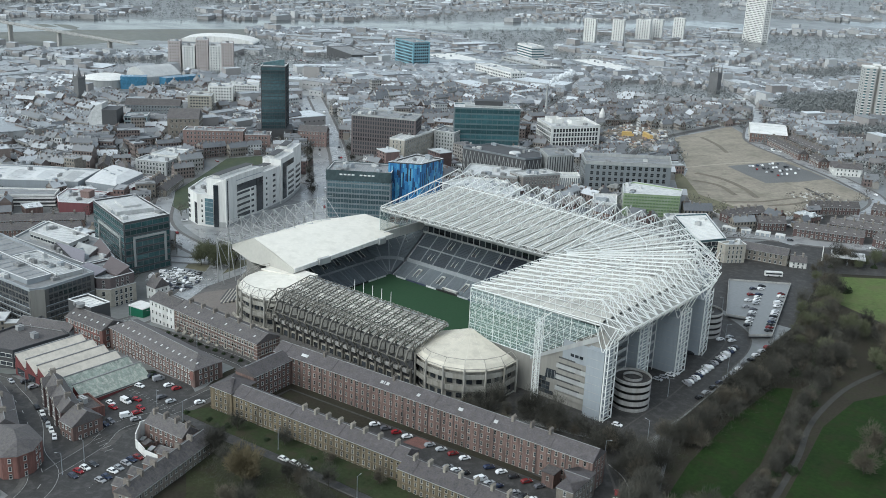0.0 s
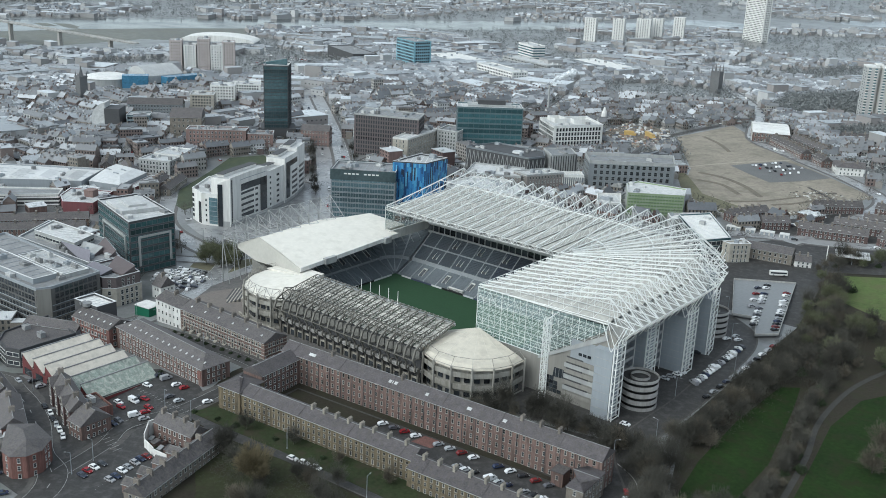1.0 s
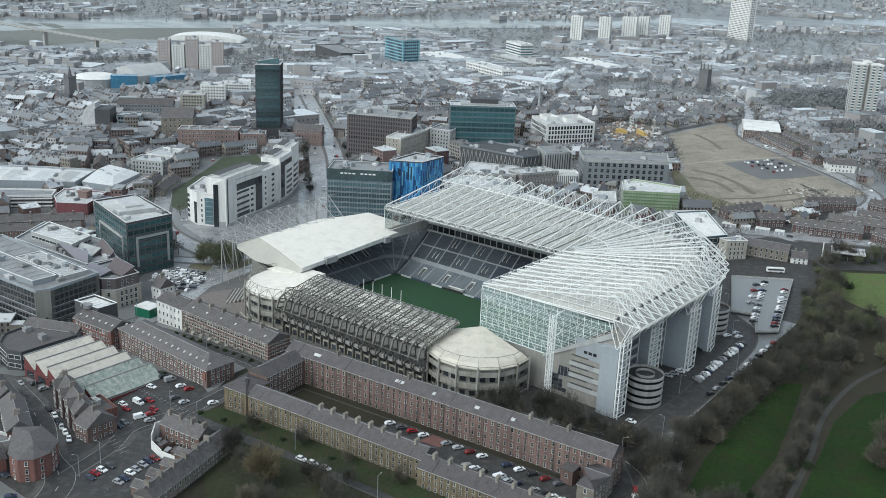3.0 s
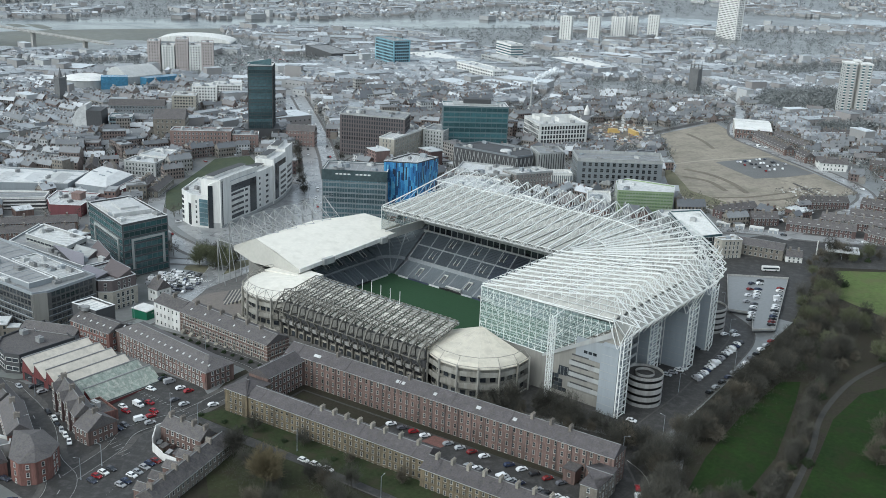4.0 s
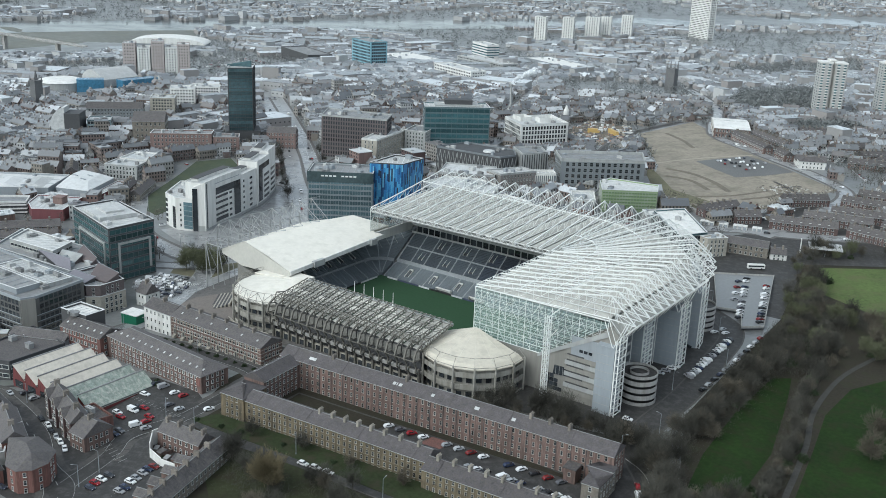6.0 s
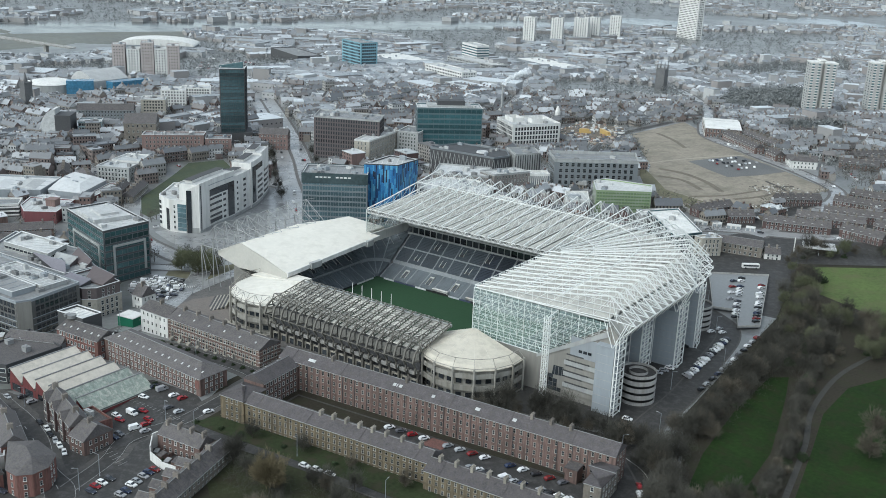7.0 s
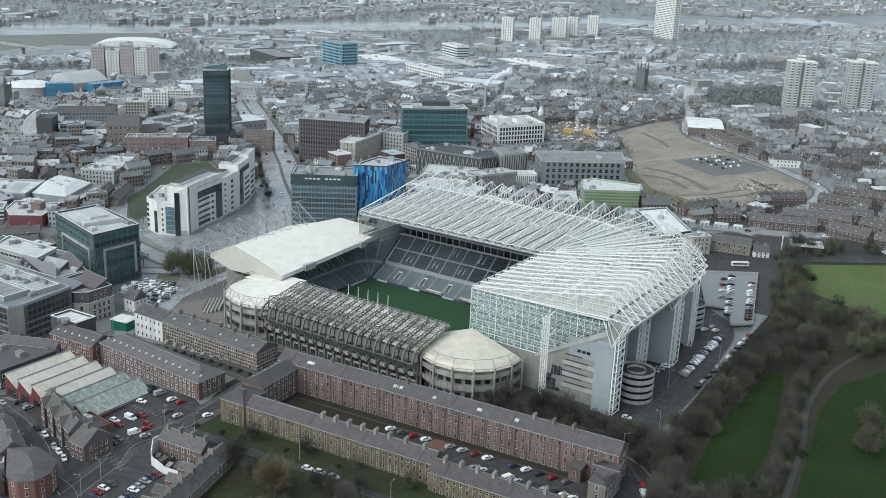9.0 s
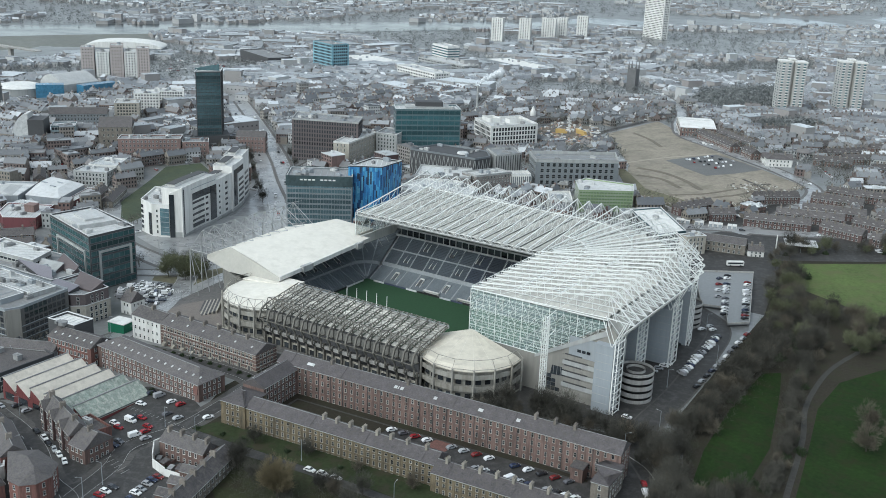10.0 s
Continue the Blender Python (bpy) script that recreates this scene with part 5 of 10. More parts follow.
def stair_tower(x, y, deg, width, depth, top):
    m = pose(x, y, -3, 0, 0, deg)
    st = part("stair_tower", Geo().prism([(-depth, -width / 2), (0, -width / 2), (0, width / 2), (-depth, width / 2)], 0, top + 3).box(-depth - 0.3, -width / 2 - 0.3, top + 3, 0.3, width / 2 + 0.3, top + 3.5), TOWER_CLAD, north, "tall blue-grey clad stair tower", m)
    g = Geo()
    for k in range(1, 9):
        g.box(0.0, -width / 2 + 0.2, k * (top + 3) / 9, 0.12, width / 2 - 0.2, k * (top + 3) / 9 + 0.14)
        g.box(-depth + 0.2, -width / 2 - 0.12, k * (top + 3) / 9, -0.2, -width / 2, k * (top + 3) / 9 + 0.14)
    part("cladding_joint", g, PALE_CLAD, st)
    g = Geo()
    for yy in (-width / 2 + 0.35, width / 2 - 0.35):
        g.beam((0.45, yy, 0), (0.45, yy, top + 7), 0.36).beam((1.9, yy, 0), (1.9, yy, top + 7), 0.26)
    for k in range(12):
        z = k * (top + 5) / 11 + 0.5
        g.beam((0.45, -width / 2 + 0.35, z), (0.45, width / 2 - 0.35, z), 0.26).beam((1.9, -width / 2 + 0.35, z), (1.9, width / 2 - 0.35, z), 0.22)
        for yy in (-width / 2 + 0.35, width / 2 - 0.35):
            g.beam((0.45, yy, z), (1.9, yy, z), 0.16)
    part("ladder_frame", g, WHITE_STEEL, st, "white steel ladder frame")
    g = Geo()
    for yy in (-width / 2, 0, width / 2 + 1.8):
        g.beam((-1, yy, top + 3), (-6, yy, top + 15), 0.2).beam((-1, yy, top + 3), (4, yy, top + 15), 0.2)
    part("roof_strut", g, WHITE_STEEL, st)


stair_tower(-184.5, 341.5, 0, 7.0, 8.0, 30)
stair_tower(-190, 381, 0, 8, 10, 26)
stair_tower(-184, 407, 2, 8, 13, 27)
stair_tower(-186.5, 436, 12, 9, 13, 28)
stair_tower(-204, 472, 42, 9, 12, 28)
# open stair frames between the towers
for y0, y1 in ((352, 375), (388, 401), (413, 430)):
    for k in range(5):
        part("landing", Geo().box(-197.4, y0, 4 + 4.6 * k, -194.2, y1, 4.5 + 4.6 * k).box(-194.4, y0, 4.5 + 4.6 * k, -194.2, y1, 5.5 + 4.6 * k), PALE_CLAD, north)
    for y in (y0, (y0 + y1) / 2, y1):
        part("frame_post", Geo().beam((-193.9, y, -2), (-193.9, y, 30), 0.22), WHITE_STEEL, north)


def spiral_ramp(cx, cy, r, levels, top):
    """A round concrete ramp: stacked parapet rings with open dark gaps, a deck on top."""
    ob = thing("spiral_ramp", "round pale concrete spiral car ramp against the stand", "car ramp", "ramps by the stand", Matrix.Translation((cx, cy, -0.5)))
    h = top / levels
    for k in range(levels + 1):
        z = k * h
        g = Geo().ring(r - 0.3, r, z, z + h * (0.62 if k < levels else 0.4))
        part("parapet_ring", g, CONCRETE, ob)
        # dark decks and core: the shade inside the gaps is helped by colour
        part("deck", Geo().tube(0, 0, z - 0.05, z + 0.25, r - 0.3, None, 40), ASPHALT, ob)
    part("core", Geo().tube(0, 0, 0, top, 3.0, None, 28), DARK_CLAD, ob)
    part("core_parapet", Geo().tube(0, 0, top, top + 1.3, 4.2, None, 24, cap=False).tube(0, 0, top, top + 1.3, 3.9, None, 24, cap=False), CONCRETE, ob)


spiral_ramp(-183, 361.5, 8.0, 4, 12.8)
spiral_ramp(-197, 461, 8.6, 4, 12.0)

# south stand roof: cream membrane, gable, lattice masts behind
FL, FR, RL, RR, BL, BR = (-364, 335, 22), (-365, 411, 24.8), (-408, 346, 26.5), (-398, 404, 29), (-425, 345, 19), (-424, 408, 21)
g = Geo()
N = 10
for i in range(N + 1):
    u = i / N
    f, r, b = Vector(FL).lerp(Vector(FR), u), Vector(RL).lerp(Vector(RR), u), Vector(BL).lerp(Vector(BR), u)
    g.v += [tuple(f), tuple(f.lerp(r, 0.5) + Vector((0, 0, 0.5))), tuple(r), tuple(b)]
k = len(g.v)
g.v += [(x, y, z - 0.6) for x, y, z in g.v]
for i in range(N):
    for j in range(3):
        a = 4 * i + j
        g.f += [(a, a + 1, a + 5, a + 4)[::-1], (a + k, a + k + 1, a + k + 5, a + k + 4)]
    a = 4 * i
    g.f += [(a, a + 4, a + 4 + k, a + k), (a + 3, a + 7, a + 7 + k, a + 3 + k)]
g.m = [0] * len(g.f)
part("roof_membrane", g, MEMBRANE, south, smooth=False)
# cream set darker than the roof's: this face's shade is in the colour
GABLE_SHADED = surface("shaded_cream_gable", (0.4, 0.385, 0.345), 0.7, 0.12, 0.6, 0.08, 0.05)
part("roof_gable", Geo().hexa([(-425, 345, 16.5), (-408, 343.4, 13.5), (-408, 344.4, 13.5), (-425, 346, 16.5), BL, RL, (RL[0], RL[1] + 1, RL[2]), (BL[0], BL[1] + 1, BL[2])])
     .hexa([(-408, 343.4, 13.5), (-364.5, 334.6, 19), (-364.5, 335.6, 19), (-408, 344.4, 13.5), RL, FL, (FL[0], FL[1] + 1, FL[2]), (RL[0], RL[1] + 1, RL[2])]), GABLE_SHADED, south, "cream gable end of the roof")
part("roof_end_panel", Geo().hexa([(-398, 404, 27.5), (-372.5, 410, 23.5), (-372.5, 424, 23.5), (-396, 420, 25.5), (-398, 404, 29.1), (-372.5, 410, 25.6), (-372.5, 424, 26), (-396, 420, 28.4)]), MEMBRANE, south)
part("front_fascia", Geo().hexa([(-364.4, 335, 20.2), (-365.4, 411, 22.9), (-364.8, 411, 22.9), (-363.8, 335, 20.2), (-364.4, 335, 22.4), (-365.4, 411, 25.2), (-364.8, 411, 25.2), (-363.8, 335, 22.4)]), WHITE_PAINT, south)
part("scoreboard_housing", Geo().box(-365.2, 352, 20.4, -363.0, 360, 23.6).box(-365.4, 398, 21.6, -363.2, 403, 24.8), PALE_CLAD, south, "pale box housing on the roof edge")
for i in range(10):
    u = (i + 0.5) / 10
    b, r = Vector(BL).lerp(Vector(BR), u), Vector(RL).lerp(Vector(RR), u)
    if i % 2 == 0:
        part("roof_seam", Geo().beam(r + Vector((0, 0, 0.3)), r.lerp(b, 0.6) + Vector((0, 0, 1.2)), 0.2), GREY_CLAD, south)
# added solid dark walls, standing for shaded open steelwork under the gable
part("rear_wall", Geo().box(-416, 348, -12, -414, 440, 19), DARK_STEEL, south)
part("side_wall", Geo().hexa([(-412, 344, -8), (-372, 337, -2), (-372, 339, -2), (-412, 346, -8), (-412, 344, 14), (-372, 337, 8), (-372, 339, 8), (-412, 346, 14)]), DARK_STEEL, south)
g = Geo()
for i in range(10):
    y = 344 + i * 8.2
    pk = (-431, y + 4.1, 31 + 0.8 * (i % 2))
    for q in ((-424, y, 20), (-424, y + 8.2, 20), (-437, y, 20), (-437, y + 8.2, 20)):
        g.beam(q, pk, 0.16)
    g.beam((-437, y, 20), (-437, y + 8.2, 20), 0.2).beam((-424, y, 20), (-424, y + 8.2, 20), 0.2).beam((-437, y, 20), (-424, y, 20), 0.18)
    g.beam(pk, (-431, y + 12.3, 31 + 0.8 * ((i + 1) % 2)), 0.13)
    g.beam(pk, tuple(Vector(RL).lerp(Vector(RR), (i + 0.5) / 10) + Vector((0, 0, 0.5))), 0.16)
    g.beam((-437, y, 20), (-430, y, -12), 0.24).beam((-437, y, 20), (-437, y + 8.2, 2), 0.14)
    g.beam((-437, y, 20), (-437, y, -12), 0.26)
part("lattice_mast", g, PALE_CLAD, south, "grey steel lattice masts behind the roof")

DRUM_STONE = surface("beige_drum_concrete", (0.31, 0.297, 0.262), 0.85, 0.25, 1.2, 0.1, 0.2, stain=(0.2, 0.185, 0.155), streak=True)
DRUM_CREAM = surface("aged_cream_membrane", (0.56, 0.515, 0.43), 0.75, 0.12, 0.6, 0.08, 0.05, stain=(0.47, 0.43, 0.36))
# round corner drums with fanned cream roofs
def drum(name, cx, cy, r, a0, a1, apex, label):
    ob = thing(name, label, "stadium corner", "corner buildings", Matrix.Translation((cx, cy, -1.5)))
    n = 9
    th = [radians(a0 + (a1 - a0) * i / n) for i in range(n + 1)]
    ax, ay, az = apex[0] - cx, apex[1] - cy, apex[2] + 1.5
    for i in range(n):
        a, b = th[i], th[i + 1]
        P = lambda q, t, z: (q * math.cos(t), q * math.sin(t), z)
        part("roof_panel", Geo().add([(ax, ay, az), P(r - 2.4, a, 17.5), P(r - 2.4, b, 17.5), P(r, a, 15.8), P(r, b, 15.8), (ax, ay, az - 0.6), P(r - 0.4, a, 15.2), P(r - 0.4, b, 15.2)],
                                     [(0, 1, 2), (1, 3, 4, 2), (3, 6, 7, 4), (5, 7, 6)]), DRUM_CREAM if cx > -300 else MEMBRANE, ob)
        seg = Geo()
        for q0, q1, z0_, z1_ in ((r - 0.3, r, 12.0, 14.2), (r - 0.3, r, 0, 2.2), (r - 2.2, r - 1.8, 0, 15.2), (r - 0.3, r, 6.4, 8.8)):
            seg.hexa([P(q0, a, z0_), P(q1, a, z0_), P(q1, b, z0_), P(q0, b, z0_), P(q0, a, z1_), P(q1, a, z1_), P(q1, b, z1_), P(q0, b, z1_)])
        part("wall", seg, DRUM_STONE, ob)
        for f in (0.25, 0.75):
            t = a + (b - a) * f
            for z in (3.0, 9.4):
                c, s = math.cos(t), math.sin(t)
                w2 = 1.2
                v = [((r - 1.78) * c - w2 * -s, (r - 1.78) * s - w2 * c), ((r - 1.78) * c + w2 * -s, (r - 1.78) * s + w2 * c), ((r - 1.5) * c + w2 * -s, (r - 1.5) * s + w2 * c), ((r - 1.5) * c - w2 * -s, (r - 1.5) * s - w2 * c)]
                part("window", Geo().prism(v[::-1], z, z + 2.0), GLASS_DARK, ob)
    for t in th:
        c, s = math.cos(t), math.sin(t)
        part("roof_seam", Geo().beam((ax, ay, az + 0.05), ((r - 2.4) * c, (r - 2.4) * s, 17.5), 0.06).beam(((r - 2.4) * c, (r - 2.4) * s, 17.5), (r * c, r * s, 15.85), 0.06), MEMBRANE, ob)
        g = Geo().beam((r * c + 0.5 * c, r * s + 0.5 * s, 0), (r * c + 0.5 * c, r * s + 0.5 * s, 17), 0.48, 6)
        g.beam((r * c + 0.5 * c, r * s + 0.5 * s, 17), ((r - 2.5) * c, (r - 2.5) * s, 20.2), 0.12)
        part("column", g, DRUM_STONE, ob)
    g = Geo()
    for a, b in zip(th, th[1:]):
        for q, z in ((r + 0.5, 17), (r - 2, 20.4)):
            g.beam((q * math.cos(a), q * math.sin(a), z), (q * math.cos(b), q * math.sin(b), z), 0.14)
    part("rim_rail", g, DRUM_STONE, ob)
    if cx > -300:
        return ob
    g = Geo()
    for a, b in zip(th, th[1:]):
        m_ = (a + b) / 2
        top_ = ((r - 2) * math.cos(m_), (r - 2) * math.sin(m_), 20.2)
        for e in (a, b):
            g.beam(((r + 0.5) * math.cos(e), (r + 0.5) * math.sin(e), 17), top_, 0.11)
            g.beam(((r + 0.5) * math.cos(e), (r + 0.5) * math.sin(e), 14.6), ((r + 0.5) * math.cos(m_), (r + 0.5) * math.sin(m_), 17), 0.1)
        g.beam((r * math.cos(m_), r * math.sin(m_), 15.9), top_, 0.1)
    part("ring_lattice", g, DARK_STEEL, ob, "weathered steel lattice round the roof rim")
    return ob


drum("corner_drum", -249, 331.5, 23.5, 172, 372, (-254, 340.6, 20.4), "round cream stone corner building with fanned pale roof")
drum("corner_drum", -366, 331, 24, 160, 330, (-352, 334, 21), "round cream stone corner building with pale membrane roof")
part("roof_infill", Geo().hexa([(-388, 333.5, 16.2), (-352, 333, 19.9), (-352, 340, 20.2), (-386, 347, 16.4), (-388, 333.5, 16.8), (-352, 333, 20.9), (-352, 340, 21.2), (-386, 347, 17.0)]), MEMBRANE, south)

# east stand: grey steel truss roof, brackets, concourse
GY, BY, GZ, BZ = 333.0, 310.0, 21.4, 16.4
EXS = [-350 + 88 * i / 17 for i in range(18)]
EAST_STEEL = surface("dark_weathered_steel", (0.13, 0.122, 0.104), 0.65, 0.3, 1.0, 0.1, 0.1)
PANEL = surface("dull_roof_panel", (0.45, 0.435, 0.39), 0.65, 0.3, 0.8, 0.1, 0.2, stain=(0.3, 0.29, 0.26), rand=0.35)
for i, x in enumerate(EXS):
    g = Geo()
    tp = lambda u: (x, BY + (GY - BY) * u, BZ + (GZ - BZ) * u + 2.7 - 1.0 * u)
    bt = lambda u: (x, BY + (GY - BY) * u, BZ + (GZ - BZ) * u)
    for k in range(6):
        a, b = k / 6, (k + 1) / 6
        g.beam(tp(a), tp(b), 0.24).beam(bt(a), bt(b), 0.18).beam(bt(a), tp((a + b) / 2), 0.16).beam(tp((a + b) / 2), bt(b), 0.16)
    g.beam(bt(0), tp(0), 0.25)
    g.beam(tp(0), (x, BY - 3.6, BZ + 0.8), 0.5).beam((x, BY - 3.6, BZ + 0.8), (x, BY - 5.2, BZ - 3.4), 0.55).beam((x, BY - 5.2, BZ - 3.4), (x, BY - 3.2, BZ - 6.2), 0.5)
    g.beam((x, BY - 3.2, BZ - 6.2), (x, BY - 3.4, BZ - 9.0), 0.42).beam((x, BY - 3.4, BZ - 9.0), (x, BY - 1.1, 5.2), 0.4)
    g.beam((x, BY - 3.6, BZ + 0.8), bt(0), 0.3).beam((x, BY - 5.2, BZ - 3.4), (x, BY, BZ - 4), 0.3)
    g.beam(tp(0.0), (x, BY + 1.2, BZ + 5.2), 0.24).beam((x, BY + 1.2, BZ + 5.2), tp(0.3), 0.2)
    part("roof_frame", g, EAST_STEEL, east)
    part("column", Geo().box(x - 0.45, BY - 1.6, -1.5, x + 0.45, BY - 0.6, 8.2), EAST_STEEL, east)
for i, (a, b) in enumerate(zip(EXS, EXS[1:])):
    for k in range(6):
        u0, u1 = k / 6 + 0.01, (k + 1) / 6 - 0.01
        y0, y1 = BY + (GY - BY) * u0, BY + (GY - BY) * u1
        z0_, z1_ = BZ + (GZ - BZ) * u0 + 0.15, BZ + (GZ - BZ) * u1 + 0.15
        part("roof_panel", Geo().hexa([(a + 0.5, y0, z0_), (b - 0.5, y0, z0_), (b - 0.5, y1, z1_), (a + 0.5, y1, z1_), (a + 0.5, y0, z0_ + 0.2), (b - 0.5, y0, z0_ + 0.2), (b - 0.5, y1, z1_ + 0.2), (a + 0.5, y1, z1_ + 0.2)]), PANEL, east)
    g = Geo()
    for u in (0, 0.33, 0.66, 1):
        y, z = BY + (GY - BY) * u, BZ + (GZ - BZ) * u + 2.7 - 1.0 * u
        g.beam((a, y, z), (b, y, z), 0.17)
        if u < 0.9:
            y1, z1 = y + (GY - BY) * 0.33, z + (GZ - BZ - 1.0) * 0.33
            g.beam((a, y, z), (b, y1, z1), 0.11).beam((b, y, z), (a, y1, z1), 0.11)
    g.beam((a, BY - 5.2, BZ - 3.4), (b, BY - 5.2, BZ - 3.4), 0.24)
    mid_ = (a + b) / 2
    g.beam((a, BY + 1.2, BZ + 5.2), (b, BY + 1.2, BZ + 5.2), 0.2).beam((a, BY + 0.3, BZ + 2.3), (mid_, BY + 1.2, BZ + 5.2), 0.13).beam((mid_, BY + 1.2, BZ + 5.2), (b, BY + 0.3, BZ + 2.3), 0.13)
    g.beam((a, BY, BZ + 2.2), (b, BY + (GY - BY) * 0.33, BZ + 3.3), 0.1).beam((b, BY, BZ + 2.2), (a, BY + (GY - BY) * 0.33, BZ + 3.3), 0.1)
    part("roof_bracing", g, EAST_STEEL, east)
for a, b in zip(EXS, EXS[1:]):
    part("rear_band", Geo().box(a + 0.3, BY - 0.5, BZ - 4.6, b - 0.3, BY - 0.1, BZ - 0.6), DARK_STEEL, east, "grey panel below the roof edge")
# added dark sheet in place of the shade in the open gap
part("rear_screen", Geo().box(EXS[0], BY + 0.3, 7.6, EXS[-1], BY + 0.7, BZ + 0.2), DARK_CLAD, east, "dark sheet standing for the shaded opening below the roof")
part("gutter", Geo().box(EXS[0], GY, GZ - 0.6, EXS[-1], GY + 0.9, GZ + 0.7), PALE_CLAD, east)
for i in range(5):
    post = thing("flagpole", "slim white flagpole on the low stand's front gutter", "flagpole", "flagpoles on the low stand", Matrix.Translation((-320 + i * 5.87, GY + 0.45, GZ + 0.7)))
    part("shaft", Geo().tube(0, 0, 0, 6.2, 0.17, 0.12, 8), WHITE_STEEL, post)
    part("base_collar", Geo().tube(0, 0, 0, 0.3, 0.4, 0.34, 8), WHITE_STEEL, post)
for i in range(34):
    x = EXS[0] + 1.3 + i * 2.55
    part("floodlight", Geo().box(x - 0.07, GY + 0.3, GZ + 0.68, x + 0.07, GY + 0.45, GZ + 1.25).hexa([(x - 0.42, GY + 0.25, GZ + 1.2), (x + 0.42, GY + 0.25, GZ + 1.2), (x + 0.42, GY + 0.8, GZ + 1.05), (x - 0.42, GY + 0.8, GZ + 1.05), (x - 0.36, GY + 0.32, GZ + 1.75), (x + 0.36, GY + 0.32, GZ + 1.75), (x + 0.42, GY + 0.9, GZ + 1.6), (x - 0.42, GY + 0.9, GZ + 1.6)]), PALE_CLAD, east)
part("concourse_wall", Geo().box(EXS[0], BY + 1.5, -2, EXS[-1], BY + 2.2, 12), DARK_CLAD, east)
part("concourse_floor", Geo().box(EXS[0], BY - 1.5, 5.6, EXS[-1], BY + 2, 6.3).box(EXS[0], BY - 1.6, 6.3, EXS[-1], BY - 1.4, 7.4), CONCRETE, east)
part("base_wall", Geo().box(EXS[0], BY - 0.4, -2, EXS[-1], BY + 0.2, 3.2), CREAM_STONE, east)
for i in range(17):
    x = EXS[i] + 1.2
    part("gate", Geo().box(x, BY - 0.55, -1, x + 2.6, BY - 0.41, 2.4), GLASS_DARK, east)

# ---- near buildings: the long stone terrace, warehouse, sheds, corner pub ----
TA = 5.0
tc, ts = math.cos(radians(TA)), math.sin(radians(TA))


def tp(u, v):
    """Place in the terrace's own frame: u along the front, v back from it."""
    return (-307.4 + u * tc - v * ts, 236.7 + u * ts + v * tc)


TG = "ranges of the stone terrace"
STACK = surface("pale_chimney_stone", (0.26, 0.237, 0.2), 0.9, 0.25, 1.5, 0.2, 0.3, rand=0.15)
front_w = pitched_block("terrace_range", "long sandstone terrace with brown slate roof facing the gardens", "terrace", tp(12, 0.8), tp(97, 0.8), 10.0, -2, 9.0, 2.6, SANDSTONE, SLATE_BROWN, 4, (1.0, 1.7, 2.6), frame_mat=WIN_DULL, group=TG, chimneys=[34, 40, 46, 52, 58, 64, 71, 79], stack=STACK, sides=(0, 1, 3))
pav_w = pitched_block("terrace_pavilion", "projecting sandstone end pavilion with hipped slate roof", "terrace", tp(0, 0), tp(12, 0), 14.0, -2.2, 9.6, 2.6, SANDSTONE, SLATE_BROWN, 4, (1.0, 1.7, 2.6), frame_mat=WIN_DULL, hip=True, group=TG, sides=(0, 1, 3))
front_e = pitched_block("terrace_range", "sandstone terrace range with row of tall pale chimneys", "terrace", tp(97, -2.2), tp(152, -2.2), 10.5, -3, 7.6, 2.8, SANDSTONE, SLATE_BROWN, 4, (1.0, 1.7, 2.6), frame_mat=WIN_DULL, group=TG, chimneys=[4, 10.5, 17, 23.5, 30, 36.5, 43, 49.5], stack=STACK, sides=(0, 1, 3))
pitched_block("terrace_range", "short end range of the terrace with slate roof and rooflights", "terrace", tp(0, 37), tp(0, 14.2), 10.5, -1, 11.4, 2.8, BRICK_BROWN, SLATE_BROWN, 4, (1.15, 1.75, 2.6), group=TG, sides=(0, 2), skylights=3)
back_r = pitched_block("terrace_range", "long brown brick rear range with white sash windows", "terrace", tp(0, 37.2), tp(154, 37.2), 10.5, -0.5, 12.6, 3.0, BRICK_BROWN, SLATE_BROWN, 4, (1.0, 1.75, 2.9), frame_mat=WIN_DULL, group=TG, sides=(0, 1, 3), chimneys=[25, 62, 118, 126, 134], skylights=0)
pitched_block("terrace_pavilion", "lower brick end wing with slate roof", "terrace", tp(149, 20), tp(155.5, 20), 17.0, -1, 9.0, 2.0, GREY_STONE, SLATE_BROWN, 3, (1.1, 1.7, 2.9), hip=True, group=TG, sides=(0, 1, 3))
for i in range(24):
    x = 6.1 * i + 3
    part("downpipe", Geo().box(x - 0.09, -0.22, 0.5, x + 0.09, -0.04, 12.4).box(x - 0.2, -0.3, 12.2, x + 0.2, -0.02, 12.6), DARK_CLAD, back_r[1])
for x, y, s in ((16, 2.2, 3.6), (58, 2.4, 2.2), (60.5, 2.4, 1.4), (96, 2.3, 2.0), (112, 2.3, 1.6), (76, 2.2, 1.4)):
    z = 13.5 + y * 3.0 / 5.25
    part("skylight", Geo().hexa([(x - s / 2, y - 0.6, z - 0.35), (x + s / 2, y - 0.6, z - 0.35), (x + s / 2, y + 0.6, z + 0.33), (x - s / 2, y + 0.6, z + 0.33), (x - s / 2, y - 0.6, z - 0.1), (x + s / 2, y - 0.6, z - 0.1), (x + s / 2, y + 0.6, z + 0.6), (x - s / 2, y + 0.6, z + 0.6)]), PALE_ROOF, back_r[2])
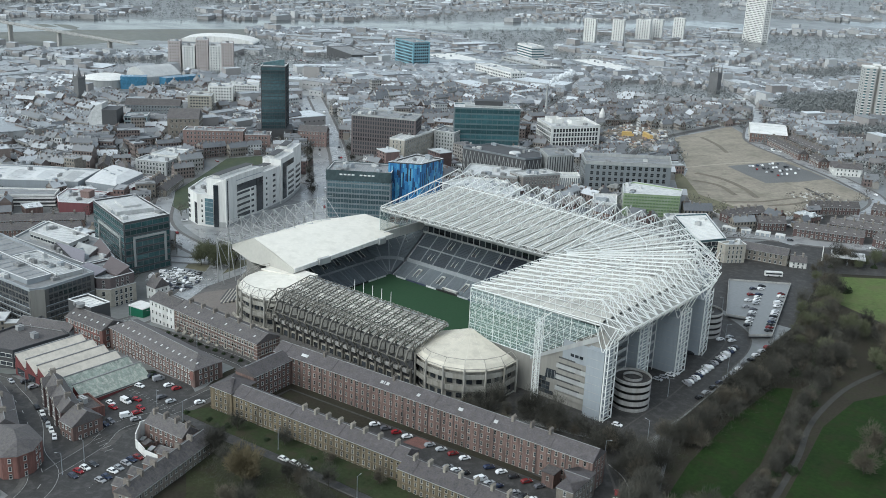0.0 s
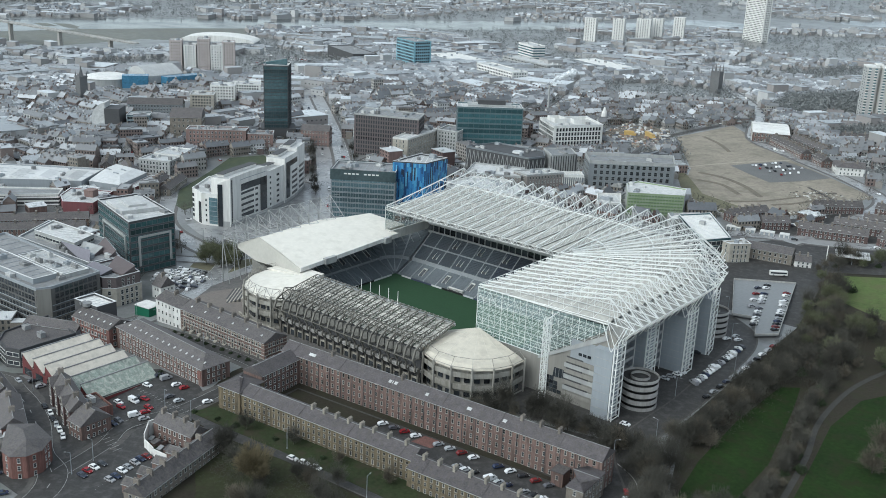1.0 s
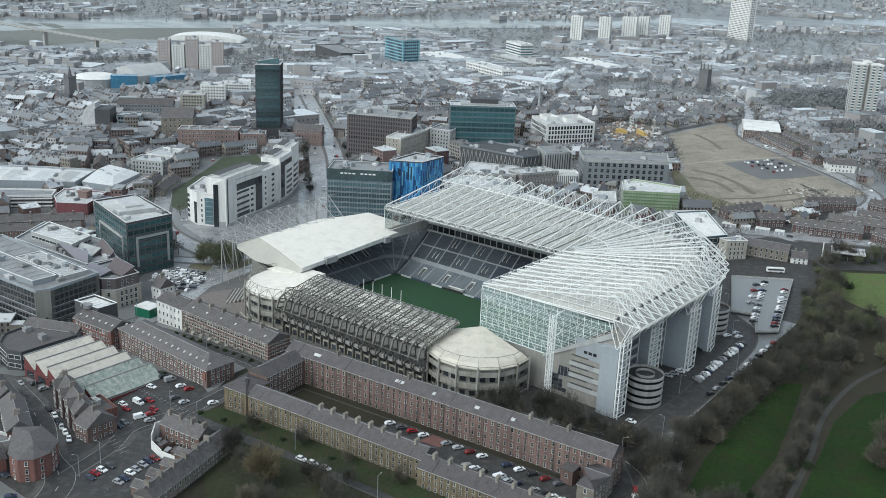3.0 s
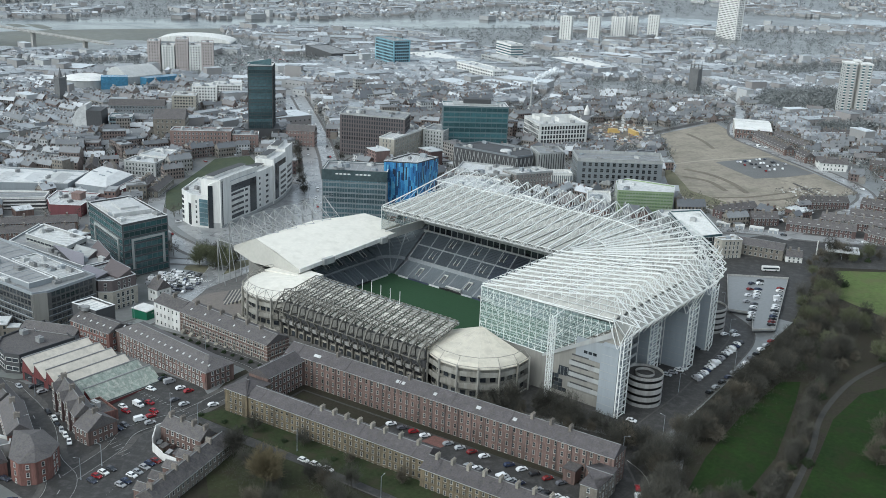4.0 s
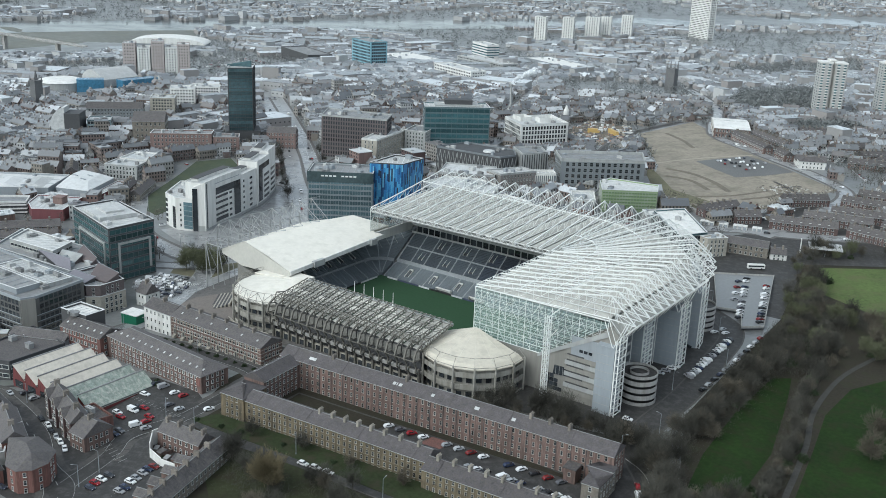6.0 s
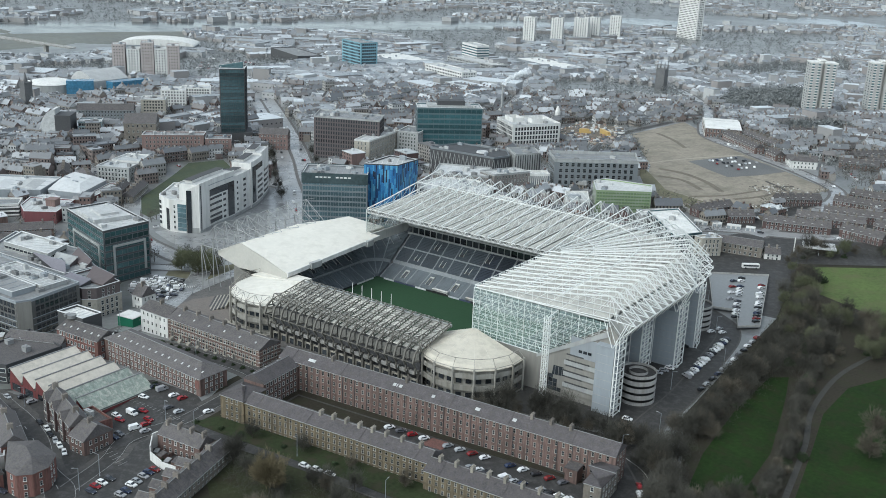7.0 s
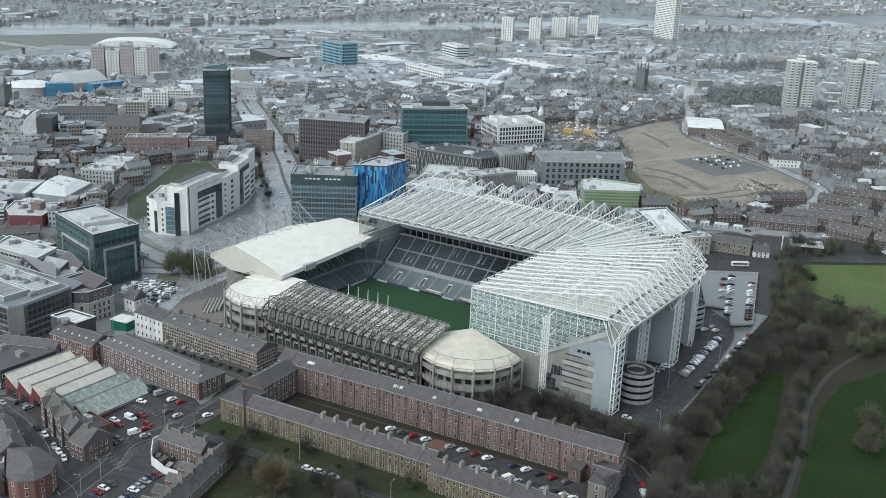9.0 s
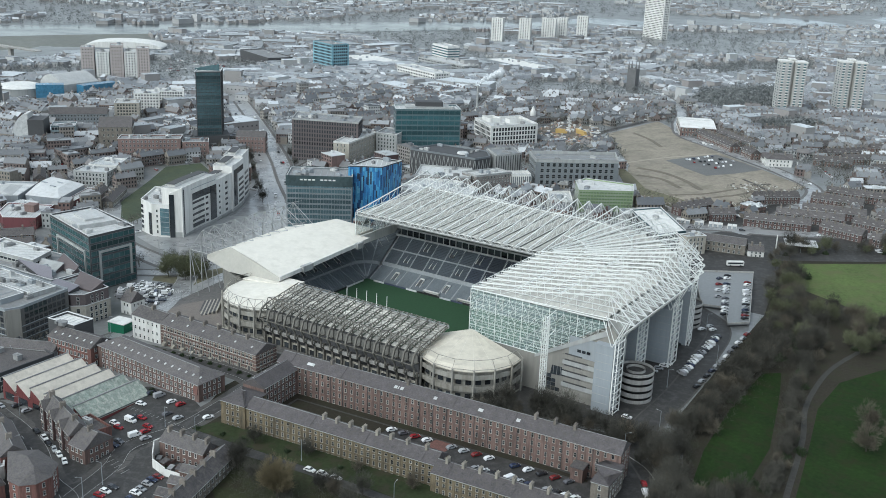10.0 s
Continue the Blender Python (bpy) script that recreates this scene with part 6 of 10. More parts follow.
# raised party walls across the slate roofs
for blk, n, w_, D, E_, R_ in ((front_w, 13, 6.1, 10.0, 11.4, 2.6), (front_e, 8, 6.3, 10.5, 11.0, 2.8), (back_r, 22, 6.5, 10.5, 13.5, 3.0)):
    k = R_ / (D / 2)
    me = Geo().hexa([(-0.17, -0.3, E_ - 0.3 * k), (0.17, -0.3, E_ - 0.3 * k), (0.17, D / 2, E_ + R_), (-0.17, D / 2, E_ + R_), (-0.17, -0.3, E_ + 0.35 - 0.3 * k), (0.17, -0.3, E_ + 0.35 - 0.3 * k), (0.17, D / 2, E_ + R_ + 0.35), (-0.17, D / 2, E_ + R_ + 0.35)])
    me.hexa([(-0.17, D / 2, E_ + R_), (0.17, D / 2, E_ + R_), (0.17, D + 0.3, E_ - 0.3 * k), (-0.17, D + 0.3, E_ - 0.3 * k), (-0.17, D / 2, E_ + R_ + 0.35), (0.17, D / 2, E_ + R_ + 0.35), (0.17, D + 0.3, E_ + 0.35 - 0.3 * k), (-0.17, D + 0.3, E_ + 0.35 - 0.3 * k)])
    me = me.mesh("party_wall", SLATE_BROWN)
    for i in range(1, n + 1):
        if i % 4 == 1:
            part("party_wall", me, None, blk[2], m=Matrix.Translation((w_ * i, 0, 0)))
# string courses and cornices of the stone fronts
for blk, L in ((front_w, 85.3), (front_e, 55), (pav_w, 12)):
    for z in (3.2, 6.2, 10.4):
        part("string_course", Geo().box(-0.05, -0.28, z, L + 0.05, -0.01, z + 0.28), SANDSTONE, blk[1])
# small back yards walls, sheds in the courtyard
for i in range(9):
    p = tp(100 + 5.5 * i, 12.5)
    part("yard_wall", Geo().box(-0.15, 0, 0, 0.15, 4.5, 1.9), BRICK_BROWN, front_e[0], m=pose(3 + 5.5 * i, 10.6, 1.2))
p = tp(139.5, 33.5)
sh = thing("brick_annex", "small brown brick annex with flat roof against the range", "annex", m=pose(p[0], p[1], -0.8, 0, 0, TA))
part("wall", Geo().box(-2.4, -2, 0, 2.4, 3.6, 6.4), BRICK_BROWN, sh)
part("roof", Geo().box(-2.7, -2.3, 6.4, 2.7, 3.6, 6.8), SLATE, sh)
part("window", window_mesh(1.1, 1.6, WIN_DULL, GLASS_DARK), None, sh, m=Matrix.Translation((0, -2, 3.6)))

# brick warehouse with slate roof and its left wing
wh = pitched_block("brick_warehouse", "long red-brown brick warehouse with hipped slate roof and rooflights", "warehouse", (-393.3, 246.2), (-327, 243.6), 14.5, -3.2, 7.6, 3.4, BRICK_BROWN, SLATE, 4, (1.3, 1.6, 2.7), hip=True, skylights=15, bars=2)
part("sign_panel", Geo().box(63.2, -0.25, 6.5, 65.6, -0.05, 10.0), BRICK_RED, wh[1], "small dark red wall sign with pale bars").data.materials.append(WHITE_PAINT)
pitched_block("brick_warehouse", "lower red brick wing with slate roof and rooflights", "warehouse", (-421, 240.5), (-393.8, 242.6), 13, -6, 6.6, 3.0, BRICK_RED, SLATE, 4, (1.4, 1.7, 2.4), skylights=6, bars=2)
b = flat_block("stair_block", "dark clad block with white flat roof above the brick wing", "building", [(-429, 247), (-412, 248.5), (-412, 259), (-429, 258)], -6, 10.5, DARK_CLAD, WHITE_PAINT, 4, plant=0)
part("roof_tank", Geo().tube(0, 0, 0, 1.6, 2.2, None, 16).box(-4, -1.6, 0, -2.6, 1.6, 1.2), FELT, b[0], m=Matrix.Translation((2, -5.8, 10.6 - b[3])))

# saw-tooth shed
shed = thing("saw_tooth_shed", "red brick shed with row of pale saw-tooth roofs", "shed", m=Matrix.Translation((-403.5, 205.4, -7)))
ROOF_A = surface("pale_corrugated_roof", (0.56, 0.51, 0.44), 0.8, 0.15, 0.6, 0.1, 0.2, stain=(0.45, 0.41, 0.35), rand=0.08)
ROOF_B = surface("mossy_corrugated_roof", (0.23, 0.265, 0.23), 0.75, 0.5, 1.2, 0.2, 0.3, stain=(0.42, 0.42, 0.37), streak=True)
SHED_RED = surface("red_painted_brick", (0.15, 0.045, 0.045), 0.8, 0.35, 2.0, 0.2, 0.3, stain=(0.1, 0.035, 0.035), streak=True, spec=0.3)
take([(-408, 203), (-352, 203), (-352, 239), (-408, 239)])
for k in range(6):
    x0 = 9.17 * k
    v = [(x0 - 1.2, 5.6), (x0, 10.5), (x0 + 7.97, 5.6)]
    prof = [(x0 - 1.2, -2), (x0 + 7.97, -2)] + v[::-1]
    for y in (0.0, 31.6):
        g = Geo().add([(x, y, z) for x, z in prof] + [(x, y + 0.4, z) for x, z in prof], [(0, 1, 2, 3, 4), (9, 8, 7, 6, 5)] + [(i, 5 + i, 5 + (i + 1) % 5, (i + 1) % 5) for i in range(5)])
        part("gable_wall", g, SHED_RED, shed)
    g = Geo().extrude([(x0 - 0.1, 10.55), (x0 + 8.2, 5.55), (x0 + 8.2, 5.8), (x0, 10.85)], -0.4, 32.4)
    part("roof_slope", g, ROOF_A if k < 4 else ROOF_B, shed)
    part("ridge_cap", Geo().box(x0 - 0.25, -0.45, 10.7, x0 + 0.3, 32.45, 11.05), FELT, shed)
    part("roof_light", Geo().hexa([(x0 - 1.3, 0, 5.5), (x0 - 1.1, 0, 5.5), (x0 - 1.1, 32, 5.5), (x0 - 1.3, 32, 5.5), (x0 - 0.1, 0, 10.6), (x0, 0, 10.6), (x0, 32, 10.6), (x0 - 0.1, 32, 10.6)]), GLASS_GREY, shed)
    part("shop_front", Geo().box(x0 + 0.6, -0.15, 1, x0 + 6.2, -0.01, 4.2), GLASS_DARK, shed)
    part("gutter", Geo().box(x0 + 7.4, -0.4, 5.4, x0 + 8.1, 32.4, 6.15), DARK_CLAD, shed)
part("side_wall", Geo().box(53.7, 0, -2, 54.1, 32, 5.6), SHED_RED, shed)

# curved dark-roofed building at the left of the shed
flat_block("low_hall", "low curved hall with dark flat roof and glazed base", "hall", [(-436, 214), (-428, 207), (-418, 205), (-411, 208), (-411, 236), (-440, 239)], -7, 1.2, DARK_CLAD, SLATE, 2, band=(1.8, 2.5), plant=2, seed=3)
pitched_block("low_hall", "grey pitched hall beside the shed", "hall", (-440, 226), (-414, 238), 9, -6, 1.6, 2.2, GREY_CLAD, SLATE, 1, None)

# corner pub and shops
pitched_block("corner_pub", "red brick corner pub with stone-dressed gables", "pub", (-368, 197.5), (-337, 187.5), 8, -5, 5.0, 3.8, MAROON, SLATE, 2, (1.2, 1.8, 2.4), chimneys=[3, 15, 28])
for k in range(3):
    p = Vector((-364 + 9.6 * k, 196.1 - 3.1 * k))
    gbl = thing("gable_bay", "stone-dressed gabled bay on the brick pub front", "bay", "bays of the pub", pose(p.x, p.y, -5, 0, 0, -17.9))
    part("wall", Geo().add([(-2.2, -0.8, 0), (2.2, -0.8, 0), (2.2, 1, 0), (-2.2, 1, 0), (-2.2, -0.8, 10), (2.2, -0.8, 10), (2.2, 1, 10), (-2.2, 1, 10), (0, -0.8, 12.8), (0, 1, 12.8)], [(0, 1, 5, 8, 4), (3, 7, 9, 6, 2), (1, 2, 6, 5), (0, 4, 7, 3), (4, 8, 9, 7), (5, 6, 9, 8)]), MAROON, gbl)
    part("gable_coping", Geo().beam((-2.3, -0.95, 9.9), (0, -0.95, 13.1), 0.2).beam((0, -0.95, 13.1), (2.3, -0.95, 9.9), 0.2).box(-2.25, -0.95, 4.0, 2.25, -0.81, 4.3), CREAM_STONE, gbl, "cream stone gable dressing")
    for z in (1.2, 4.6, 7.6):
        part("window", window_mesh(2.2, 2.2, WIN_FRAME, GLASS_DARK), None, gbl, m=Matrix.Translation((0, -0.8, z)))
    part("roof", Geo().hexa([(-2.5, -1, 9.8), (0, -1, 13.0), (0, 4, 13.0), (-2.5, 4, 9.8), (-2.5, -1, 10), (0, -1, 13.3), (0, 4, 13.3), (-2.5, 4, 10)]).hexa([(0, -1, 13.0), (2.5, -1, 9.8), (2.5, 4, 9.8), (0, 4, 13.0), (0, -1, 13.3), (2.5, -1, 10), (2.5, 4, 10), (0, 4, 13.3)]), SLATE, gbl)
pitched_block("brick_house", "red brick gabled house behind the pub", "house", (-336, 186.2), (-327, 186.2), 13, -4.5, 2.6, 4.4, BRICK_BROWN, SLATE, 2, (1.1, 1.6, 2.4), chimneys=1)
flat_block("shop_extension", "low flat-roofed brick extension with dark roof", "extension", [(-352, 199), (-338, 197), (-336, 206), (-351, 208)], -4, 0.8, BRICK_RED, SLATE, 1, win=(1.6, 1.2, 2.6), plant=2, seed=5)

# rounded brick building and its neighbours by the street corner
rb = flat_block("round_corner_building", "three-storey red brick building with rounded corner and dark hipped roof", "building", [(-343, 166), (-326, 154), (-320, 154), (-316.5, 158), (-316.5, 164), (-322, 171), (-336, 173)], -4, 5.2, BRICK_RED, SLATE, 3, win=(1.1, 1.7, 2.5), plant=0, parapet=0.3, seed=6)
lp = inset(rb[2], -0.4)
cxm, cym = sum(p[0] for p in lp) / len(lp), sum(p[1] for p in lp) / len(lp)
zt = 5.2 - rb[3] + 0.32
part("hipped_roof", Geo().add([(x, y, zt) for x, y in lp] + [(cxm - 4, cym + 1.6, zt + 3.6), (cxm + 4, cym - 1.6, zt + 3.6)], [(i, (i + 1) % 7, 8 if i in (1, 2, 3, 4) else 7) for i in range(7)] + [(1, 8, 7), (5, 7, 8)]), SLATE, rb[0])
pitched_block("brick_house", "brown brick house with steep slate roof on the lane", "house", (-372, 176), (-346, 164.5), 9, -5, 3, 3.4, BRICK_RED, SLATE, 2, (1.1, 1.6, 2.6), chimneys=2)
pitched_block("brick_house", "brick house with slate roof behind the corner", "house", (-352, 152), (-332, 146), 9, -5, 2.4, 3.4, BRICK_RED, SLATE, 2, (1.1, 1.6, 2.6), chimneys=2)
pitched_block("brick_house", "terraced brick house with slate roof on the lane", "house", (-398, 182), (-376, 177), 9, -6, 1.5, 3.4, BRICK_BROWN, SLATE, 2, (1.1, 1.6, 2.6), chimneys=2)
flat_block("white_garage", "white rendered garage with round end", "garage", [(-350, 158), (-344, 158), (-342, 163), (-346, 166), (-352, 164)], -4, 0.5, WHITE_PAINT, FELT, 1, plant=0)

# small stone terrace by the corner car park
pitched_block("small_terrace", "small grey-roofed stone terrace facing the gardens", "terrace", (-266.5, 172), (-279.5, 216), 8.5, -3, 3.8, 3.0, GREY_STONE, SLATE, 2, (1.1, 1.7, 2.8), chimneys=[2, 9, 16, 23, 30, 37], sides=(0, 1, 3))
pitched_block("small_terrace", "grey-roofed stone terrace turning the corner", "terrace", (-309.5, 206.5), (-288.5, 208.5), 8, -3, 3.8, 3.0, BRICK_BROWN, SLATE, 2, (1.1, 1.7, 2.8), chimneys=[2, 8, 14, 20])
for i in range(4):
    pitched_block("rear_wing", "narrow rear wing with slate roof behind the terrace", "house wing", (-282.5 - 2.4 * i, 174 + 8.0 * i), (-277.2 - 2.4 * i, 175.4 + 8.0 * i), 4.2, -3, 1.6, 1.6, BRICK_BROWN, SLATE, 2, None, group="wings behind the terrace")
g = Geo()
for a, b_, z in (((-311.5, 205.5), (-305.5, 199.5), 5.6), ((-305.5, 199.5), (-297, 197.5), 3.4), ((-297, 197.5), (-288.5, 198.5), 3.0), ((-311.5, 205.5), (-311, 212), 6.4)):
    d = (Vector(b_) - Vector(a)).normalized()
    n = Vector((-d.y, d.x)) * 0.2
    g.prism(ccw([tuple(Vector(a) - n), tuple(Vector(b_) - n), tuple(Vector(b_) + n), tuple(Vector(a) + n)]), -4, z - 3)
tagged(part("yard_wall", g, WHITE_PAINT), "high white rendered yard wall round the terrace's back yards", "wall")

# sheds and lean-tos in the terrace's back yards
for i, (x, y, w_, d_, h_) in enumerate(((-302, 202, 2.4, 3.0, 2.4), (-297, 200.5, 1.8, 2.2, 2.1), (-293, 201.5, 2.6, 3.4, 2.8), (-306, 203, 1.6, 2.0, 2.0), (-289.5, 200, 2.0, 2.2, 2.3))):
    sh = thing("yard_shed", ("small brick lean-to in a back yard", "weathered timber yard shed with felt roof")[i % 2], "shed", "back yard sheds", pose(x, y, gz(x, y), 0, 0, 8 * i))
    part("wall", Geo().box(-w_ / 2, -d_ / 2, -0.3, w_ / 2, d_ / 2, h_), BRICK_BROWN if i % 2 == 0 else DARK_STEEL, sh)
    part("roof", Geo().hexa([(-w_ / 2 - 0.15, -d_ / 2 - 0.15, h_), (w_ / 2 + 0.15, -d_ / 2 - 0.15, h_), (w_ / 2 + 0.15, d_ / 2 + 0.15, h_ + 0.6), (-w_ / 2 - 0.15, d_ / 2 + 0.15, h_ + 0.6), (-w_ / 2 - 0.15, -d_ / 2 - 0.15, h_ + 0.12), (w_ / 2 + 0.15, -d_ / 2 - 0.15, h_ + 0.12), (w_ / 2 + 0.15, d_ / 2 + 0.15, h_ + 0.72), (-w_ / 2 - 0.15, d_ / 2 + 0.15, h_ + 0.72)]), FELT if i % 2 else SLATE, sh)
for i in range(5):
    p = Vector((-305, 201)).lerp(Vector((-289, 202)), i / 4)
    part("yard_divider", Geo().box(-0.12, 0, -0.3, 0.12, 5.5, 1.8), BRICK_BROWN, None, m=pose(p.x, p.y, gz(p.x, p.y)))
    tagged(bpy.data.objects["yard_divider" if i == 0 else "yard_divider.%03d" % i], "brown brick wall between two back yards", "wall", "yard dividers")

# row of houses between warehouse and stadium
pitched_block("town_terrace", "white rendered end house with slate roof", "terrace", (-410, 280), (-390.4, 280), 12, -4, 8.0, 3.0, WHITE_PAINT, SLATE, 3, (1.0, 1.6, 3.0), chimneys=[9], group="houses by the stadium")
tt = pitched_block("town_terrace", "stone and brick town terrace with white sashes and slate roof", "terrace", (-390, 280), (-329, 280), 13.5, -2, 8.2, 3.0, BRICK_BROWN, SLATE, 3, (1.3, 1.9, 2.4), chimneys=[5, 14, 23, 32, 41, 50], skylights=6, group="houses by the stadium", sides=(0, 1, 3))
for z in (3.2, 4.9, 6.6, 8.3, 10.0):
    part("string_course", Geo().box(-0.05, -0.2, z, 61.05, -0.01, z + 0.22).box(61.01, 0, z, 61.2, 13.5, z + 0.22), CREAM_STONE, tt[1])
for i in range(10):
    b_ = thing("front_steps", "pale stone entrance steps before a terrace door", "steps", "steps of the terrace", pose(-387 + 6 * i, 279.9, -1.2))
    part("step", Geo().box(-0.9, -1.6, -1, 0.9, 0, 0.2).box(-0.9, -1.1, 0.2, 0.9, 0, 0.5).box(-0.9, -0.6, 0.5, 0.9, 0, 0.8), CREAM_STONE, b_)
    part("door", Geo().box(-0.55, -0.12, 0.8, 0.55, -0.01, 3.0), DARK_CLAD, b_)
    part("door_case", Geo().box(-0.9, -0.3, 0.8, -0.6, -0.01, 3.3).box(0.6, -0.3, 0.8, 0.9, -0.01, 3.3).box(-1.0, -0.35, 3.3, 1.0, -0.01, 3.6), CREAM_STONE, b_)
g = Geo()
rp = curve_pts([(-386, 313), (-376, 308.5), (-366, 306.5), (-349, 304.7)], 2.5)
for i, (a, b) in enumerate(zip(rp, rp[1:])):
    n_ = Vector((-(b - a).y, (b - a).x)).normalized() * 0.4
    z_ = gz(a.x, a.y)
    g.prism(ccw([tuple(a - n_), tuple(b - n_), tuple(b + n_), tuple(a + n_)]), z_ - 1, z_ + 1.3 + 0.1 * i)
tagged(part("ramp_wall", g, CREAM_STONE), "curved pale stone ramp wall round the stadium corner", "wall", kind="structure")
kio = thing("green_kiosk", "green clad kiosk with white flat roof", "kiosk", m=pose(-423, 284, gz(-423, 284), 0, 0, 8))
part("wall", Geo().box(-5, -4, -1, 5, 4, 5), surface("green_hoarding", (0.01, 0.13, 0.07), 0.5, 0.1), kio)
part("roof", Geo().box(-5.3, -4.3, 5, 5.3, 4.3, 5.4), WHITE_PAINT, kio)
pitched_block("white_cottage", "white cottage with steep dark roof", "house", (-446, 303), (-438, 303), 9, -8, 0.5, 4.6, WHITE_PAINT, SLATE, 2, (1.0, 1.4, 2.4), chimneys=1)
# wide stone steps by the stadium corner
stp = thing("plaza_steps", "stone seating steps with dark risers at the stadium corner", "steps", m=pose(-406, 318, gz(-406, 318) - 1.0, 0, 0, 126))
for k in range(5):
    part("tread", Geo().box(0.8 * k, -2.0 * k - 2.0, 0, 24 - 0.5 * k, -2.0 * k - 1.15, 1.0 + 0.5 * k), CREAM_STONE, stp)
    part("seat_board", Geo().box(0.8 * k, -2.0 * k - 1.15, 0, 24 - 0.5 * k, -2.0 * k, 0.75 + 0.5 * k), DARK_CLAD, stp)

# sloping metal roofs rising over the stone hotel and the low office behind
MAUVE = surface("mauve_metal_roof", (0.17, 0.16, 0.18), 0.5, 0.15, 0.8, 0.1, 0.05, streak=True)
def sloping_roof(label, quad, z0, zs, mat):
    """A mono-pitch roof storey: a quad on the plan with its own height at each corner."""
    cx_, cy_ = sum(p[0] for p in quad) / 4, sum(p[1] for p in quad) / 4
    t = thing("sloping_roof", label, "roof", "sloping roofs by the hotels", Matrix.Translation((cx_, cy_, z0)))
    q = [(x - cx_, y - cy_) for x, y in quad]
    part("wall", Geo().add([(x, y, 0) for x, y in q] + [(x, y, h) for (x, y), h in zip(q, zs)], [(0, 1, 5, 4), (1, 2, 6, 5), (2, 3, 7, 6), (3, 0, 4, 7), (3, 2, 1, 0), (4, 5, 6, 7)]), DARK_CLAD if mat is MAUVE else BROWN_CLAD, t)
    o = [(x * 1.03, y * 1.03) for x, y in q]
    part("slope", Geo().hexa([(x, y, h + 0.02) for (x, y), h in zip(o, zs)] + [(x, y, h + 0.3) for (x, y), h in zip(o, zs)]), mat, t)
    part("ridge_cap", Geo().beam((*o[2], zs[2] + 0.35), (*o[3], zs[3] + 0.35), 0.16), GREY_CLAD, t)


sloping_roof("mauve metal sloping roof on the low office", [(-492, 287.5), (-480.5, 287.8), (-489, 293.5), (-514, 291)], 7.05, (0.8, 0.8, 4.2, 4.2), MAUVE)
sloping_roof("grey metal sloping roof on the low office", [(-503, 295), (-489, 295.5), (-491, 303), (-507, 301)], 7.05, (0.8, 0.8, 3.6, 3.6), PALE_CLAD)
sloping_roof("brown metal sloping roof on the low office", [(-500, 304.5), (-479.5, 299.5), (-480, 304), (-504, 313)], 7.05, (1.0, 1.0, 4.0, 4.0), BROWN_CLAD)
sloping_roof("brown metal sloping roof on the stone hotel", [(-462, 286.5), (-448.5, 287), (-449, 295), (-470, 298)], 8.05, (0.8, 0.8, 3.8, 3.8), BROWN_CLAD)
sloping_roof("brown metal lean-to roof storey on the stone hotel", [(-473, 278.5), (-456, 278.5), (-456, 285.5), (-473, 285.5)], 8.05, (0.6, 0.6, 2.4, 2.4), MAUVE)

# hotels and offices at the left
TAUPE = surface("taupe_cladding", (0.1, 0.098, 0.092), 0.7, 0.2, 0.6, 0.1, 0.1, streak=True)
HOTEL = [(-545, 234), (-450, 239), (-447.5, 245.5), (-451.5, 275.5), (-545, 275)]
gh = flat_block("grey_hotel", "large grey clad hotel with dark window rows", "hotel", HOTEL, -7.5, 12, TAUPE, FELT, 6, frame_mat=DARK_CLAD, win=(2.3, 2.3, 2.9), plant=10, seed=8, cornice=GREY_CLAD)
hx, hy = gh[0].location.x, gh[0].location.y
wf = wall_frame((-450 - hx, 239 - hy), (-447.5 - hx, 245.5 - hy), 0)
part("end_strip", Geo().box(0.15, -0.45, 0, 6.4, -0.02, 12.2 - gh[3]).box(6.4, -0.6, 0, 6.9, -0.02, 12.2 - gh[3]), END_STONE, gh[0], "blank pale concrete end strip", m=wf)
for p, q in (((-545, 234), (-450, 239)), ((-447.5, 245.5), (-451.5, 275.5))):
    L = (Vector(q) - Vector(p)).length
    for k in range(6):
        part("floor_band", Geo().box(0.3, -0.22, 0.2 + 3.25 * k, L - 0.3, -0.02, 0.55 + 3.25 * k), GREY_CLAD, gh[1], m=wall_frame((p[0] - hx, p[1] - hy), (q[0] - hx, q[1] - hy), 0.5))
flat_block("roof_storey", "grey set-back roof storey on the grey hotel", "building", [(-535, 239), (-459, 243), (-459, 256), (-535, 256)], 12.2, 14.2, GREY_CLAD, FELT, 1, plant=4, seed=9, parapet=0.4)
flat_block("roof_storey", "low pale roof storey behind the set-back attic", "building", [(-500, 258), (-456, 258), (-456, 272), (-500, 272)], 12.2, 13.6, PALE_CLAD, PALE_ROOF, 1, plant=9, seed=19, parapet=0.5)
flat_block("stone_hotel", "brown brick and cream stone hotel with tall windows", "hotel", [(-475, 276.5), (-451.8, 276.5), (-446.5, 281.5), (-446.5, 297), (-475, 303)], -8, 2, CREAM_STONE, FELT, 3, win=(1.6, 2.3, 2.9), plant=0, seed=10)
flat_block("brick_attic", "brown brick upper storeys above cream stone", "building", [(-474.5, 277), (-452, 277), (-447, 282), (-447, 296.5), (-474.5, 302.3)], 3.0, 8, BROWN_CLAD, FELT, 2, win=(1.4, 1.5, 3.2), plant=5, seed=11)
flat_block("office_block", "low wide office with pale stepped roof", "office", [(-566, 314), (-548, 284), (-480, 287), (-478, 305), (-512, 318)], -9, 7, GREY_CLAD, FELT, 4, band=(1.8, 3), plant=18, seed=12)
flat_block("roof_pavilion", "pale set-back roof storey", "building", [(-552, 309), (-542, 291), (-505, 294), (-512, 311)], 7.2, 11, PALE_CLAD, PALE_ROOF, 1, band=(1.4, 3), plant=3, seed=13)

